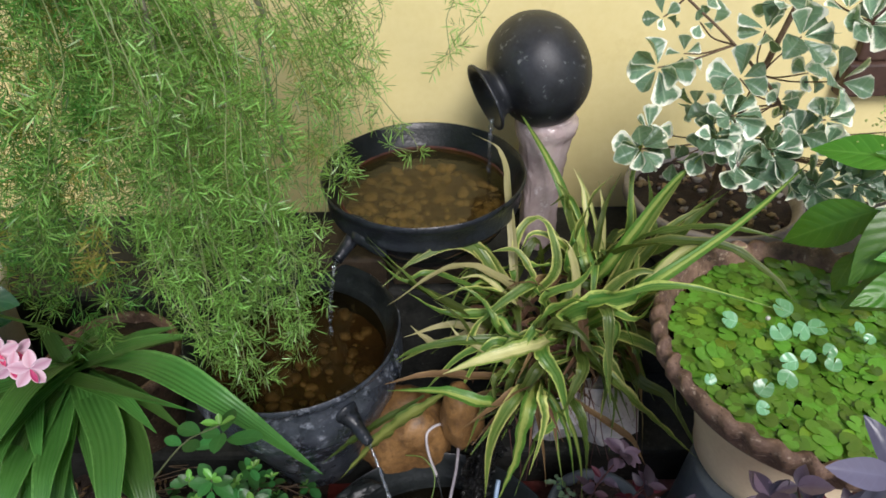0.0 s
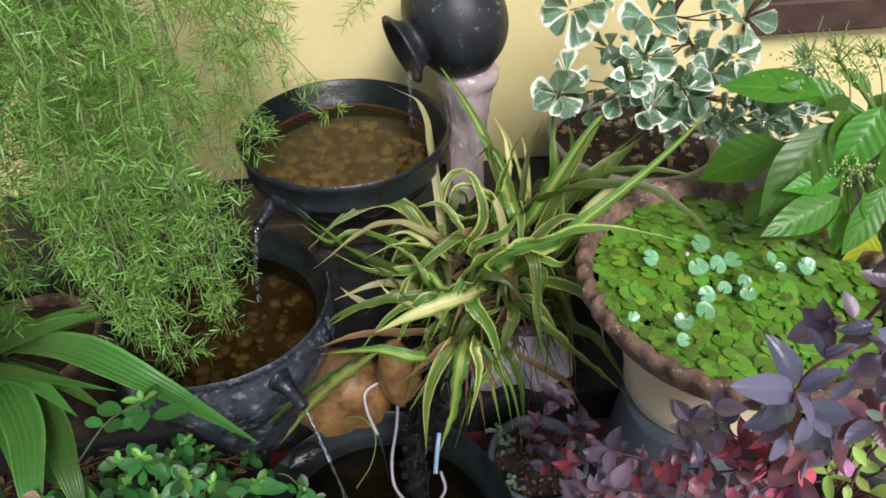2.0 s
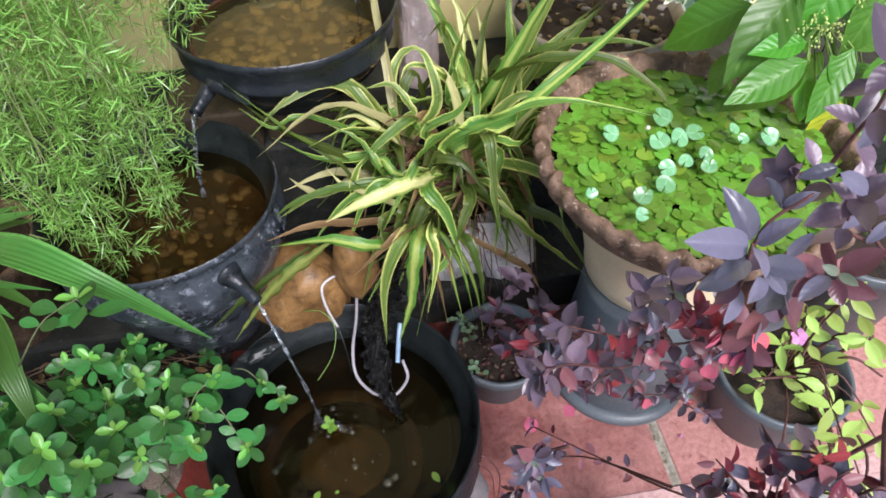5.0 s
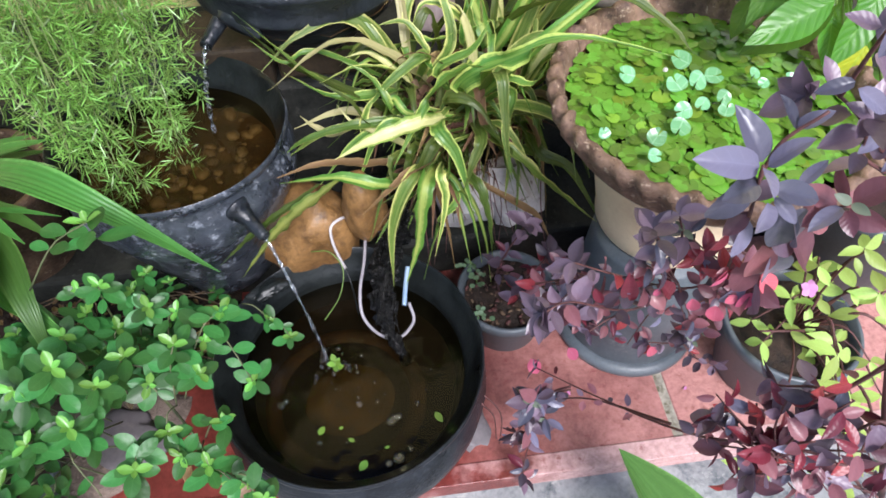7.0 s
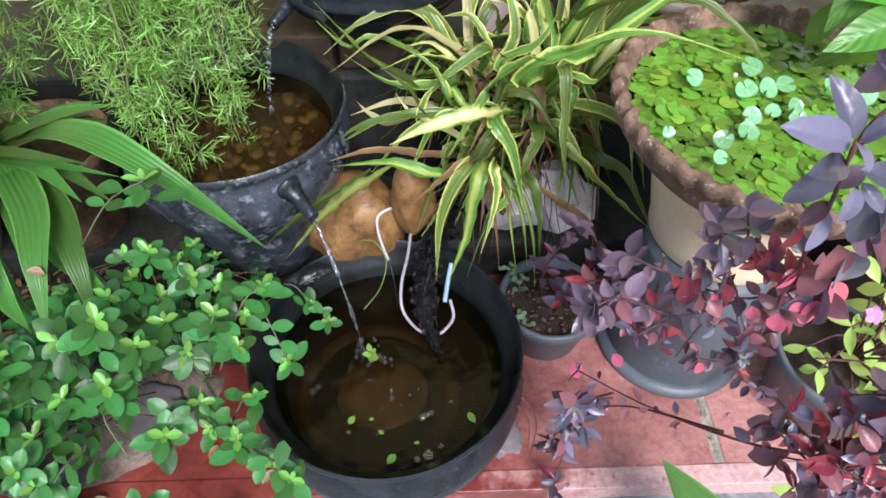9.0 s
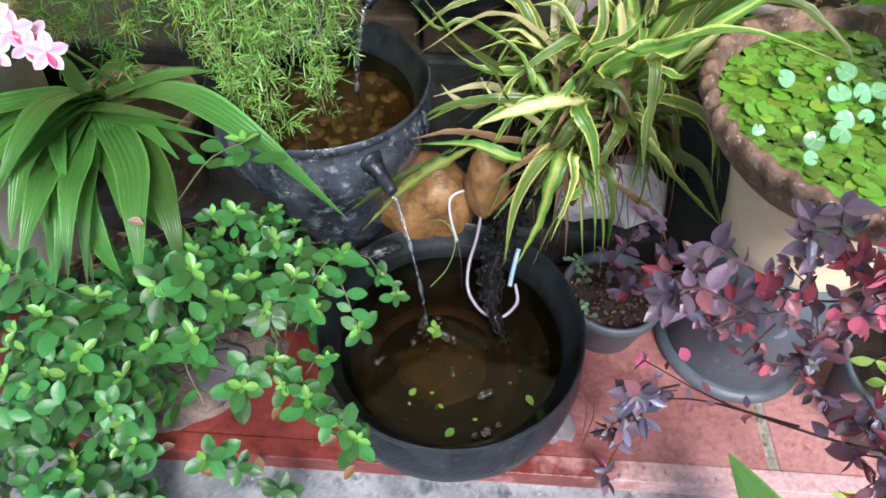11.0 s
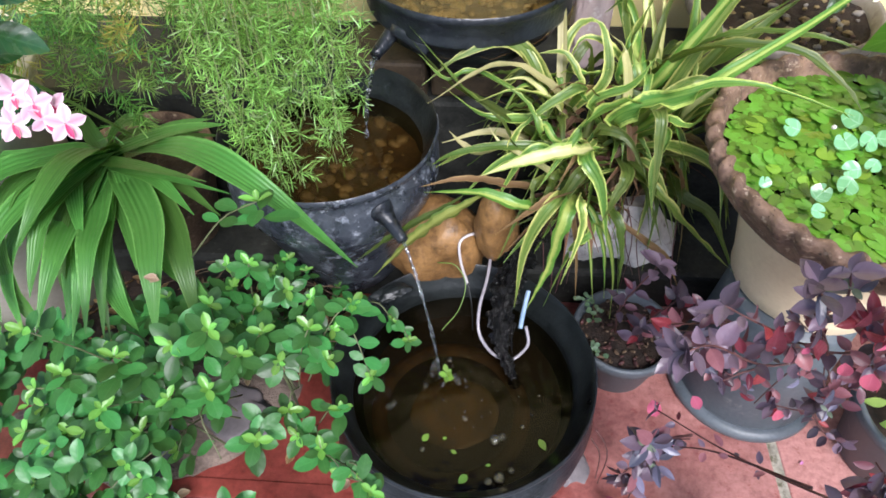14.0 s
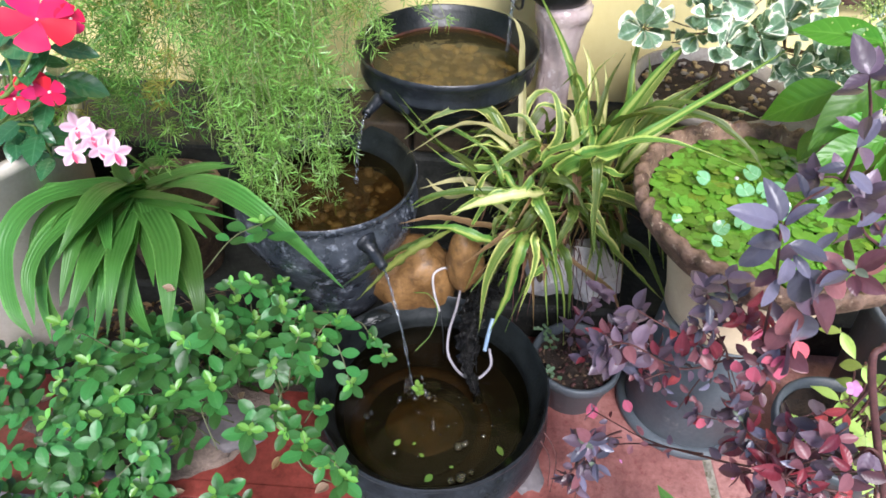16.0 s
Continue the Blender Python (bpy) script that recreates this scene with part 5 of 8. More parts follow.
strap([(0.121, 0.970, 0.544), (0.166, 1.000, 0.573), (0.219, 0.980, 0.519)], 0.018, L_DRAC)
strap([(0.207, 0.970, 0.534), (0.153, 0.980, 0.552), (0.124, 0.960, 0.508)], 0.016, L_DRAC)
strap([(0.165, 0.830, 0.536), (0.114, 0.820, 0.569), (0.068, 0.810, 0.542)], 0.014, L_DRY)
strap([(0.140, 0.850, 0.541), (0.079, 0.820, 0.520), (0.036, 0.810, 0.472)], 0.022, L_DRACG)
strap([(0.031, 0.810, 0.425), (0.036, 0.810, 0.472), (0.063, 0.820, 0.504)], 0.020, L_DRAC)
strap([(0.083, 0.730, 0.444), (0.068, 0.710, 0.427), (0.076, 0.690, 0.384)], 0.018, L_DRAC)
strap([(0.068, 0.920, 0.508), (0.045, 0.950, 0.556), (0.005, 0.950, 0.584)], 0.018, L_DRAC)
strap([(0.155, 0.830, 0.519), (0.210, 0.820, 0.567), (0.239, 0.830, 0.612)], 0.020, L_DRACG)
strap([(0.250, 0.780, 0.535), (0.297, 0.750, 0.548), (0.315, 0.740, 0.615)], 0.020, L_DRACG)
strap([(0.168, 0.790, 0.502), (0.209, 0.760, 0.510), (0.247, 0.730, 0.455)], 0.022, L_DRAC)
strap([(0.328, 0.900, 0.513), (0.335, 0.920, 0.559), (0.365, 0.900, 0.603)], 0.018, L_DRAC)
strap([(-0.027, 0.870, 0.548), (-0.083, 0.860, 0.541), (-0.127, 0.860, 0.588)], 0.014, L_DRACG)
strap([(0.051, 0.800, 0.432), (0.010, 0.810, 0.496), (-0.031, 0.820, 0.530)], 0.022, L_DRAC)
strap([(0.082, 0.800, 0.467), (0.051, 0.820, 0.524), (0.001, 0.840, 0.557)], 0.024, L_DRACG)
strap([(0.226, 1.020, 0.565), (0.219, 1.040, 0.600), (0.196, 1.050, 0.626)], 0.016, L_DRAC)
strap([(0.293, 0.750, 0.273), (0.328, 0.730, 0.257), (0.355, 0.710, 0.206)], 0.016, L_DRY)
strap([(0.171, 0.700, 0.360), (0.140, 0.690, 0.316), (0.106, 0.660, 0.190)], 0.018, L_DRACG)
strap([(0.143, 0.700, 0.424), (0.149, 0.680, 0.374), (0.129, 0.660, 0.258)], 0.020, L_DRAC)
strap([(0.095, 0.860, 0.408), (-0.004, 0.860, 0.435), (-0.092, 0.850, 0.414)], 0.024, L_DRACW)
strap([(0.280, 0.950, 0.462), (0.287, 1.000, 0.571), (0.273, 1.020, 0.640)], 0.017, L_DRACW)
strap([(0.321, 0.940, 0.464), (0.355, 0.960, 0.577), (0.390, 1.000, 0.639)], 0.022, L_DRAC)
strap([(0.332, 0.850, 0.514), (0.402, 0.860, 0.609), (0.494, 0.860, 0.604)], 0.026, L_DRACW)
strap([(0.084, 0.840, 0.483), (-0.013, 0.840, 0.482), (-0.087, 0.840, 0.540)], 0.026, L_DRACG)
strap([(0.298, 0.780, 0.464), (0.360, 0.750, 0.456), (0.403, 0.720, 0.366)], 0.024, L_DRAC)
strap([(0.261, 0.760, 0.527), (0.253, 0.730, 0.467), (0.264, 0.700, 0.393)], 0.022, L_DRACG)
strap([(0.319, 0.760, 0.397), (0.374, 0.730, 0.375), (0.417, 0.700, 0.300)], 0.024, L_DRAC)
strap([(0.189, 0.920, 0.504), (0.181, 0.960, 0.574), (0.153, 0.970, 0.599)], 0.022, L_DRAC)
strap([(0.211, 0.930, 0.506), (0.231, 0.960, 0.580), (0.253, 0.970, 0.599)], 0.022, L_DRACG)
strap([(0.145, 0.900, 0.500), (0.116, 0.930, 0.549), (0.067, 0.920, 0.557)], 0.022, L_DRAC)
strap([(0.222, 0.880, 0.505), (0.206, 0.900, 0.577), (0.177, 0.900, 0.609)], 0.02, L_DRACW)
strap([(0.101, 0.860, 0.501), (0.035, 0.860, 0.523), (-0.034, 0.850, 0.505)], 0.024, L_DRAC)
strap([(0.100, 0.800, 0.437), (0.021, 0.790, 0.434), (-0.058, 0.770, 0.353)], 0.022, L_DRACG)
strap([(0.278, 0.860, 0.514), (0.325, 0.860, 0.556), (0.377, 0.850, 0.545)], 0.022, L_DRAC)
strap([(0.138, 0.720, 0.471), (0.096, 0.700, 0.405), (0.036, 0.690, 0.370)], 0.024, L_DRAC)
strap([(0.119, 0.860, 0.473), (0.056, 0.880, 0.529), (0.009, 0.880, 0.529)], 0.02, L_DRACW)
strap([(0.227, 0.750, 0.465), (0.271, 0.720, 0.420), (0.313, 0.700, 0.330)], 0.024, L_DRACG)
strap([(0.217, 0.800, 0.510), (0.225, 0.760, 0.456), (0.247, 0.740, 0.403)], 0.02, L_DRY)
strap([(0.179, 0.800, 0.451), (0.155, 0.780, 0.420), (0.170, 0.750, 0.362)], 0.018, L_DRY)
strap([(0.105, 0.900, 0.506), (0.051, 0.890, 0.464), (-0.025, 0.890, 0.494)], 0.018, L_DRY)
strap([(0.283, 0.900, 0.425), (0.330, 0.920, 0.572), (0.420, 0.960, 0.732)], 0.034, L_DRAC, twist=0.15)
strap([(0.304, 0.920, 0.465), (0.338, 0.970, 0.561), (0.317, 1.000, 0.678)], 0.019, L_DRAC, twist=0.15)
strap([(0.366, 0.950, 0.522), (0.363, 0.980, 0.617), (0.354, 1.000, 0.665)], 0.016, L_DRACG, twist=0.15)
strap([(0.381, 0.940, 0.543), (0.443, 0.950, 0.611), (0.492, 0.970, 0.645)], 0.024, L_DRACG, twist=0.15)
strap([(0.241, 0.950, 0.590), (0.236, 0.980, 0.644), (0.220, 1.000, 0.680)], 0.014, L_DRACW, twist=0.15)
strap([(0.224, 0.930, 0.567), (0.254, 0.970, 0.638), (0.290, 0.990, 0.673)], 0.022, L_DRAC, twist=0.15)
strap([(0.323, 0.920, 0.506), (0.392, 0.930, 0.601), (0.462, 0.950, 0.635)], 0.024, L_DRAC, twist=0.15)
strap([(0.350, 0.900, 0.509), (0.422, 0.900, 0.560), (0.511, 0.900, 0.570)], 0.024, L_DRACG, twist=0.15)
strap([(0.075, 0.900, 0.522), (0.031, 0.930, 0.576), (-0.016, 0.920, 0.573), (-0.061, 0.900, 0.564), (-0.125, 0.870, 0.522)], 0.026, L_DRAC)
strap([(0.090, 0.840, 0.436), (0.032, 0.840, 0.479), (-0.024, 0.860, 0.500), (-0.070, 0.880, 0.514), (-0.113, 0.900, 0.546), (-0.150, 0.920, 0.585)], 0.024, L_DRAC)
strap([(0.100, 0.800, 0.448), (0.046, 0.800, 0.454), (-0.016, 0.800, 0.449), (-0.077, 0.800, 0.428), (-0.110, 0.800, 0.402)], 0.022, L_DRACG)
strap([(0.109, 0.800, 0.466), (0.082, 0.820, 0.485), (0.064, 0.820, 0.451), (0.053, 0.800, 0.407)], 0.017, L_DRACY)
strap([(0.081, 0.780, 0.430), (0.044, 0.790, 0.446), (0.009, 0.810, 0.454), (-0.011, 0.830, 0.474)], 0.016, L_DRACW)
strap([(-0.014, 0.840, 0.407), (-0.054, 0.850, 0.412), (-0.079, 0.860, 0.433)], 0.018, L_DRACW)
strap([(0.149, 0.720, 0.462), (0.126, 0.700, 0.447), (0.058, 0.690, 0.413), (-0.001, 0.680, 0.358)], 0.012, L_DRY)
rnd = random.Random(41)
for crown, lean, n in (((0.12, 0.91, 0.45), (-0.4, 0.0), 16), ((0.21, 0.83, 0.45), (0.0, -0.2), 15), ((0.16, 0.79, 0.37), (-0.1, -0.2), 12), ((0.26, 0.98, 0.48), (0.2, 0.2), 16), ((0.30, 0.87, 0.42), (0.6, -0.1), 18)):
    for q in range(n):
        a = rnd.random() * 6.283
        d = Vector((math.cos(a) + lean[0], math.sin(a) * 0.8 + lean[1], 0)) * rnd.uniform(0.05, 0.085)
        c = Vector(crown) - Vector((0, 0, rnd.uniform(0.0, 0.10)))
        strap([c, c + d * 0.6 + Vector((0, 0, rnd.uniform(0.01, 0.06))), c + d * 1.5 + Vector((0, 0, rnd.uniform(-0.07, 0.03)))], rnd.uniform(0.013, 0.021), rnd.choice((L_DRACG, L_DRAC, L_DRACG, L_DRY, L_DRACY)))
for crown, lean in (((0.11, 0.92, 0.47), (-0.5, 0.0)), ((0.20, 0.84, 0.47), (0.0, -0.1)), ((0.15, 0.81, 0.40), (-0.3, 0.0)), ((0.27, 0.98, 0.50), (0.4, 0.2)), ((0.31, 0.87, 0.45), (0.5, 0.0))):
    for q in range(10):
        a = rnd.random() * 6.283
        d = Vector((math.cos(a) + lean[0], math.sin(a) * 0.7 + lean[1], 0)).normalized()
        reach, rise = rnd.uniform(0.09, 0.16), rnd.uniform(0.03, 0.09)
        c = Vector(crown) - Vector((0, 0, rnd.uniform(0.0, 0.06)))
        tip = c + d * reach + Vector((0, 0, rise * rnd.uniform(-1.0, 0.6)))
        strap([c, c + d * reach * 0.55 + Vector((0, 0, rise)), tip], rnd.uniform(0.013, 0.021), rnd.choice((L_DRACG, L_DRAC, L_DRACY, L_DRACG, L_DRY)))
for q in range(60):
    c = CROWNS[q % 5] + Vector((rnd.gauss(0, 0.02), -0.03 + rnd.gauss(0, 0.015), -0.02))
    a = rnd.random() * 6.283
    d = Vector((math.cos(a), math.sin(a) - 0.4, 0)).normalized() * rnd.uniform(0.04, 0.13)
    strap([c, c + d * 0.5 + Vector((0, 0, rnd.uniform(0.0, 0.03))), c + d + Vector((0, 0, rnd.uniform(-0.05, 0.0)))], rnd.uniform(0.010, 0.018), L_DEADRED, wave=0.5, twist=rnd.uniform(-1.5, 1.5))
for q in range(34):
    c = CROWNS[q % 5] + Vector((rnd.gauss(0, 0.02), rnd.gauss(0, 0.02), -0.04))
    a = rnd.random() * 6.283
    d = Vector((math.cos(a), math.sin(a) * 0.8 - 0.15, 0)).normalized() * rnd.uniform(0.09, 0.17)
    strap([c, c + d * 0.55 + Vector((0, 0, rnd.uniform(0.0, 0.06))), c + d + Vector((0, 0, rnd.uniform(-0.09, -0.01)))], rnd.uniform(0.015, 0.021), rnd.choice((L_DRACG, L_DRACG, L_DRAC, L_DEADRED, L_DRY)))
for q in range(28):
    c = CROWNS[(1, 2, 4, 4, 1)[q % 5]] + Vector((rnd.gauss(0, 0.02), rnd.gauss(-0.02, 0.015), rnd.gauss(-0.02, 0.02)))
    a = -1.571 + rnd.uniform(-1.6, 1.6)
    d = Vector((math.cos(a), math.sin(a), 0)) * rnd.uniform(0.09, 0.17)
    drop = rnd.uniform(0.03, 0.19)
    strap([c, c + d * 0.5 + Vector((0, 0, rnd.uniform(0.0, 0.04))), c + d * 0.85 + Vector((0, 0, -0.35 * drop)), c + d * 1.05 + Vector((0, 0, -drop))], rnd.uniform(0.012, 0.018), rnd.choice((L_DRACG, L_DRACG, L_DRAC, L_DRAC, L_DRACY, L_DRY)))
for q in range(9):
    x, y = rnd.uniform(0.08, 0.36), rnd.uniform(0.72, 0.78)
    part("root", tube([(x, y + 0.05, 0.33), (x + rnd.gauss(0, 0.01), y, 0.27), (x + rnd.gauss(0, 0.02), y - 0.03, rnd.uniform(0.13, 0.2))], 0.0014, 10, 5, 0.0007, 0.2), M_REDTWIG, drac)

# ---- ground orchid ----
orchid = thing("ground_orchid", (-0.69, 0.895, 0.36), "ground orchid with pleated arching green leaves and pink flowers", "orchid")
_n[0] = 500


def pleat(points, width):
    _n[0] += 1
    return blade(orchid, points, width, L_ORCHID, seed=_n[0], fold=0.14, wave=0.03, n=26, shape="lance")


pleat([(-0.647, 0.800, 0.416), (-0.479, 0.700, 0.509), (-0.347, 0.625, 0.503), (-0.214, 0.600, 0.358)], 0.054)
SHAPES_B1 = [([(-0.682, 0.799, 0.396), (-0.672, 0.750, 0.457), (-0.696, 0.700, 0.485), (-0.731, 0.640, 0.508)], 0.047), ([(-0.679, 0.799, 0.397), (-0.663, 0.750, 0.462), (-0.660, 0.660, 0.508), (-0.657, 0.570, 0.516), (-0.681, 0.510, 0.480)], 0.052), ([(-0.684, 0.799, 0.390), (-0.681, 0.750, 0.435), (-0.697, 0.700, 0.437), (-0.664, 0.630, 0.435), (-0.633, 0.570, 0.422)], 0.038), ([(-0.685, 0.799, 0.387), (-0.687, 0.750, 0.422), (-0.680, 0.630, 0.417), (-0.661, 0.530, 0.424), (-0.681, 0.445, 0.360)], 0.056), ([(-0.683, 0.799, 0.383), (-0.679, 0.750, 0.408), (-0.640, 0.630, 0.419), (-0.612, 0.540, 0.427), (-0.607, 0.450, 0.354)], 0.049)]
SHAPES_B2 = [([(-0.683, 0.801, 0.381), (-0.676, 0.760, 0.399), (-0.617, 0.670, 0.385), (-0.570, 0.570, 0.363)], 0.043), ([(-0.673, 0.796, 0.386), (-0.636, 0.740, 0.418), (-0.545, 0.620, 0.434), (-0.504, 0.520, 0.427), (-0.497, 0.450, 0.354)], 0.056), ([(-0.675, 0.799, 0.387), (-0.647, 0.750, 0.424), (-0.544, 0.680, 0.463), (-0.458, 0.610, 0.458)], 0.038), ([(-0.683, 0.799, 0.390), (-0.676, 0.750, 0.433), (-0.551, 0.670, 0.498), (-0.412, 0.600, 0.540)], 0.029), ([(-0.680, 0.806, 0.388), (-0.664, 0.780, 0.425), (-0.537, 0.780, 0.479), (-0.441, 0.780, 0.499)], 0.043)]
SHAPES_B3 = [([(-0.682, 0.811, 0.384), (-0.672, 0.800, 0.412), (-0.563, 0.820, 0.455), (-0.497, 0.840, 0.461)], 0.035), ([(-0.686, 0.809, 0.386), (-0.688, 0.790, 0.418), (-0.631, 0.800, 0.477), (-0.575, 0.800, 0.474)], 0.056), ([(-0.681, 0.796, 0.386), (-0.668, 0.740, 0.417), (-0.635, 0.600, 0.383), (-0.596, 0.530, 0.337), (-0.547, 0.480, 0.324)], 0.045), ([(-0.672, 0.796, 0.388), (-0.632, 0.740, 0.427), (-0.532, 0.600, 0.385), (-0.474, 0.550, 0.361), (-0.421, 0.510, 0.339)], 0.040), ([(-0.683, 0.796, 0.385), (-0.675, 0.740, 0.416), (-0.684, 0.600, 0.380), (-0.674, 0.490, 0.307)], 0.039)]
SHAPES_B4 = [([(-0.685, 0.799, 0.388), (-0.684, 0.750, 0.428), (-0.703, 0.620, 0.443), (-0.714, 0.550, 0.398), (-0.723, 0.510, 0.357)], 0.038), ([(-0.685, 0.806, 0.389), (-0.685, 0.780, 0.432), (-0.726, 0.820, 0.469), (-0.754, 0.840, 0.468)], 0.030), ([(-0.679, 0.794, 0.400), (-0.661, 0.730, 0.474), (-0.756, 0.640, 0.504), (-0.787, 0.550, 0.482), (-0.794, 0.490, 0.374), (-0.759, 0.460, 0.327)], 0.054), ([(-0.685, 0.799, 0.395), (-0.683, 0.750, 0.455), (-0.781, 0.720, 0.468), (-0.912, 0.700, 0.478)], 0.034), ([(-0.681, 0.794, 0.397), (-0.670, 0.730, 0.464), (-0.729, 0.600, 0.467), (-0.763, 0.530, 0.421), (-0.753, 0.470, 0.348)], 0.052)]
BLADES = SHAPES_B1 + SHAPES_B2 + SHAPES_B3 + SHAPES_B4
for pts, w in BLADES:
    pleat(pts, w)
rnd = random.Random(19)
for pts, w in BLADES:
    shift = Vector((rnd.gauss(0, 0.03), rnd.uniform(0.01, 0.05), rnd.uniform(-0.07, -0.02)))
    pleat([Vector(p) + shift * (i / (len(pts) - 1)) for i, p in enumerate(pts)], w * rnd.uniform(0.75, 0.95))
FL = Vector((-0.546, 0.535, 0.707))
part("flower_stalk", tube([(-0.64, 0.84, 0.40), (-0.66, 0.70, 0.62), (-0.62, 0.60, 0.71), FL], 0.0028, 20, 7, 0.002), M_GREENSTEM, orchid)
for px, a in (((-0.500, 0.505, 0.428), 0.3), ((-0.486, 0.505, 0.432), 2.6)):
    lay("withered_flower", pale_bit, aim(Vector(px), (math.cos(a), -0.2, math.sin(a) * 0.5), (0.3, -0.3, 0.7), 0.020), orchid, "dry brown fallen flower")
petal = leaf_shape("petal", oval(0.31, 0.52, 0.7), L_PETAL, 6, 4, 0.1, 0.12)
petal_c = leaf_shape("lip", oval(0.2, 0.6), L_PETALC, 5, 4, 0.3, 0.5)
rnd = random.Random(9)
for px, s in (((-0.556, 0.530, 0.738), 0.034), ((-0.540, 0.530, 0.724), 0.033), ((-0.514, 0.530, 0.696), 0.036), ((-0.576, 0.525, 0.697), 0.034), ((-0.530, 0.525, 0.706), 0.030), ((-0.530, 0.545, 0.710), 0.028)):
    at = Vector(px)
    face = (Vector((-0.03, -0.1, 1.1)) - at).normalized() + Vector((rnd.gauss(0, 0.3), 0, rnd.gauss(0, 0.2)))
    face.normalize()
    side = face.cross(Vector((0, 0, 1))).normalized()
    upv = side.cross(face)
    off = rnd.uniform(0, 1.2)
    stalk = part("flower_stem", tube([at, (at + FL) / 2 - face * 0.012, FL], 0.0012, 6, 5), M_GREENSTEM, orchid)
    for q in range(5):
        a = off + q * 2 * math.pi / 5
        lay("petal", petal, aim(at, side * math.cos(a) + upv * math.sin(a) + face * 0.15, face, s * 0.68), stalk, "pale pink petal")
    lay("lip", petal_c, aim(at, -upv * 0.8 + face * 0.7, face, s * 0.5), stalk, "deep pink lip")

# ---- variegated fig in the white bowl ----
fig = thing("variegated_fig", (0.548, 1.150, LEDGE_UP + 0.13), "variegated fig with white-margined triangular leaves on thin branches", "fig plant")
fig_leaf = [leaf_shape("leaf", tri, L_FICUS, 7, 6, f, d, 0.08, q) for q, (f, d) in enumerate(((0.32, 0.2), (0.44, 0.38), (0.22, 0.05), (0.36, -0.25)))]
TRUNK = [(0.548, 1.150, LEDGE_UP + 0.12), (0.545, 1.13, 0.66), (0.56, 1.11, 0.80), (0.59, 1.10, 0.98), (0.60, 1.10, 1.15)]
part("trunk", tube(TRUNK, 0.007, 26, 8, 0.004, 0.2), M_TWIG, fig, "brown woody stem")
BR = [(0.616, 1.020, 0.669), (0.551, 1.000, 0.796), (0.450, 1.000, 0.899), (0.366, 1.020, 0.968)]
part("branch", tube([(0.53, 1.13, 0.66)] + BR, 0.0036, 30, 7, 0.002, 0.2), M_TWIG, fig)
rnd = random.Random(17)


def spray(at, size, count, hub):
    at, count, h = Vector(at), count + 1, Vector(hub)
    twig = part("twig", tube([h, h.lerp(at, 0.5) + Vector((0, 0.015, -0.012)), at], 0.0018, 10, 6, 0.0012), M_TWIG, fig)
    face = Vector((rnd.gauss(0, 0.2), -0.75, 0.65)).normalized()
    side = face.cross(Vector((0, 0, 1))).normalized()
    upv = side.cross(face)
    off = rnd.random() * 6.283
    for q in range(count):
        a = off + q * 6.283 / count + rnd.gauss(0, 0.25)
        d = side * math.cos(a) + upv * math.sin(a) + face * rnd.uniform(-0.3, 0.9)
        f = face + Vector((rnd.gauss(0, 0.6), rnd.gauss(0, 0.4), rnd.gauss(0, 0.6)))
        lay("leaf", fig_leaf[rnd.randrange(4)], aim(at + d.normalized() * 0.006, d, f, size * rnd.uniform(0.55, 0.85)), twig)


A, B, C = Vector((0.56, 1.11, 0.80)), Vector((0.53, 1.13, 0.66)), Vector((0.59, 1.10, 0.98))
spray((0.326, 0.970, 0.877), 0.066, 6, BR[2])
spray((0.454, 0.960, 0.860), 0.058, 5, BR[1])
spray((0.523, 0.950, 0.928), 0.064, 6, A)
spray((0.334, 1.000, 0.716), 0.056, 6, B)
spray((0.349, 1.020, 0.741), 0.05, 4, B)
spray((0.442, 0.930, 0.812), 0.060, 6, BR[1])
spray((0.416, 0.920, 0.779), 0.052, 5, B)
spray((0.516, 0.920, 0.756), 0.060, 6, B)
spray((0.454, 0.890, 0.744), 0.054, 4, B)
spray((0.591, 0.930, 0.865), 0.060, 5, A)
spray((0.604, 0.930, 0.954), 0.064, 6, C)
spray((0.584, 0.960, 0.961), 0.05, 5, C)
spray((0.492, 1.000, 0.920), 0.052, 5, A)
spray((0.396, 1.020, 0.929), 0.036, 3, BR[2])
spray((0.337, 1.020, 0.939), 0.040, 4, BR[3])
spray((0.668, 0.900, 0.696), 0.056, 6, B)
spray((0.604, 0.920, 0.695), 0.050, 4, B)
spray((0.614, 0.940, 0.748), 0.046, 4, B)
spray((0.708, 0.920, 0.715), 0.050, 5, B)
spray((0.586, 1.020, 0.770), 0.046, 5, A)
spray((0.427, 1.040, 0.775), 0.042, 5, BR[1])
spray((0.530, 1.020, 0.728), 0.048, 5, B)
spray((0.592, 1.020, 0.841), 0.048, 5, A)
spray((0.388, 1.040, 0.871), 0.04, 4, BR[2])
spray((0.519, 1.020, 0.961), 0.05, 5, C)
spray((0.425, 1.050, 0.962), 0.045, 5, C)
spray((0.430, 0.930, 0.773), 0.052, 5, B)
spray((0.521, 0.920, 0.748), 0.054, 5, B)
spray((0.464, 0.910, 0.733), 0.054, 5, B)
spray((0.595, 0.900, 0.692), 0.05, 5, B)
spray((0.654, 0.920, 0.716), 0.05, 5, B)
spray((0.700, 0.910, 0.709), 0.05, 5, B)
spray((0.697, 0.890, 0.660), 0.052, 5, B)
spray((0.755, 0.910, 0.690), 0.05, 5, B)
spray((0.327, 0.980, 0.729), 0.056, 6, B)
spray((0.433, 0.970, 0.799), 0.044, 4, B)
spray((0.624, 0.980, 0.776), 0.046, 5, B)
spray((0.572, 0.980, 0.757), 0.044, 4, B)
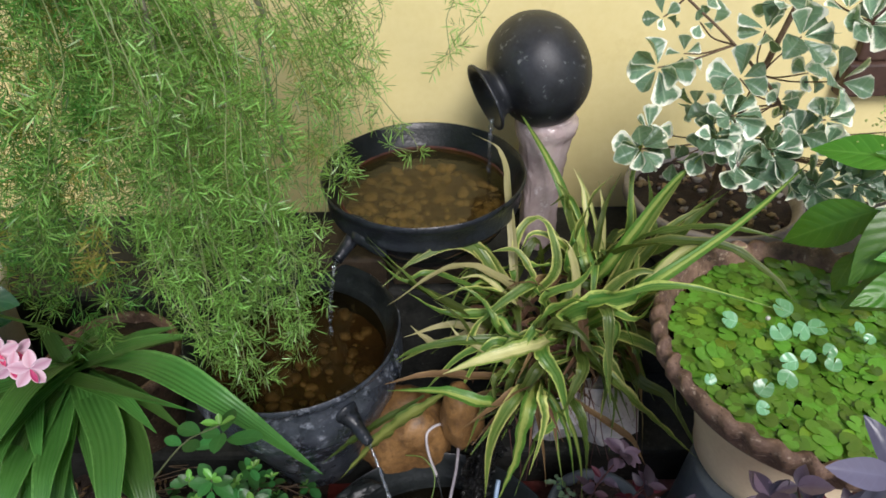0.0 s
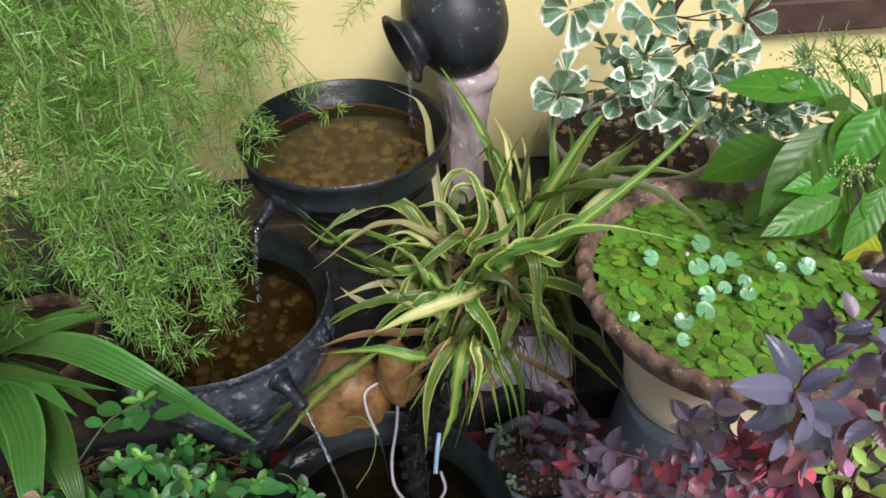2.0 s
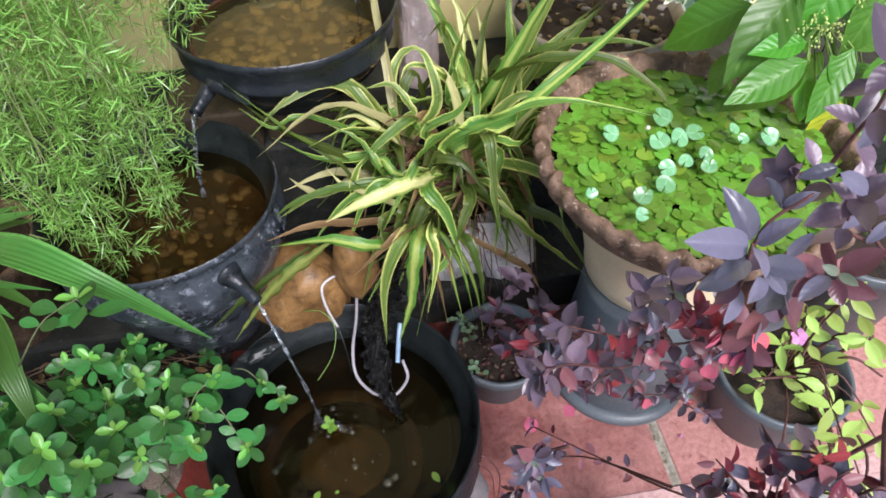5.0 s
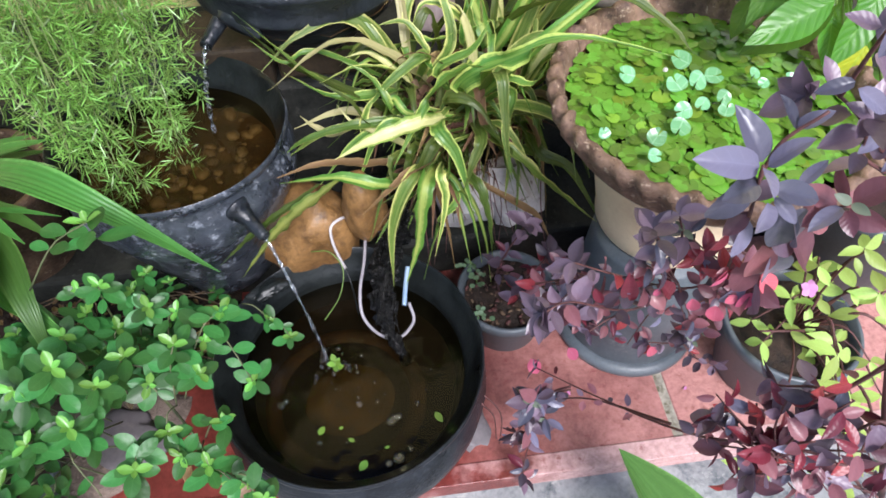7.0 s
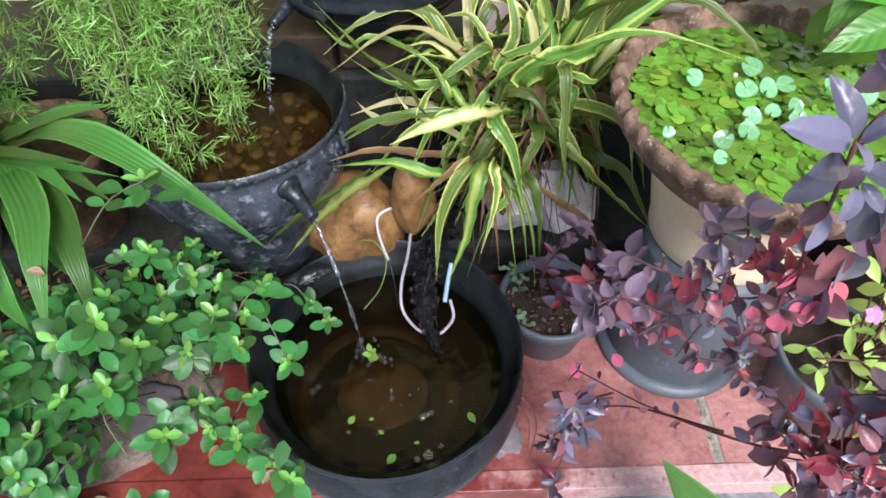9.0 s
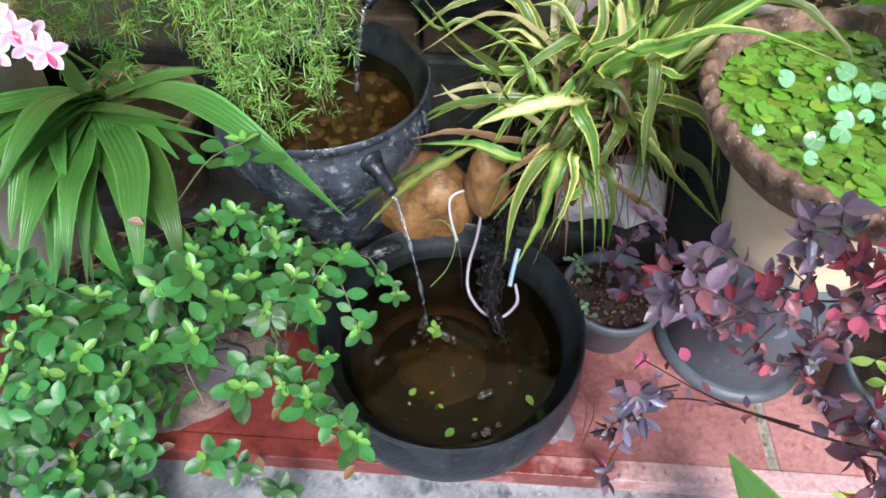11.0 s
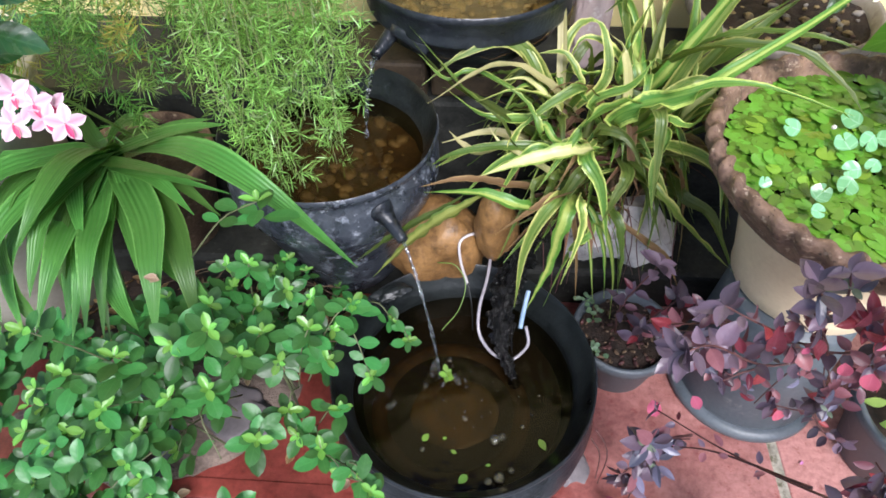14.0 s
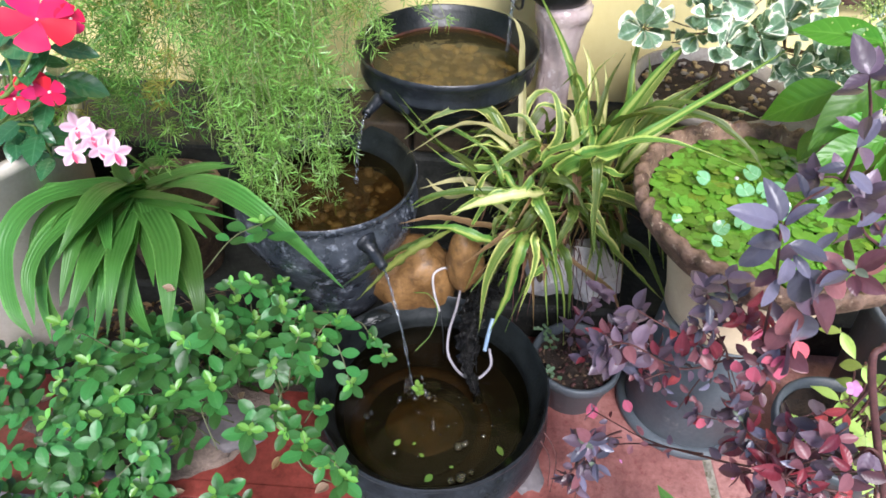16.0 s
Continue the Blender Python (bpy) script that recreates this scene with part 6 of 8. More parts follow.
spray((0.548, 1.000, 0.801), 0.04, 4, B)
spray((0.514, 0.950, 0.665), 0.04, 4, B)
spray((0.393, 1.000, 0.693), 0.04, 4, B)
spray((0.632, 0.920, 0.679), 0.052, 5, B)
spray((0.670, 0.930, 0.713), 0.050, 5, B)
spray((0.709, 0.910, 0.709), 0.050, 5, B)
spray((0.719, 0.950, 0.767), 0.042, 5, B)
spray((0.570, 0.950, 0.767), 0.050, 5, B)
spray((0.521, 0.930, 0.727), 0.056, 5, B)
spray((0.424, 0.960, 0.731), 0.050, 5, B)
spray((0.467, 0.970, 0.792), 0.045, 5, B)
spray((0.630, 0.990, 0.771), 0.042, 5, B)
spray((0.558, 0.920, 0.699), 0.050, 5, B)

# ---- broad-leaved plant behind the planter ----
broad = thing("broad_leaf_plant", (0.945, 0.665, 0.31), "broad-leaved green plant with yellow-green flower sprays beside the planter", "plant")
broad_leaf = [leaf_shape("leaf", oval(w, 0.44, 1.0), L_BIG, 10, 6, f, d, 0.06, q) for q, (w, f, d) in enumerate(((0.23, 0.12, 0.16), (0.26, 0.16, 0.26), (0.21, 0.1, 0.1)))]
yel_leaf = leaf_shape("leaf", oval(0.27, 0.44, 1.0), L_YELLOW, 10, 6, 0.15, 0.2, 0.06, 1)


def broad_at(base, tip, me=0, face=(-0.1, -0.6, 0.8), hub=None):
    b, t = Vector(base), Vector(tip)
    lay("leaf", yel_leaf if me == 9 else broad_leaf[me], aim(b, t - b, face, (t - b).length), broad, "yellowing leaf" if me == 9 else "")
    h = Vector(hub) if hub else b.lerp(Vector((0.84, 0.74, b.z - 0.03)), 0.4)
    part("leaf_stalk", tube([b, b.lerp(h, 0.5) + Vector((0, 0.004, -0.004)), h], 0.0014, 8, 6), M_GREENSTEM, broad)


H1, H2 = (0.706, 0.760, 0.746), (0.791, 0.800, 0.734)
part("stem", tube([(0.945, 0.665, 0.31), (0.86, 0.70, 0.50), H1], 0.006, 14, 8, 0.004), M_GREENSTEM, broad)
part("stem", tube([(0.945, 0.665, 0.31), (0.92, 0.72, 0.52), H2, (0.698, 0.840, 0.836)], 0.006, 18, 8, 0.003), M_GREENSTEM, broad)
broad_at((0.651, 0.780, 0.810), (0.539, 0.860, 0.804), 0, (0, -0.55, 0.85), H1)
broad_at((0.639, 0.800, 0.717), (0.528, 0.840, 0.637), 1)
broad_at((0.685, 0.770, 0.729), (0.603, 0.760, 0.658), 1, (-0.2, -0.7, 0.7), H1)
broad_at((0.706, 0.720, 0.662), (0.589, 0.720, 0.602), 1, (0, -0.5, 0.9), H1)
broad_at((0.689, 0.770, 0.802), (0.695, 0.700, 0.692), 1, (-0.1, -0.9, 0.4), H1)
broad_at((0.677, 0.710, 0.706), (0.592, 0.700, 0.710), 0, (0, -0.5, 0.9), H1)
broad_at((0.725, 0.710, 0.682), (0.746, 0.680, 0.630), 2, (0.1, -0.8, 0.6), H1)
broad_at((0.709, 0.720, 0.644), (0.713, 0.680, 0.584), 1, (-0.2, -0.8, 0.5), H1)
broad_at((0.771, 0.700, 0.604), (0.743, 0.675, 0.506), 9, (-0.1, -0.8, 0.5), H1)
broad_at((0.756, 0.720, 0.681), (0.836, 0.740, 0.703), 1, (0.1, -0.6, 0.8), H2)
broad_at((0.783, 0.760, 0.715), (0.842, 0.800, 0.770), 0, (0.2, -0.6, 0.8), H2)
broad_at((0.699, 0.780, 0.792), (0.605, 0.800, 0.823), 0, (0, -0.6, 0.8), H1)
broad_at((0.789, 0.720, 0.632), (0.876, 0.700, 0.546), 1, (0.1, -0.7, 0.6), H2)
broad_at((0.619, 0.780, 0.653), (0.589, 0.750, 0.598), 1, (-0.3, -0.6, 0.6))
broad_at((0.756, 0.800, 0.751), (0.818, 0.840, 0.770), 0, (0.1, -0.6, 0.8), H2)
broad_at((0.679, 0.760, 0.812), (0.627, 0.730, 0.815), 2, (0, -0.6, 0.9), H1)
broad_at((0.839, 0.740, 0.531), (0.919, 0.720, 0.406), 2, (0, -0.7, 0.6), H2)
broad_at((0.783, 0.760, 0.570), (0.726, 0.740, 0.511), 2, (-0.2, -0.7, 0.6), H1)
broad_at((0.671, 0.760, 0.774), (0.568, 0.700, 0.659), 2, (-0.35, -0.6, 0.7), H1)
broad_at((0.674, 0.690, 0.690), (0.555, 0.660, 0.657), 2, (0.1, -0.6, 0.8), H1)
broad_at((0.727, 0.750, 0.800), (0.663, 0.700, 0.717), 1, (-0.2, -0.7, 0.7), H1)
broad_at((0.790, 0.740, 0.783), (0.741, 0.690, 0.683), 1, (-0.1, -0.7, 0.7), H1)
broad_at((0.756, 0.710, 0.688), (0.701, 0.660, 0.599), 2, (-0.1, -0.7, 0.6), H1)
broad_at((0.826, 0.720, 0.668), (0.794, 0.670, 0.594), 1, (0, -0.7, 0.7), H1)
for b_, t_, k_ in (((0.782, 0.820, 0.780), (0.864, 0.800, 0.737), 1), ((0.738, 0.760, 0.734), (0.794, 0.720, 0.695), 1), ((0.781, 0.840, 0.771), (0.730, 0.860, 0.810), 0), ((0.800, 0.760, 0.699), (0.882, 0.740, 0.641), 2), ((0.806, 0.740, 0.639), (0.856, 0.700, 0.562), 1),
                  ((0.728, 0.780, 0.723), (0.670, 0.800, 0.737), 2), ((0.742, 0.760, 0.705), (0.656, 0.740, 0.754), 0), ((0.854, 0.840, 0.736), (0.899, 0.860, 0.788), 1), ((0.744, 0.840, 0.677), (0.672, 0.860, 0.629), 1), ((0.793, 0.800, 0.622), (0.745, 0.780, 0.561), 1),
                  ((0.852, 0.800, 0.557), (0.864, 0.770, 0.464), 1), ((0.900, 0.780, 0.541), (0.992, 0.760, 0.441), 2)):
    broad_at(b_, t_, k_, (0.05, -0.65, 0.75), H2)
bead = mesh_of("bud", stone((0, 0, 0), (1, 1, 1.2), 1, 0.2, 1), L_BLOOM)
rnd = random.Random(77)
for top, foot in (((0.662, 0.800, 0.866), H1), ((0.631, 0.840, 0.851), H1), ((0.746, 0.820, 0.859), H2), ((0.748, 0.740, 0.759), H2), ((0.680, 0.700, 0.726), H1), ((0.741, 0.740, 0.758), H2), ((0.693, 0.860, 0.854), H2), ((0.650, 0.860, 0.852), H1), ((0.698, 0.800, 0.879), H2), ((0.705, 0.720, 0.706), H2)):
    t, f = Vector(top), Vector(foot)
    part("flower_stem", tube([f, f.lerp(t, 0.6) + Vector((0.01, 0, 0.005)), t], 0.0010, 10, 6), M_GREENSTEM, broad)
    for q in range(75):
        g = t.lerp(f, 0.35 * rnd.random()) + Vector((rnd.gauss(0, 0.020), rnd.gauss(0, 0.014), rnd.gauss(0, 0.009)))
        s = rnd.uniform(0.0010, 0.0021)
        lay("bud", bead, Matrix.Translation(g) @ Matrix.Diagonal((s, s, s, 1)), broad, "yellow-green bud")
    for q in range(12):
        g = t + Vector((rnd.gauss(0, 0.020), rnd.gauss(0, 0.012), rnd.gauss(0, 0.012)))
        part("pedicel", tube([t.lerp(f, 0.15), g], 0.0007, 4, 4), M_GREENSTEM, broad)

# ---- purple-leaved sprawling plant ----
purple = thing("purple_plant", (0.80, 0.16, -0.045), "sprawling plant with dusky purple and red leaves on thin dark stems", "plant")
pur = [leaf_shape("leaf", oval(w, 0.42, 0.82), L_PURPLE, 8, 4, f, d, 0.06, q) for q, (w, f, d) in enumerate(((0.285, 0.16, 0.14), (0.32, 0.2, 0.22), (0.26, 0.12, -0.05)))]
red = [leaf_shape("leaf", oval(w, 0.46, 0.75), L_RED, 8, 4, f, d, 0.07, q) for q, (w, f, d) in enumerate(((0.22, 0.26, 0.2), (0.25, 0.3, 0.3)))]
sla = [leaf_shape("leaf", oval(w, 0.46, 0.64), L_SLATE, 9, 6, f, d, 0.06, q) for q, (w, f, d) in enumerate(((0.215, 0.16, 0.25), (0.235, 0.22, 0.38), (0.20, 0.18, 0.15)))]
mau = [leaf_shape("leaf", oval(w, 0.46, 0.7), L_MAUVE, 7, 4, f, d, 0.05, q) for q, (w, f, d) in enumerate(((0.27, 0.14, 0.12), (0.31, 0.18, 0.2)))]
pinkish = leaf_shape("leaf", oval(0.33, 0.46, 0.7), L_HOTPINK, 7, 4, 0.14, 0.12, 0.05, 1)
rnd = random.Random(23)


def stem_leaves(points, r, step, size, redness, clump=0, parent=purple, start=0.15, grow=0.0):
    """A thin stem with paired leaves along it and a tuft at its end."""
    path = smooth_path(points, 40)
    parent = part("stem", tube(points, r, 24, 6, r * 0.5, 0.2), M_REDTWIG, parent)
    length = sum((b - a).length for a, b in zip(path, path[1:]))
    count = max(2, int(length * (1 - start) / step))
    turn = rnd.random() * 3
    for q in range(count):
        f = start + (1 - start) * (q + 0.5) / count
        i = min(38, int(f * 39))
        p, tan = path[i], (path[i + 1] - path[i]).normalized()
        sd = tan.orthogonal().normalized()
        up2 = tan.cross(sd)
        turn += 1.57
        for h in (0, math.pi):
            if rnd.random() < 0.12:
                continue
            a = turn + h + rnd.gauss(0, 0.3)
            d = sd * math.cos(a) + up2 * math.sin(a) + tan * rnd.uniform(0.2, 0.7) + Vector((0, 0, -0.15))
            s = size * rnd.uniform(0.6, 1.1) * (1 + grow * f)
            pick = rnd.random()
            me = red[rnd.randrange(2)] if pick < redness * 0.35 else mau[rnd.randrange(2)] if pick < redness else pur[rnd.randrange(3)]
            lay("leaf", me, aim(p + d.normalized() * 0.004, d, up_random(rnd, 0.45) + Vector((-0.1, -0.35, 0)), s), parent)
    if clump:
        p, tan = path[-1], (path[-1] - path[-4]).normalized()
        sd = tan.orthogonal().normalized()
        up2 = tan.cross(sd)
        for q in range(clump):
            a = q * 2.4 + rnd.random()
            d = sd * math.cos(a) + up2 * math.sin(a) + tan * rnd.uniform(0.1, 0.9)
            lay("leaf", pur[rnd.randrange(3)], aim(p, d, tan + Vector((0, -0.3, 0.6)), size * rnd.uniform(0.7, 1.2)), parent)


K0 = (0.80, 0.16, -0.045)
part("stem", tube([K0, (0.599, 0.133, 0.370), (0.415, 0.158, 0.741), (0.413, 0.174, 0.787)], 0.005, 20, 7, 0.003, 0.2), M_REDTWIG, purple)
stem_leaves([(0.616, 0.142, 0.411), (0.439, 0.174, 0.634), (0.408, 0.207, 0.605)], 0.0020, 0.035, 0.0310, 0.6, 5)
stem_leaves([(0.599, 0.133, 0.370), (0.447, 0.150, 0.557), (0.349, 0.202, 0.514), (0.312, 0.311, 0.372), (0.247, 0.395, 0.315)], 0.0020, 0.09, 0.0224, 0.5, 3)
stem_leaves([(0.342, 0.226, 0.486), (0.310, 0.331, 0.329), (0.270, 0.380, 0.231)], 0.002, 0.05, 0.0155, 0.1)
stem_leaves([(0.287, 0.358, 0.319), (0.265, 0.375, 0.265), (0.235, 0.370, 0.245)], 0.0022, 0.022, 0.0310, 0.05, 8)
stem_leaves([(0.265, 0.375, 0.265), (0.244, 0.370, 0.199), (0.224, 0.365, 0.148)], 0.002, 0.018, 0.0310, 0.05, 8)
stem_leaves([(0.616, 0.142, 0.411), (0.456, 0.133, 0.575), (0.396, 0.158, 0.548), (0.352, 0.192, 0.568)], 0.0020, 0.040, 0.0300, 0.55, 6)
stem_leaves([(0.599, 0.133, 0.370), (0.525, 0.125, 0.485), (0.433, 0.133, 0.555), (0.373, 0.142, 0.558)], 0.0020, 0.036, 0.0310, 0.45, 6)
stem_leaves([(0.616, 0.142, 0.411), (0.459, 0.142, 0.647), (0.442, 0.150, 0.622), (0.415, 0.166, 0.605)], 0.0020, 0.036, 0.0310, 0.4, 6)
stem_leaves([(0.415, 0.158, 0.741), (0.418, 0.166, 0.686), (0.411, 0.174, 0.626), (0.417, 0.166, 0.577)], 0.0020, 0.036, 0.0310, 0.6, 5)
# the tall part in front of the planter
T0 = (0.514, 0.400, 0.514)
stem_leaves([(0.512, 0.280, 0.739), (0.439, 0.290, 0.824), (0.390, 0.310, 0.870), (0.362, 0.310, 0.874)], 0.0020, 0.032, 0.0310, 0.0, 5, start=0.3)
stem_leaves([(0.390, 0.310, 0.870), (0.373, 0.290, 0.922), (0.356, 0.270, 0.966), (0.319, 0.240, 1.020)], 0.0020, 0.030, 0.0310, 0.0, 4, start=0.3)
stem_leaves([(0.451, 0.290, 0.803), (0.419, 0.290, 0.828), (0.397, 0.280, 0.874)], 0.0020, 0.022, 0.0310, 0.1, 6)
stem_leaves([T0, (0.480, 0.410, 0.495), (0.512, 0.420, 0.389), (0.506, 0.440, 0.293)], 0.0020, 0.018, 0.0344, 0.65, 6)
stem_leaves([T0, (0.470, 0.410, 0.545), (0.391, 0.400, 0.552), (0.340, 0.390, 0.629)], 0.0020, 0.024, 0.0344, 0.3, 6)
stem_leaves([(0.391, 0.400, 0.552), (0.378, 0.390, 0.611), (0.364, 0.390, 0.648)], 0.002, 0.030, 0.0290, 0.0, 3)
stem_leaves([T0, (0.443, 0.420, 0.449), (0.331, 0.410, 0.515), (0.263, 0.400, 0.568)], 0.0020, 0.026, 0.0292, 0.35, 3)
stem_leaves([(0.443, 0.420, 0.449), (0.365, 0.410, 0.426), (0.265, 0.380, 0.513), (0.226, 0.365, 0.521)], 0.0020, 0.020, 0.0344, 0.15, 9)
stem_leaves([(0.365, 0.410, 0.426), (0.331, 0.400, 0.422), (0.306, 0.390, 0.416)], 0.002, 0.018, 0.0241, 0.3, 4)
stem_leaves([T0, (0.503, 0.430, 0.375), (0.507, 0.450, 0.239), (0.447, 0.450, 0.246)], 0.0020, 0.022, 0.0275, 0.2, 4)
stem_leaves([(0.507, 0.450, 0.239), (0.559, 0.450, 0.164), (0.601, 0.450, 0.131)], 0.002, 0.02, 0.0258, 0.1, 4)

# its upright sprig: one slate-coloured whorl over hanging mauve leaves
part("stem", tube([T0, (0.447, 0.370, 0.531), (0.373, 0.310, 0.732), (0.332, 0.280, 0.837)], 0.0024, 20, 6, 0.0014, 0.2), M_REDTWIG, purple)
part("stem", tube([(0.345, 0.290, 0.801), (0.340, 0.285, 0.852), (0.359, 0.280, 0.885)], 0.0018, 14, 6, 0.0012, 0.2), M_REDTWIG, purple)
WHORL = (((0.329, 0.280, 0.837), (0.275, 0.270, 0.863)), ((0.334, 0.285, 0.836), (0.315, 0.300, 0.878)), ((0.336, 0.280, 0.836), (0.348, 0.270, 0.875)), ((0.329, 0.275, 0.840), (0.326, 0.245, 0.847)), ((0.337, 0.290, 0.810), (0.313, 0.280, 0.761)), ((0.345, 0.290, 0.807), (0.301, 0.260, 0.828)), ((0.349, 0.280, 0.810), (0.398, 0.270, 0.803)), ((0.358, 0.285, 0.787), (0.365, 0.270, 0.749)), ((0.366, 0.290, 0.787), (0.386, 0.270, 0.770)), ((0.378, 0.290, 0.770), (0.405, 0.280, 0.704)), ((0.389, 0.290, 0.766), (0.430, 0.280, 0.717)), ((0.375, 0.310, 0.732), (0.364, 0.290, 0.697)), ((0.350, 0.290, 0.862), (0.339, 0.300, 0.888)), ((0.351, 0.290, 0.864), (0.361, 0.280, 0.885)), ((0.392, 0.300, 0.787), (0.404, 0.300, 0.815)))
HANGING = (((0.369, 0.310, 0.746), (0.347, 0.300, 0.724)), ((0.394, 0.310, 0.722), (0.445, 0.300, 0.682)), ((0.414, 0.320, 0.677), (0.424, 0.310, 0.618)), ((0.429, 0.320, 0.667), (0.465, 0.310, 0.592)), ((0.427, 0.330, 0.637), (0.414, 0.320, 0.585)), ((0.437, 0.330, 0.608), (0.464, 0.320, 0.534)), ((0.423, 0.310, 0.704), (0.477, 0.300, 0.653)), ((0.444, 0.340, 0.573), (0.421, 0.330, 0.542)), ((0.417, 0.310, 0.749), (0.461, 0.300, 0.712)), ((0.380, 0.310, 0.785), (0.364, 0.310, 0.757)))
CRIMSON = (((0.372, 0.335, 0.657), (0.382, 0.320, 0.705)), ((0.382, 0.360, 0.596), (0.388, 0.350, 0.633)), ((0.405, 0.335, 0.622), (0.381, 0.320, 0.609)), ((0.350, 0.400, 0.477), (0.336, 0.390, 0.544)), ((0.306, 0.410, 0.492), (0.322, 0.390, 0.454)), ((0.406, 0.340, 0.636), (0.415, 0.320, 0.629)), ((0.401, 0.390, 0.485), (0.368, 0.380, 0.549)), ((0.359, 0.400, 0.494), (0.342, 0.390, 0.467)))
PINK = (((0.401, 0.330, 0.622), (0.383, 0.320, 0.591)), ((0.429, 0.345, 0.526), (0.434, 0.335, 0.480)), ((0.453, 0.330, 0.570), (0.425, 0.320, 0.544)), ((0.415, 0.370, 0.506), (0.427, 0.360, 0.470)), ((0.380, 0.390, 0.505), (0.374, 0.385, 0.486)), ((0.438, 0.335, 0.560), (0.418, 0.330, 0.548)))
BESIDE = (((0.364, 0.270, 0.966), (0.353, 0.260, 0.939)), ((0.365, 0.280, 0.909), (0.341, 0.280, 0.904)), ((0.370, 0.280, 0.903), (0.400, 0.270, 0.885)), ((0.426, 0.290, 0.855), (0.406, 0.280, 0.836)), ((0.453, 0.290, 0.830), (0.439, 0.280, 0.813)))
for leaves, shapes in ((WHORL, sla), (HANGING, (mau[0], pur[0], mau[1], sla[1])), (BESIDE, sla), (CRIMSON, red), (PINK, (pinkish,))):
    for q, (b, tip) in enumerate(leaves):
        b, tip = Vector(b), Vector(tip) if leaves not in (CRIMSON, PINK) else Vector(b).lerp(Vector(tip), 0.72)
        lay("leaf", shapes[q % len(shapes)], aim(b, tip - b, (rnd.gauss(-0.1, 0.25), -0.6 + rnd.gauss(0, 0.2), 0.75), 0.92 * (tip - b).length), purple)


bud_leaf = leaf_shape("young_leaf", oval(0.25, 0.46, 0.7), L_YOUNGP, 7, 4, 0.16, 0.1, 0.05, 2)


def tuft(at, size, count, hub, redness=0.1, mauve=0.15, parent=purple):
    """The leafy end of a side shoot."""
    at, h = Vector(at), Vector(hub)
    parent = part("side_stem", tube([h, h.lerp(at, 0.5) + Vector((0, 0.006, -0.008)), at], 0.0013, 8, 5, 0.0009), M_REDTWIG, parent)
    face = Vector((rnd.gauss(-0.1, 0.2), -0.55, 0.8)).normalized()
    sd = face.cross(Vector((0, 0, 1))).normalized()
    up2 = sd.cross(face)
    for q in range(count):
        a = q * 2.4 + rnd.gauss(0, 0.3)
        d = sd * math.cos(a) + up2 * math.sin(a) + face * rnd.uniform(-0.2, 0.9)
        r = rnd.random()
        me = red[rnd.randrange(2)] if r < redness * 0.6 else mau[rnd.randrange(2)] if r < redness + mauve + 0.08 else sla[rnd.randrange(3)] if rnd.random() < 0.35 else pur[rnd.randrange(3)]
        back = at.lerp(h, 0.35 * rnd.random())
        lay("leaf", me, aim(back + d.normalized() * 0.004, d, face + Vector((rnd.gauss(0, 0.4), rnd.gauss(0, 0.3), rnd.gauss(0, 0.4))), size * rnd.uniform(0.5, 1.0)), parent)
    if redness < 0.05:
        for q in range(2):
            a = q * 3.14 + rnd.random()
            lay("young_leaf", bud_leaf, aim(at + face * 0.004, sd * math.cos(a) + up2 * math.sin(a) + face * 0.7, face, size * 0.42), parent, "grey-green young leaf")


Q0, Q1, Q2, Q3 = (0.418, 0.410, 0.482), (0.458, 0.390, 0.540), (0.297, 0.420, 0.504), (0.392, 0.150, 0.577)
PLACES_C1 = [((0.261, 0.430, 0.406), 0.048, 11, Q2, 0.0, 0.0), ((0.276, 0.460, 0.477), 0.036, 9, Q2, 0.1, 0.1), ((0.239, 0.470, 0.423), 0.034, 7, Q2, 0.5, 0.4), ((0.319, 0.420, 0.444), 0.036, 9, Q2, 0.3, 0.3), ((0.304, 0.410, 0.401), 0.028, 8, Q2, 0.1, 0.2), ((0.354, 0.420, 0.360), 0.026, 8, Q2, 0.1, 0.3), ((0.368, 0.410, 0.481), 0.036, 9, Q0, 0.35, 0.25), ((0.345, 0.410, 0.551), 0.032, 6, Q0, 0.3, 0.2), ((0.348, 0.400, 0.613), 0.038, 5, Q0, 0.0, 0.0), ((0.377, 0.390, 0.621), 0.038, 4, Q1, 0.0, 0.0)]
PLACES_C2 = [((0.367, 0.400, 0.560), 0.034, 9, Q0, 0.15, 0.1), ((0.401, 0.380, 0.580), 0.036, 9, Q1, 0.7, 0.1), ((0.428, 0.360, 0.569), 0.040, 10, Q1, 0.6, 0.3), ((0.452, 0.340, 0.567), 0.044, 9, Q1, 0.1, 0.8), ((0.465, 0.380, 0.454), 0.036, 8, Q1, 0.3, 0.5), ((0.500, 0.420, 0.295), 0.032, 9, Q0, 0.0, 0.1), ((0.507, 0.420, 0.314), 0.030, 6, Q0, 0.0, 0.2), ((0.426, 0.420, 0.381), 0.026, 7, Q0, 0.2, 0.3), ((0.401, 0.430, 0.286), 0.022, 6, Q0, 0.3, 0.5), ((0.429, 0.280, 0.780), 0.042, 8, (0.447, 0.320, 0.718), 0.0, 0.5)]
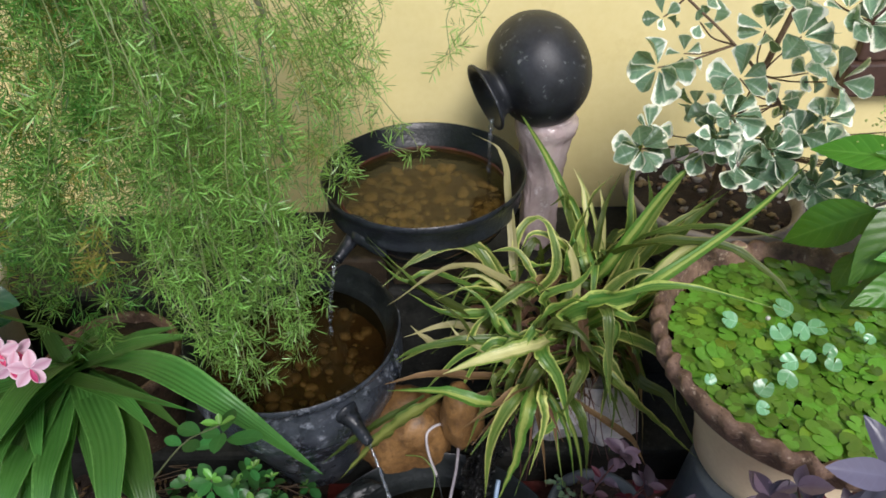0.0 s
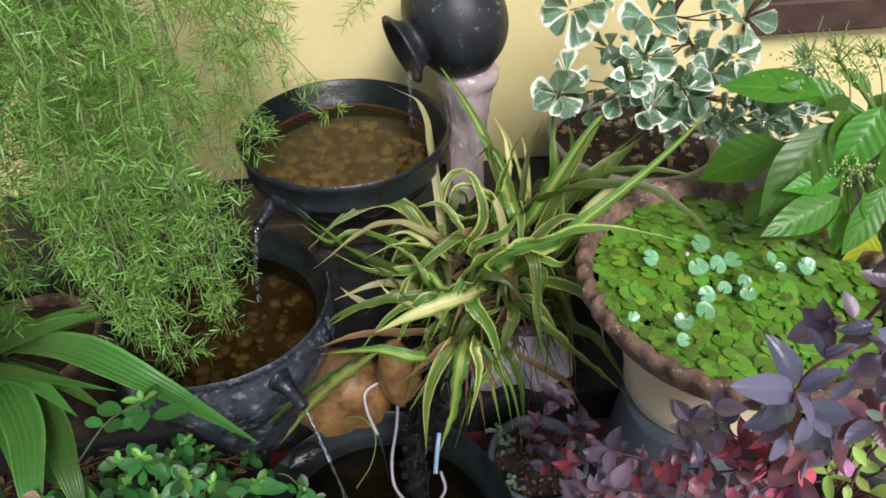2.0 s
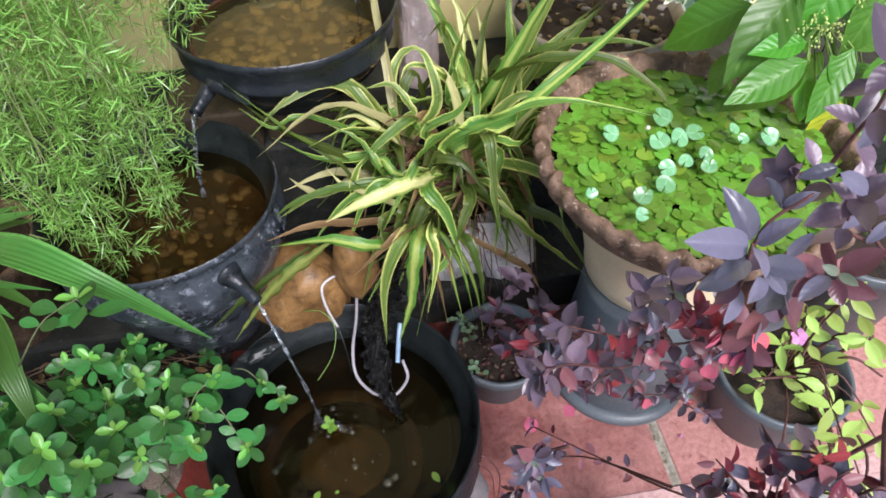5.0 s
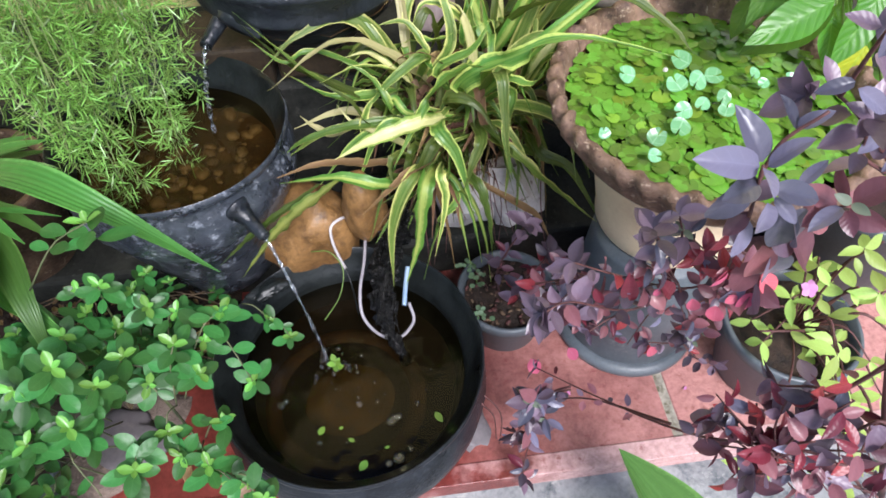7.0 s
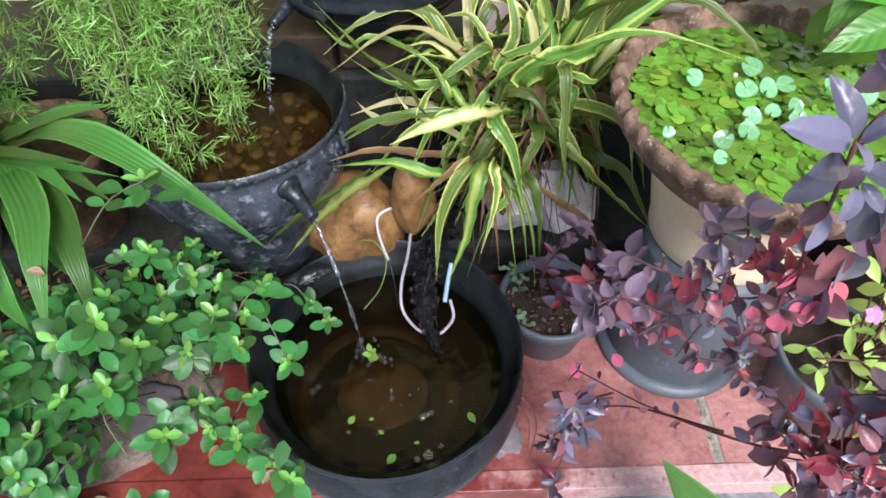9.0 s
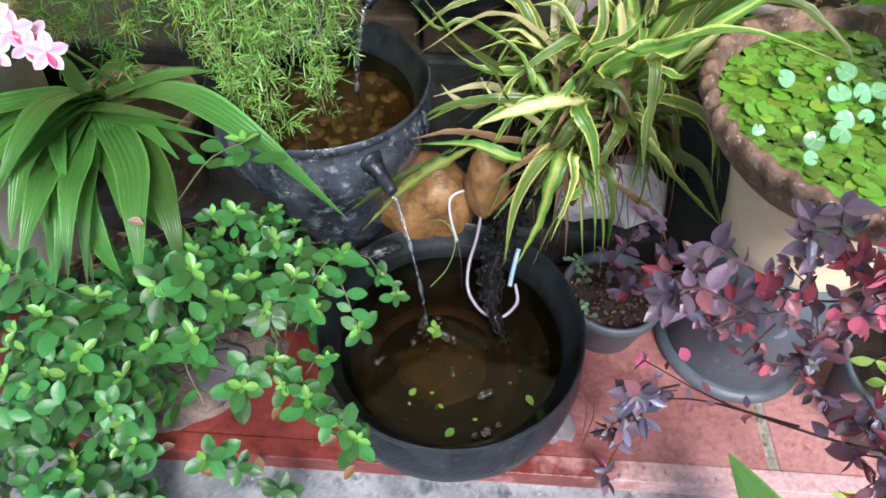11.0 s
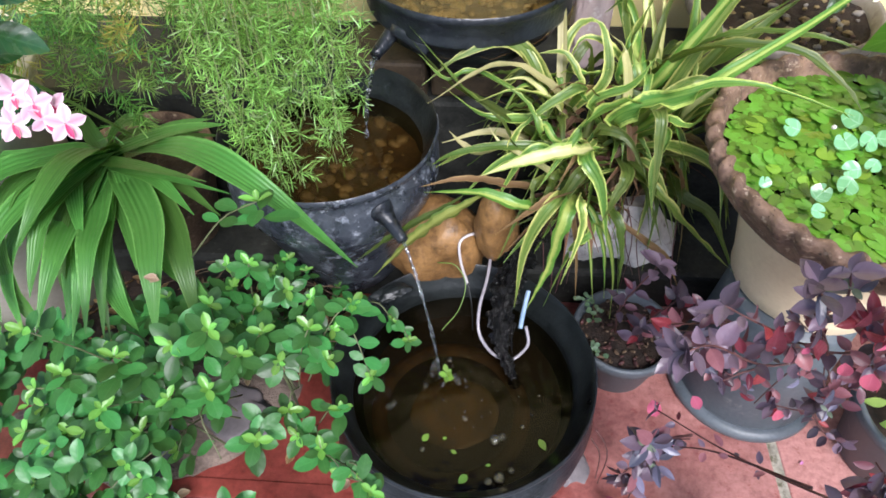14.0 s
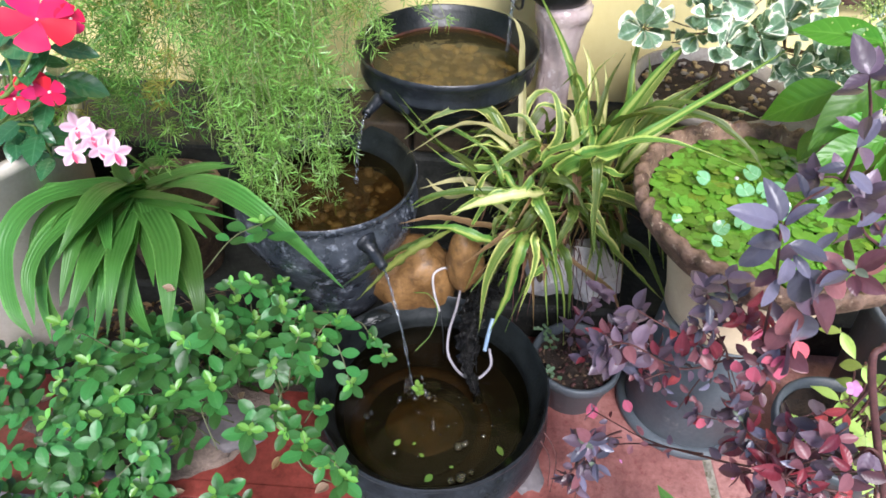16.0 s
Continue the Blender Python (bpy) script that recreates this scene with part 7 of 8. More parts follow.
PLACES_C3 = [((0.238, 0.370, 0.256), 0.043, 11, (0.297, 0.370, 0.281), 0.0, 0.1), ((0.239, 0.365, 0.127), 0.043, 11, (0.260, 0.370, 0.231), 0.0, 0.1), ((0.266, 0.360, 0.198), 0.038, 9, (0.255, 0.370, 0.273), 0.0, 0.1), ((0.239, 0.330, 0.011), 0.034, 8, (0.246, 0.350, 0.146), 0.2, 0.1), ((0.357, 0.215, 0.583), 0.029, 5, Q3, 0.35, 0.1), ((0.375, 0.199, 0.564), 0.030, 6, Q3, 0.35, 0.2), ((0.359, 0.191, 0.509), 0.029, 5, Q3, 0.35, 0.6), ((0.390, 0.199, 0.587), 0.030, 5, Q3, 0.80, 0.2), ((0.394, 0.158, 0.571), 0.040, 5, Q3, 0.80, 0.0), ((0.367, 0.150, 0.505), 0.037, 5, Q3, 0.80, 0.1)]
PLACES_C4 = [((0.375, 0.166, 0.568), 0.032, 5, Q3, 0.55, 0.3), ((0.411, 0.142, 0.563), 0.034, 6, Q3, 0.35, 0.2), ((0.400, 0.142, 0.632), 0.035, 6, Q3, 0.25, 0.2), ((0.438, 0.125, 0.568), 0.035, 6, Q3, 0.35, 0.2), ((0.426, 0.125, 0.523), 0.037, 5, Q3, 0.25, 0.0), ((0.431, 0.125, 0.643), 0.035, 6, Q3, 0.45, 0.2), ((0.423, 0.158, 0.673), 0.034, 5, Q3, 0.35, 0.2), ((0.396, 0.183, 0.628), 0.027, 5, Q3, 0.55, 0.2)]
for px, s_, n_, hub_, r_, m_ in PLACES_C1 + PLACES_C2 + PLACES_C3 + PLACES_C4:
    tuft(px, s_, n_, hub_, r_, m_)
for pts in ([(0.174, 0.400, 0.230), (0.196, 0.400, 0.182), (0.209, 0.400, 0.120), (0.211, 0.400, 0.014)], [(0.171, 0.400, 0.201), (0.194, 0.400, 0.141), (0.204, 0.400, 0.039)]):
    part("stem", tube(pts, 0.0016, 14, 5, 0.0009, 0.2), M_REDTWIG, purple)
# the upright stems in the small grey pot
potted = thing("purple_seedling", (0.268, 0.662, 0.10), "thin purple-leaved seedlings in the small grey pot", "plant")
stem_leaves([(0.255, 0.67, 0.10), (0.24, 0.64, 0.23), (0.278, 0.640, 0.347)], 0.0024, 0.02, 0.034, 0.2, 8, potted, 0.4)
stem_leaves([(0.285, 0.66, 0.10), (0.28, 0.62, 0.20), (0.324, 0.620, 0.285)], 0.0022, 0.02, 0.034, 0.5, 6, potted, 0.4)
stem_leaves([(0.275, 0.64, 0.10), (0.27, 0.60, 0.18), (0.270, 0.600, 0.222)], 0.002, 0.02, 0.030, 0.7, 4, potted, 0.4)
stem_leaves([(0.30, 0.67, 0.10), (0.30, 0.62, 0.19), (0.369, 0.600, 0.217)], 0.002, 0.02, 0.032, 0.2, 5, potted, 0.4)
for px, way in (((0.405, 0.175, 0.590), (-0.25, -0.2, -0.6)), ((0.430, 0.185, 0.560), (0.35, -0.2, -0.5)), ((0.360, 0.200, 0.575), (-0.3, -0.1, -0.6))):
    lay("leaf", red[1], aim(Vector(px), way, (-0.1, -0.6, 0.8), 0.046), purple, "large crimson leaf")
for px, s, way in (((0.243, 0.415, 0.308), 0.032, (0.2, -0.3, -0.5)), ((0.300, 0.420, 0.318), 0.026, (0.3, -0.3, -0.4)), ((0.450, 0.440, 0.250), 0.030, (0.35, -0.2, -0.9)), ((0.462, 0.345, 0.585), 0.036, (0.4, -0.3, -0.6)), ((0.430, 0.365, 0.578), 0.034, (-0.1, -0.3, -0.8)), ((0.470, 0.365, 0.520), 0.036, (0.2, -0.3, -0.7))):
    lay("leaf", pinkish, aim(Vector(px), way, (-0.1, -0.6, 0.8), s), purple, "bright pink leaf")

# ---- lime balsam ----
balsam = thing("lime_balsam", (0.785, 0.505, 0.14), "lime-green balsam with a pink flower in a grey pot", "balsam")
lime = [leaf_shape("leaf", oval(w * 0.85, 0.45, 1.0), L_LIME, 7, 4, 0.14, d, 0.05, q) for q, (w, d) in enumerate(((0.24, 0.15), (0.28, 0.25)))]
rnd = random.Random(31)
for pts in ([(0.78, 0.51, 0.14), (0.77, 0.50, 0.24), (0.738, 0.470, 0.255)], [(0.79, 0.50, 0.14), (0.80, 0.49, 0.26), (0.775, 0.460, 0.328)], [(0.80, 0.50, 0.14), (0.84, 0.47, 0.22), (0.901, 0.440, 0.188)],
            [(0.77, 0.49, 0.14), (0.74, 0.46, 0.20), (0.657, 0.460, 0.218)], [(0.78, 0.48, 0.14), (0.78, 0.43, 0.2), (0.759, 0.410, 0.116)], [(0.79, 0.52, 0.14), (0.82, 0.54, 0.26), (0.805, 0.500, 0.388)], [(0.78, 0.50, 0.14), (0.76, 0.52, 0.27), (0.713, 0.500, 0.363)], [(0.78, 0.48, 0.14), (0.740, 0.340, 0.199), (0.634, 0.260, 0.201)], [(0.80, 0.48, 0.14), (0.839, 0.340, 0.126), (0.735, 0.220, 0.122)], [(0.82, 0.50, 0.14), (0.86, 0.48, 0.26), (0.798, 0.440, 0.335)]):
    part("stem", tube(pts, 0.0035, 14, 7, 0.002), M_REDTWIG, balsam, "reddish fleshy stem")
    path = smooth_path(pts, 20)
    for q in range(4):
        i = 7 + 3 * q
        p = path[min(i, 19)]
        a = q * 2.4 + rnd.random()
        d = Vector((math.cos(a), math.sin(a), rnd.uniform(-0.9, 0.3)))
        lay("leaf", lime[q % 2], aim(p, d, up_random(rnd, 0.5) + Vector((-0.2, -0.5, 0)), rnd.uniform(0.032, 0.054)), balsam)
for px in ((0.671, 0.500, 0.186), (0.641, 0.500, 0.437), (0.719, 0.500, 0.246), (0.747, 0.500, 0.094), (0.768, 0.500, 0.210), (0.596, 0.300, 0.446), (0.587, 0.210, 0.391), (0.628, 0.280, 0.389), (0.618, 0.190, 0.301), (0.542, 0.230, 0.256), (0.666, 0.450, 0.197), (0.785, 0.420, 0.109), (0.785, 0.430, 0.205), (0.825, 0.460, 0.299), (0.845, 0.400, 0.175), (0.831, 0.360, 0.082), (0.785, 0.300, -0.119), (0.858, 0.280, -0.121), (0.901, 0.280, -0.039), (0.686, 0.470, 0.388), (0.740, 0.470, 0.421), (0.764, 0.400, 0.086), (0.876, 0.360, 0.117)):
    p = Vector(px)
    root = Vector((0.76, 0.495, 0.15))
    part("stem", tube([root, root.lerp(p, 0.5) + Vector((0.01, 0.01, 0.04)), p], 0.0024, 12, 6, 0.0014), M_REDTWIG, balsam, "reddish fleshy stem")
    for q in range(3):
        a = q * 2.1 + rnd.random()
        lay("leaf", lime[q % 2], aim(p, (math.cos(a), math.sin(a) * 0.7, rnd.uniform(-0.8, 0.2)), up_random(rnd, 0.5) + Vector((-0.2, -0.5, 0)), rnd.uniform(0.034, 0.054)), balsam)
rose = leaf_shape("petal", oval(0.42, 0.6), L_ROSEPET, 6, 4, 0.1, 0.1)
FLW = Vector((0.689, 0.460, 0.340))
for q in range(5):
    a = q * 6.283 / 5
    lay("petal", rose, aim(FLW, Vector((math.cos(a), math.sin(a) * 0.7, math.sin(a) * 0.6)), (0, -0.6, 0.8), 0.015), balsam, "pink petal")

# ---- small-leaved shrub ----
shrub = thing("small_leaf_shrub", (-0.47, 0.44, 0.17), "spreading shrub with small glossy oval leaves and bright young tips", "shrub")
sm = [leaf_shape("leaf", oval(w, 0.54, 0.62), L_SHRUB, 9, 4, f, d, 0.04, q) for q, (w, f, d) in enumerate(((0.265, 0.07, 0.08), (0.295, 0.09, 0.14), (0.28, 0.05, 0.0)))]
smy = leaf_shape("young_leaf", oval(0.27, 0.55, 0.65), L_SHRUBN, 5, 4, 0.25, -0.1, 0.04, 1)
rnd = random.Random(57)


def rosette(at, size, axis=(0, -0.25, 1), hub=None, pairs=3):
    """The tip of a shoot: crossed pairs of leaves, the youngest small and bright."""
    at, ax = Vector(at), Vector(axis).normalized()
    ax = (ax + Vector((rnd.gauss(0, 0.25), rnd.gauss(0, 0.25), 0))).normalized()
    sd = ax.orthogonal().normalized()
    up2 = ax.cross(sd)
    off = rnd.random() * 3
    for q in range(pairs + 2):
        young = q >= pairs
        drop = max(0, pairs - q) * size * 0.28
        for h in (0, math.pi):
            a = off + q * 1.57 + h + rnd.gauss(0, 0.15)
            d = sd * math.cos(a) + up2 * math.sin(a) + ax * ((0.3 if q == pairs else 0.8) if young else 0.08 + 0.10 * q)
            s = size * ((0.52 if q == pairs else 0.34) if young else (1.0 - 0.12 * q) * rnd.uniform(0.8, 1.1))
            lay("young_leaf" if young else "leaf", smy if young else sm[rnd.randrange(3)], aim(at - ax * drop, d, ax + d * 0.1, s), shrub)
    if hub is not None:
        h = Vector(hub)
        part("twig", tube([h, h.lerp(at, 0.55) + Vector((0, 0, 0.02)), at], 0.0015, 8, 6, 0.0010), M_SHRUBSTEM, shrub)
        way = smooth_path([h, h.lerp(at, 0.55) + Vector((0, 0, 0.02)), at], 12)
        if (at - h).length > 0.06:
            for i in (5, 8):
                a = rnd.random() * 3
                for k in (0, math.pi):
                    d = sd * math.cos(a + k) + up2 * math.sin(a + k) + ax * 0.2
                    lay("leaf", sm[rnd.randrange(3)], aim(way[i], d, ax + Vector((0.1, -0.3, 0.3)), size * rnd.uniform(0.6, 0.95)), shrub)


HUB = Vector((-0.47, 0.44, 0.18))


part("stem", tube([(-0.63, 0.42, 0.05), (-0.55, 0.43, 0.11), HUB], 0.006, 8, 7, 0.004, 0.2), M_SHRUBSTEM, shrub)
S1 = Vector((-0.316, 0.450, 0.107))


def shoot(at, size=0.045, hub=None, pairs=3):
    at = Vector(at)
    rosette(at, size, (at - HUB).normalized() * 0.3 + Vector((0.15, -0.35, 1)), hub if hub is not None else HUB.lerp(at, 0.25) + Vector((0, 0, -0.02)), pairs)


shoot((-0.366, 0.395, 0.474))
shoot((-0.486, 0.360, 0.452))
shoot((-0.422, 0.385, 0.447))
shoot((-0.529, 0.330, 0.362))
shoot((-0.393, 0.370, 0.356))
shoot((-0.548, 0.290, 0.306))
shoot((-0.476, 0.340, 0.206))
shoot((-0.608, 0.260, 0.143))
shoot((-0.580, 0.360, 0.402))
shoot((-0.608, 0.380, 0.474))
shoot((-0.644, 0.360, 0.351), 0.036)
shoot((-0.688, 0.330, 0.268))
shoot((-0.696, 0.290, 0.176))
shoot((-0.769, 0.260, 0.076))
shoot((-0.551, 0.290, 0.134))
shoot((-0.488, 0.320, 0.314))
shoot((-0.343, 0.400, 0.408), 0.040)
shoot((-0.600, 0.320, 0.299), 0.039)
shoot((-0.452, 0.360, 0.343), 0.040)
RUNNER = [HUB, (-0.35, 0.47, 0.27), S1, (-0.292, 0.410, 0.012), (-0.156, 0.345, 0.065), (-0.088, 0.330, 0.040)]
part("stem", tube(RUNNER, 0.003, 30, 7, 0.0016), M_SHRUBSTEM, shrub)
shoot((-0.321, 0.550, 0.555), 0.050, (-0.451, 0.550, 0.429), 2)
shoot((-0.322, 0.557, 0.347), 0.042, (-0.390, 0.600, 0.205), 3)
shoot((-0.345, 0.640, 0.323), 0.031, (-0.395, 0.660, 0.201), 3)
shoot((-0.318, 0.640, 0.292), 0.027, (-0.373, 0.660, 0.203), 2)
shoot((-0.215, 0.542, 0.335), 0.049, (-0.269, 0.500, 0.285), 2)
shoot((-0.188, 0.473, 0.230), 0.040, (-0.228, 0.535, 0.300), 2)
shoot((-0.270, 0.478, 0.360), 0.048, (-0.298, 0.440, 0.245), 2)
shoot((-0.299, 0.390, 0.264), 0.043, (-0.298, 0.440, 0.245), 2)
shoot((-0.221, 0.400, 0.255), 0.041, (-0.263, 0.400, 0.204), 1)
shoot((-0.329, 0.330, 0.285), 0.048, (-0.335, 0.400, 0.225), 3)
shoot((-0.247, 0.346, 0.227), 0.043, (-0.269, 0.400, 0.193), 3)
shoot((-0.159, 0.280, 0.243), 0.041, (-0.226, 0.340, 0.207), 3)
shoot((-0.285, 0.360, 0.239), 0.041, (-0.301, 0.420, 0.208), 2)
shoot((-0.215, 0.325, 0.196), 0.039, (-0.246, 0.350, 0.202), 2)
shoot((-0.321, 0.450, 0.301), 0.043, (-0.306, 0.440, 0.236), 2)
shoot((-0.340, 0.470, 0.357), 0.046, (-0.387, 0.480, 0.222), 2)
shoot((-0.375, 0.450, 0.322), 0.043, (-0.401, 0.460, 0.218), 2)
shoot((-0.175, 0.310, 0.244), 0.034, (-0.215, 0.330, 0.211), 1)
shoot((-0.383, 0.580, 0.383), 0.039, (-0.400, 0.580, 0.273), 2)
shoot((-0.371, 0.620, 0.308), 0.034, (-0.396, 0.620, 0.203), 2)
shoot((-0.416, 0.560, 0.343), 0.041, (-0.413, 0.550, 0.265), 2)
shoot((-0.380, 0.550, 0.307), 0.041, (-0.394, 0.530, 0.246), 2)
shoot((-0.288, 0.560, 0.322), 0.036, (-0.320, 0.550, 0.256), 2)
shoot((-0.437, 0.520, 0.350), 0.043, (-0.445, 0.520, 0.257), 2)
shoot((-0.245, 0.510, 0.311), 0.039, (-0.285, 0.500, 0.267), 1)
shoot((-0.242, 0.450, 0.317), 0.039, (-0.279, 0.440, 0.265), 1)
shoot((-0.433, 0.600, 0.350), 0.034, (-0.420, 0.580, 0.271), 1)
shoot((-0.134, 0.560, 0.211), 0.030, (-0.176, 0.600, 0.235), 2)
shoot((-0.164, 0.580, 0.239), 0.027, (-0.204, 0.600, 0.265), 2)
mass, young_mass = [], []


def filler(at, size):
    at = Vector(at)
    ax = ((at - HUB).normalized() * 0.25 + Vector((0.15 + rnd.gauss(0, 0.2), -0.35 + rnd.gauss(0, 0.2), 1))).normalized()
    sd = ax.orthogonal().normalized()
    up2 = ax.cross(sd)
    off, young = rnd.random() * 3, rnd.random() < 0.4
    for q in range(4):
        for h in (0, math.pi):
            a = off + q * 1.57 + h + rnd.gauss(0, 0.2)
            d = sd * math.cos(a) + up2 * math.sin(a) + ax * (0.9 if q == 3 else 0.05 + 0.18 * q)
            m = aim(at - ax * (3 - q) * size * 0.3, d, ax + d * 0.1, size * (0.5 if q == 3 else 1.0 - 0.1 * q) * rnd.uniform(0.8, 1.1))
            if q < 3 or young:
                (young_mass if q == 3 else mass).append(m)


for q in range(128):
    u, w = rnd.random(), rnd.random()
    x, y = -0.98 + 0.74 * u, 0.20 + 0.42 * w
    # the gap over the red floor beside the basin
    if x > -0.40 and 0.27 < y < 0.56:
        continue
    top = 0.30 + 0.10 * math.exp(-((x + 0.50) / 0.16) ** 2) - 0.75 * max(0, x + 0.42) - 0.5 * max(0, 0.36 - y) - 0.25 * max(0, -x - 0.75) - 0.9 * max(0, y - 0.46)
    filler((x, y, max(0.03, top - abs(rnd.gauss(0, 0.055)))), rnd.uniform(0.033, 0.045))
for q in range(48):
    x, y = -0.88 + 0.42 * rnd.random(), 0.12 + 0.20 * rnd.random()
    filler((x, y, rnd.uniform(0.03, 0.20)), rnd.uniform(0.033, 0.045))
for q in range(70):
    x, y = -0.62 + 0.36 * rnd.random(), 0.56 + 0.16 * rnd.random()
    filler((x, y, rnd.uniform(0.04, 0.17)), rnd.uniform(0.020, 0.034))
merged("leaf_mass", sm[1], mass, shrub)
merged("young_leaf_mass", smy, young_mass, shrub)
for q in range(30):
    x, y = -0.60 + 0.32 * rnd.random(), 0.58 + 0.18 * rnd.random()
    part("dead_twig", tube([(x, y, rnd.uniform(0.10, 0.16)), (x + rnd.gauss(0, 0.03), y - 0.01, rnd.uniform(0.12, 0.2)), (x + rnd.gauss(0, 0.06), y - 0.02, rnd.uniform(0.05, 0.24))], 0.0014, 8, 5, 0.0008, 0.3), M_TWIG, shrub, "dry brown twig")
for q in range(9):
    x, y = -0.75 + 0.45 * rnd.random(), 0.30 + 0.26 * rnd.random()
    part("twig", tube([HUB + Vector((rnd.gauss(0, 0.03), rnd.gauss(0, 0.03), -0.05)), HUB.lerp(Vector((x, y, 0.3)), 0.5) + Vector((0, 0, 0.03)), (x, y, rnd.uniform(0.14, 0.24))], 0.0016, 10, 6, 0.0010, 0.2), M_SHRUBSTEM, shrub)

# ---- red periwinkle in the white planter ----
vinca = thing("periwinkle", (-1.0, 0.74, 0.52), "periwinkle with red flowers and glossy leaves in the white planter", "periwinkle")
vl = [leaf_shape("leaf", oval(w, 0.5), L_VINCALEAF, 9, 4, 0.12, 0.15, 0.04, q) for q, w in enumerate((0.23, 0.27))]
vp = leaf_shape("petal", lambda t: max(0.01, 0.56 * t ** 0.7 * (1 if t < 0.75 else math.sqrt(max(0, 1 - ((t - 0.75) / 0.26) ** 2)))), L_VINCA, 7, 4, 0.04, 0.05)
rnd = random.Random(71)
HV = Vector((-0.62, 0.50, 0.80))
part("stem", tube([(-1.0, 0.74, 0.52), (-0.85, 0.62, 0.70), HV, (-0.522, 0.498, 0.900)], 0.004, 24, 7, 0.002), M_GREENSTEM, vinca)


def flower(at, size, tilt):
    at = Vector(at)
    face = Vector((0.35, -0.45, 0.75)) + Vector(tilt)
    face.normalize()
    sd = face.orthogonal().normalized()
    up2 = face.cross(sd)
    stalk = part("flower_stem", tube([at, at - face * 0.03, HV], 0.0015, 8, 5), M_GREENSTEM, vinca)
    for q in range(5):
        a = q * 6.283 / 5 + 0.3
        lay("petal", vp, aim(at, sd * math.cos(a) + up2 * math.sin(a), face, size), stalk, "red petal")
    part("eye", stone(at + face * 0.001, (0.0022, 0.0022, 0.0022), 1, 0.1, 1), L_EYE, stalk, "white eye")


flower((-0.518, 0.491, 0.916), 0.043, (0, 0, 0))
flower((-0.604, 0.500, 0.798), 0.022, (-0.3, -0.4, 0))
flower((-0.570, 0.500, 0.822), 0.021, (0.4, -0.5, -0.5))
flower((-0.550, 0.500, 0.812), 0.021, (-0.2, -0.6, -0.6))
flower((-0.492, 0.515, 0.908), 0.019, (0.6, 0, -0.3))
def whorl(at, size, count=3):
    p = Vector(at)
    a = rnd.random() * 6.283
    for h in range(count):
        lay("leaf", vl[rnd.randrange(2)], aim(p, (math.cos(a + h * 2.2), math.sin(a + h * 2.2), rnd.uniform(-0.6, 0.1)), (0.2, -0.5, 0.8), size * rnd.uniform(0.8, 1.1)), vinca)
    part("twig", tube([p, p.lerp(HV, 0.5) + Vector((0, 0.01, -0.02)), HV + Vector((-0.1, 0.08, -0.1))], 0.0018, 8, 5), M_GREENSTEM, vinca)


for px in ((-0.545, 0.530, 0.862), (-0.580, 0.530, 0.838), (-0.605, 0.520, 0.868), (-0.652, 0.550, 0.730), (-0.592, 0.545, 0.772), (-0.635, 0.540, 0.795), (-0.560, 0.540, 0.812), (-0.630, 0.540, 0.715), (-0.690, 0.560, 0.770), (-0.66, 0.56, 0.84), (-0.62, 0.57, 0.90), (-0.57, 0.52, 0.89), (-0.70, 0.58, 0.70)):
    whorl(px, 0.062)
for q in range(22):
    whorl((-0.83 + rnd.gauss(0, 0.07), 0.72 + rnd.gauss(0, 0.05), 0.60 + 0.05 * rnd.random()), 0.066, 4)

# ---- sword leaf of a plant below the step ----
agave = thing("sword_leaf_plant", (0.46, 0.10, -0.045), "pointed green sword leaf rising beside the step", "plant")
blade(agave, [(0.46, 0.10, -0.045), (0.42, 0.16, 0.15), (0.319, 0.250, 0.353)], 0.150, L_ORCHID, seed=2, shape="lance", fold=0.3, wave=0.0)

# ---- hanging asparagus fern ----
fern = thing("asparagus_fern", (-0.62, 0.92, 1.30), "asparagus fern with long feathery fronds hanging over the basins", "fern")
part("pot", lathe([(0.001, 0.0), (0.10, 0.0), (0.13, 0.16), (0.14, 0.17), (0.14, 0.19), (0.12, 0.19), (0.115, 0.16), (0.001, 0.15)], (-0.62, 0.92, 1.22), 40), M_TERRA, fern, "terracotta hanging pot")
part("bracket", tube([(-0.62, WALL_Y, 1.35), (-0.62, 1.15, 1.36), (-0.62, 1.05, 1.34)], 0.008, 14, 8), M_WOOD, fern)
nrng = np.random.default_rng(12)


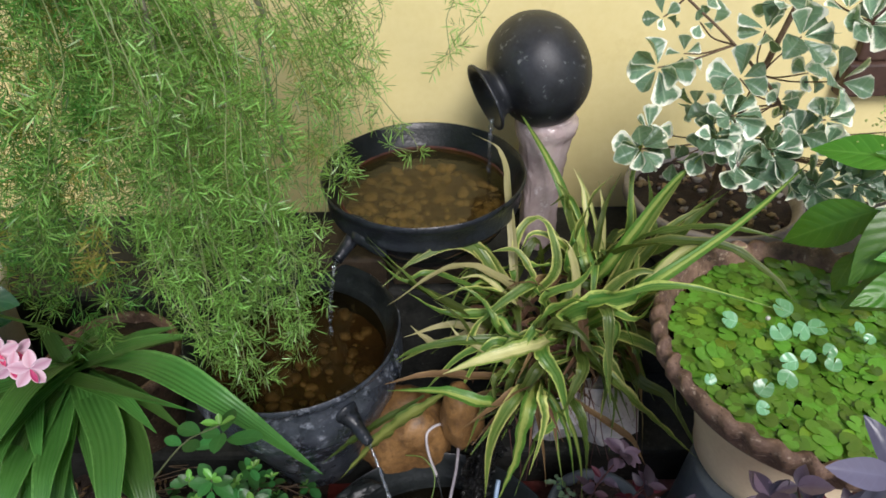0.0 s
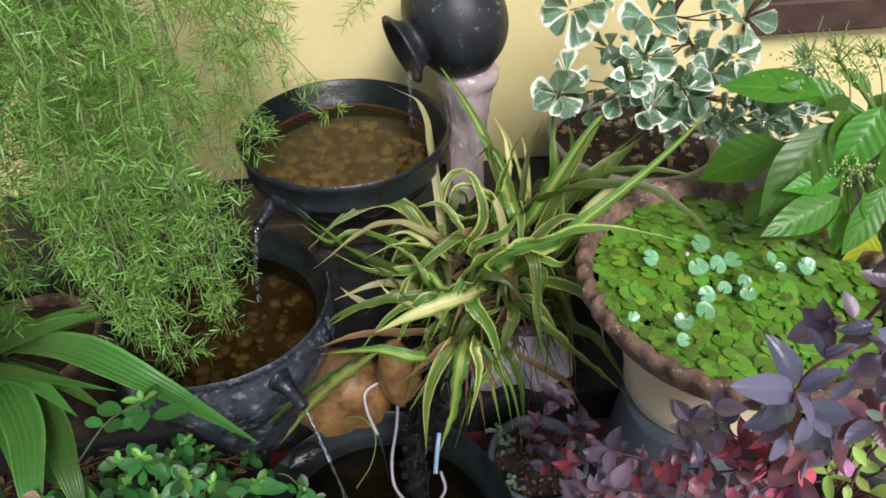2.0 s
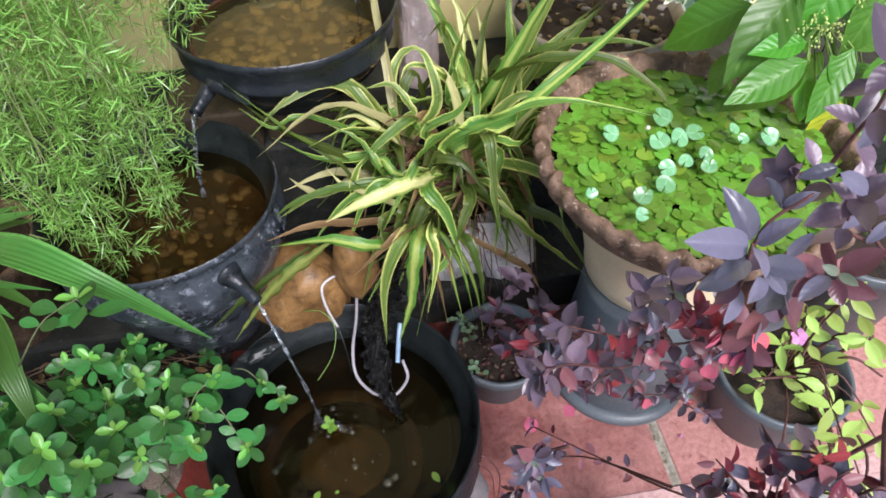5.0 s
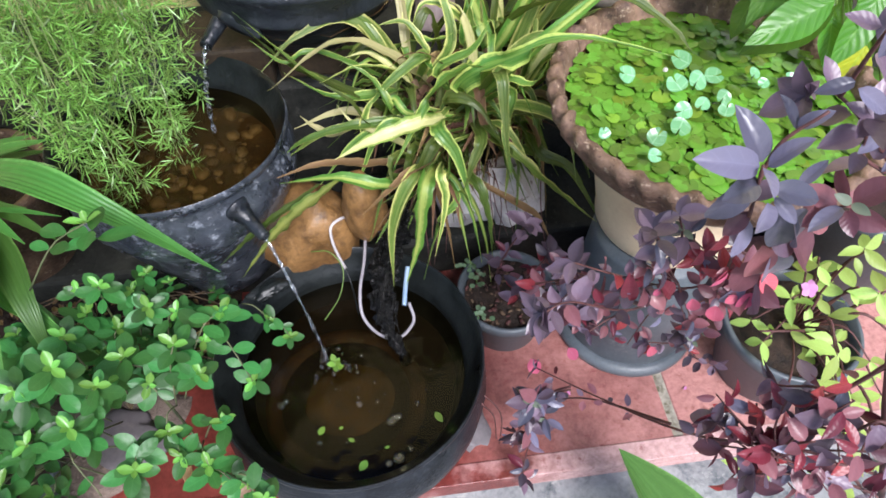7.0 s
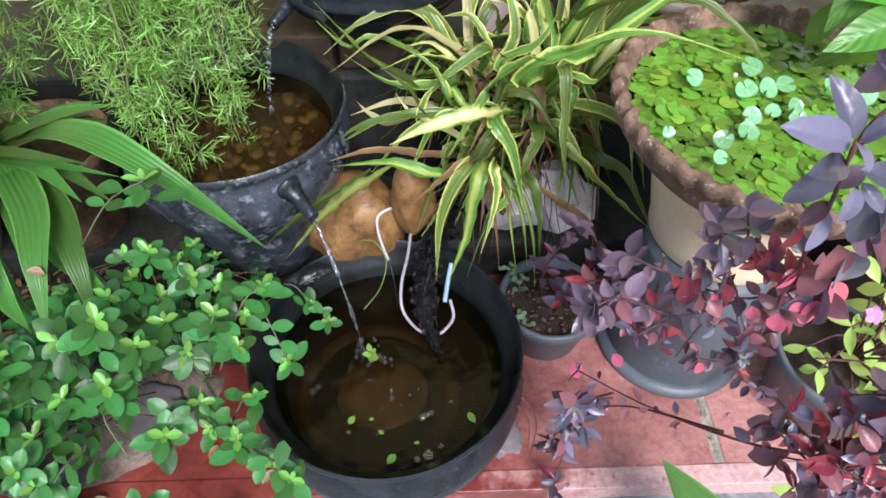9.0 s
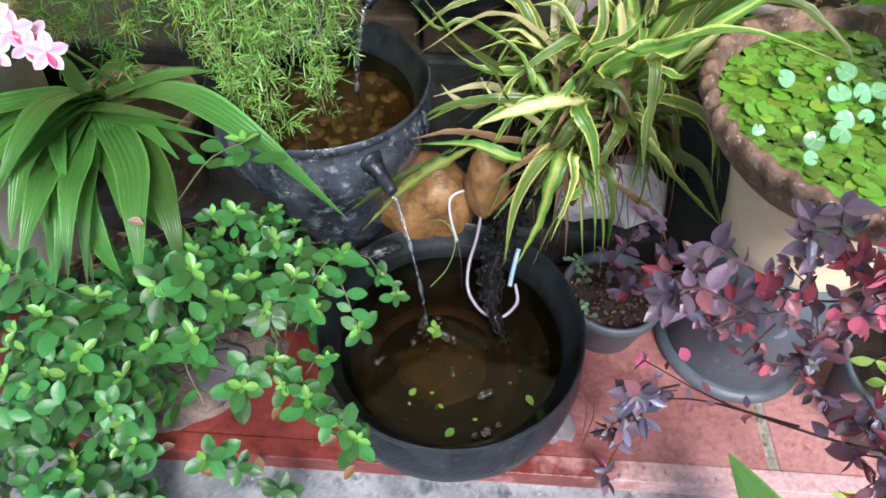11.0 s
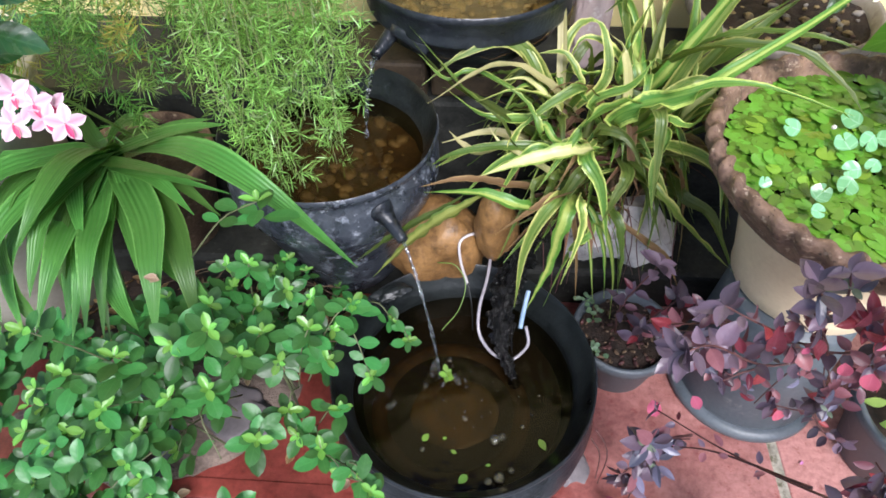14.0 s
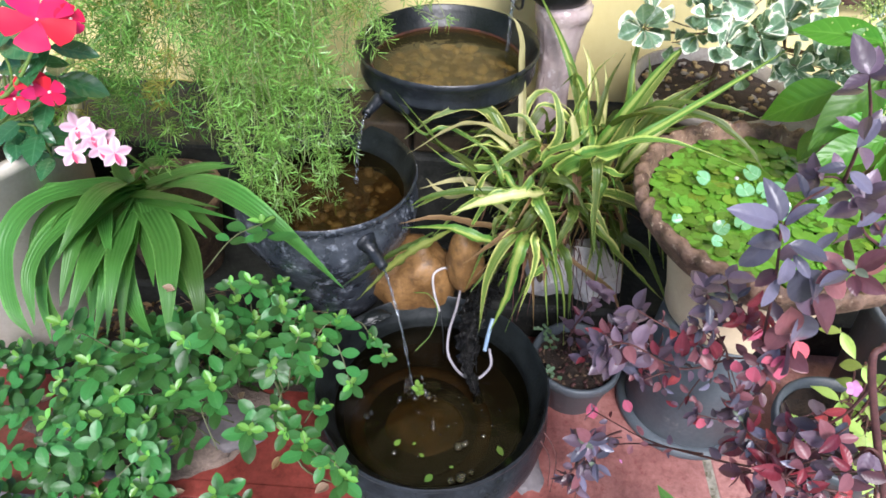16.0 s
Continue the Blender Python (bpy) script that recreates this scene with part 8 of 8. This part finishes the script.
def frond(points, density=1.0, reach=0.07, old=0.0, needle=0.0215, bare=0.0):
    """A hanging stem with side twigs, each set with fine needles."""
    path = smooth_path(points, 60)
    stalk = part("stem", tube(points, 0.0011, 24, 5, 0.0006), M_FERNSTEM, fern)
    P = np.array([tuple(p) for p in path])
    seg = np.linalg.norm(np.diff(P, axis=0), axis=1)
    length = seg.sum()
    cum = np.concatenate([[0], np.cumsum(seg)]) / length
    count = int(length * 64 * density)
    starts, dirs = [], []
    for q in range(count):
        f = (q + nrng.random()) / count
        i = max(0, min(58, int(np.searchsorted(cum, f)) - 1))
        p, tan = P[i], P[i + 1] - P[i]
        if p[2] > 1.18 or f < bare and nrng.random() < 0.75:
            continue
        tan = tan / np.linalg.norm(tan)
        d = nrng.normal(size=3)
        d -= tan * d.dot(tan)
        d = d / np.linalg.norm(d) + tan * 0.45 + np.array([0, 0, -0.05])
        d /= np.linalg.norm(d)
        tw = reach * nrng.uniform(0.4, 1.0) * (1.0 if f < 0.8 else 1.25 - 0.6 * f)
        sd = np.cross(d, nrng.normal(size=3))
        sd /= np.linalg.norm(sd)
        up2 = np.cross(d, sd)
        nodes = max(3, int(tw / 0.0085))
        for s in range(nodes):
            g = (s + 0.7) / nodes
            c = p + d * tw * g + np.array([0, 0, -0.3 * tw * g * g])
            for h in range(6):
                a = h * 1.047 + s * 0.8 + nrng.normal() * 0.25
                starts.append(c)
                dirs.append(d * nrng.uniform(0.2, 0.95) + (sd * np.cos(a) + up2 * np.sin(a)) * 0.85)
    if not starts:
        return None
    S, D = np.array(starts), np.array(dirs)
    D /= np.linalg.norm(D, axis=1)[:, None]
    W = np.cross(D, nrng.normal(size=D.shape))
    W /= np.linalg.norm(W, axis=1)[:, None]
    V = np.cross(D, W)
    L = needle * nrng.uniform(0.65, 1.6, size=(len(S), 1))
    w = 0.00088
    mid = S + D * L * 0.4
    far = S + D * L * 0.8
    verts = np.stack([S, mid + W * w, far + W * w * 0.8, S + D * L, far - W * w * 0.8, mid - W * w], axis=1).reshape(-1, 3)
    k = np.arange(len(S))[:, None] * 6
    tri_f = np.concatenate([k + np.array([[0, 1, 5]]), k + np.array([[1, 2, 5]]), k + np.array([[5, 2, 4]]), k + np.array([[2, 3, 4]])])
    me = bpy.data.meshes.new("frond")
    me.vertices.add(len(verts))
    me.vertices.foreach_set("co", verts.astype(np.float32).ravel())
    nf = len(tri_f)
    me.loops.add(nf * 3)
    me.loops.foreach_set("vertex_index", tri_f.astype(np.int32).ravel())
    me.polygons.add(nf)
    me.polygons.foreach_set("loop_start", np.arange(0, nf * 3, 3, dtype=np.int32))
    me.update(calc_edges=True)
    me.validate()
    # most fronds ending far left take the needle colour with shade in it
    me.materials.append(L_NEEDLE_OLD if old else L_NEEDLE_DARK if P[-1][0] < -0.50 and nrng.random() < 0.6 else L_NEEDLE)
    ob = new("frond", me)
    attach(ob, stalk)
    return tagged(ob, kind="stuff")


TOP = (-0.62, 0.90, 1.38)
PLACES_D1 = [((-0.215, 1.050, 0.914), (-0.194, 1.030, 0.761), (-0.214, 1.000, 0.652)), ((-0.144, 1.100, 0.933), (-0.147, 1.120, 0.827), (-0.150, 1.100, 0.713)), ((-0.278, 0.980, 0.940), (-0.301, 0.940, 0.726), (-0.295, 0.900, 0.550)), ((-0.246, 1.000, 0.897), (-0.261, 0.990, 0.636), (-0.254, 0.930, 0.511)), ((-0.325, 0.920, 0.929), (-0.333, 0.850, 0.697), (-0.318, 0.795, 0.525)), ((-0.313, 0.900, 0.849), (-0.281, 0.840, 0.623), (-0.257, 0.790, 0.447)), ((-0.361, 0.880, 0.904), (-0.365, 0.780, 0.705), (-0.353, 0.735, 0.423)), ((-0.367, 0.880, 0.946), (-0.367, 0.760, 0.740), (-0.382, 0.740, 0.475))]
PLACES_D2 = [((-0.392, 0.840, 0.946), (-0.398, 0.730, 0.743), (-0.404, 0.720, 0.550)), ((-0.423, 0.820, 0.971), (-0.423, 0.740, 0.804), (-0.428, 0.720, 0.623)), ((-0.468, 0.800, 0.964), (-0.480, 0.740, 0.796), (-0.518, 0.740, 0.583)), ((-0.500, 0.800, 0.995), (-0.534, 0.760, 0.821), (-0.626, 0.780, 0.507)), ((-0.536, 0.800, 1.010), (-0.581, 0.760, 0.840), (-0.686, 0.780, 0.574)), ((-0.600, 0.820, 1.004), (-0.651, 0.780, 0.829), (-0.758, 0.800, 0.582)), ((-0.412, 0.950, 0.954), (-0.443, 0.920, 0.741), (-0.481, 0.900, 0.541)), ((-0.455, 0.930, 0.978), (-0.486, 0.920, 0.784), (-0.547, 0.920, 0.553))]
PLACES_D3 = [((-0.187, 1.120, 0.918), (-0.251, 1.120, 0.740), (-0.281, 1.100, 0.591)), ((-0.275, 1.080, 0.924), (-0.338, 1.060, 0.772), (-0.394, 1.020, 0.553)), ((-0.010, 1.120, 0.997), (-0.003, 1.120, 0.904), (0.006, 1.100, 0.826)), ((-0.525, 0.940, 0.977), (-0.588, 0.920, 0.807), (-0.706, 0.920, 0.543)), ((-0.599, 0.940, 0.978), (-0.674, 0.940, 0.798), (-0.775, 0.940, 0.528)), ((-0.355, 1.040, 0.939), (-0.403, 1.020, 0.749), (-0.464, 1.000, 0.515)), ((-0.111, 1.000, 0.997), (-0.140, 1.020, 0.896), (-0.165, 1.020, 0.838)), ((-0.267, 0.860, 0.983), (-0.264, 0.800, 0.809), (-0.282, 0.800, 0.571))]
PLACES_D4 = [((-0.305, 0.820, 0.998), (-0.305, 0.760, 0.833), (-0.334, 0.760, 0.632)), ((-0.409, 0.760, 1.021), (-0.427, 0.720, 0.901), (-0.471, 0.720, 0.752)), ((-0.463, 0.760, 1.022), (-0.489, 0.720, 0.926), (-0.581, 0.740, 0.740)), ((-0.192, 1.000, 0.895), (-0.198, 0.980, 0.755), (-0.233, 0.930, 0.590)), ((-0.365, 0.780, 1.013), (-0.377, 0.740, 0.881), (-0.415, 0.740, 0.695))]
for mid, low, end in PLACES_D1 + PLACES_D2 + PLACES_D3 + PLACES_D4:
    m = Vector(mid)
    thin = 1.0 if end[0] < -0.55 else 0.70 if end[0] < -0.44 else 0.36
    frond([TOP, Vector(TOP).lerp(m, 0.55) + Vector((0, 0, 0.12)), mid, low, end], thin)
    j = [Vector(nrng.normal(size=3) * 0.035) for q in range(3)]
    frond([TOP, Vector(TOP).lerp(m, 0.55) + Vector((0.02, 0, 0.14)), m + j[0], Vector(low) + j[1], Vector(end) + j[2] + Vector((0, 0, 0.04))], 0.8 * thin, 0.06, 1.0 if nrng.random() < 0.22 else 0.0)
for low, end in (((-0.363, 0.800, 0.589), (-0.328, 0.740, 0.403)), ((-0.310, 0.860, 0.555), (-0.276, 0.800, 0.399)), ((-0.426, 0.780, 0.599), (-0.408, 0.740, 0.441)), ((-0.319, 0.840, 0.587), (-0.306, 0.800, 0.499)), ((-0.408, 0.800, 0.625), (-0.441, 0.760, 0.520)),
                 ((-0.276, 0.900, 0.584), (-0.239, 0.880, 0.491)), ((-0.345, 0.820, 0.616), (-0.385, 0.770, 0.494)), ((-0.574, 0.800, 0.599), (-0.594, 0.780, 0.498)), ((-0.666, 0.800, 0.615), (-0.672, 0.780, 0.537)), ((-0.490, 0.800, 0.612), (-0.488, 0.780, 0.536)),
                 ((-0.278, 0.860, 0.614), (-0.270, 0.800, 0.442)), ((-0.354, 0.780, 0.639), (-0.355, 0.735, 0.403)), ((-0.377, 0.760, 0.674), (-0.414, 0.740, 0.470)), ((-0.293, 0.820, 0.660), (-0.351, 0.780, 0.540))):
    m = Vector(low) + Vector((-0.03, 0.03, 0.28))
    frond([TOP, Vector(TOP).lerp(m, 0.55) + Vector((0, 0, 0.10)), m, low, end], 1.0, 0.055, bare=0.45)
for low, end in (((-0.143, 1.060, 0.909), (-0.123, 1.050, 0.824)), ((-0.177, 1.060, 0.852), (-0.157, 1.050, 0.756)), ((-0.197, 1.020, 0.809), (-0.186, 0.980, 0.676))):
    m = Vector(low) + Vector((-0.06, 0.0, 0.22))
    frond([TOP, Vector(TOP).lerp(m, 0.55) + Vector((0, 0, 0.10)), m, low, end], 0.6, 0.045)
frond([TOP, (-0.4, 0.92, 1.25), (-0.075, 1.020, 0.753), (-0.103, 0.980, 0.740)], 0.5, 0.04)
for mid, low, end in (((-0.598, 0.900, 1.007), (-0.639, 0.900, 0.893), (-0.683, 0.900, 0.726)), ((-0.530, 0.850, 1.036), (-0.559, 0.840, 0.934), (-0.626, 0.840, 0.831))):
    frond([TOP, Vector(TOP).lerp(Vector(mid), 0.6) + Vector((0, 0, 0.1)), mid, low, end], 0.8, 0.05, 1.0)

for pts in ([(-0.376, 1.040, 1.023), (-0.375, 1.040, 0.967), (-0.373, 1.040, 0.855), (-0.362, 1.040, 0.693)], [(-0.309, 1.040, 0.988), (-0.308, 1.040, 0.930), (-0.306, 1.040, 0.814), (-0.301, 1.040, 0.674)], [(-0.400, 0.860, 1.12), (-0.394, 0.840, 0.90), (-0.385, 0.800, 0.72)]):
    part("old_stem", tube([(-0.60, 0.92, 1.38), (-0.50, 0.94, 1.34)] + pts, 0.0046, 40, 7, 0.0030, 0.2), M_OLDSTEM, fern, "bare grey-brown woody stem")
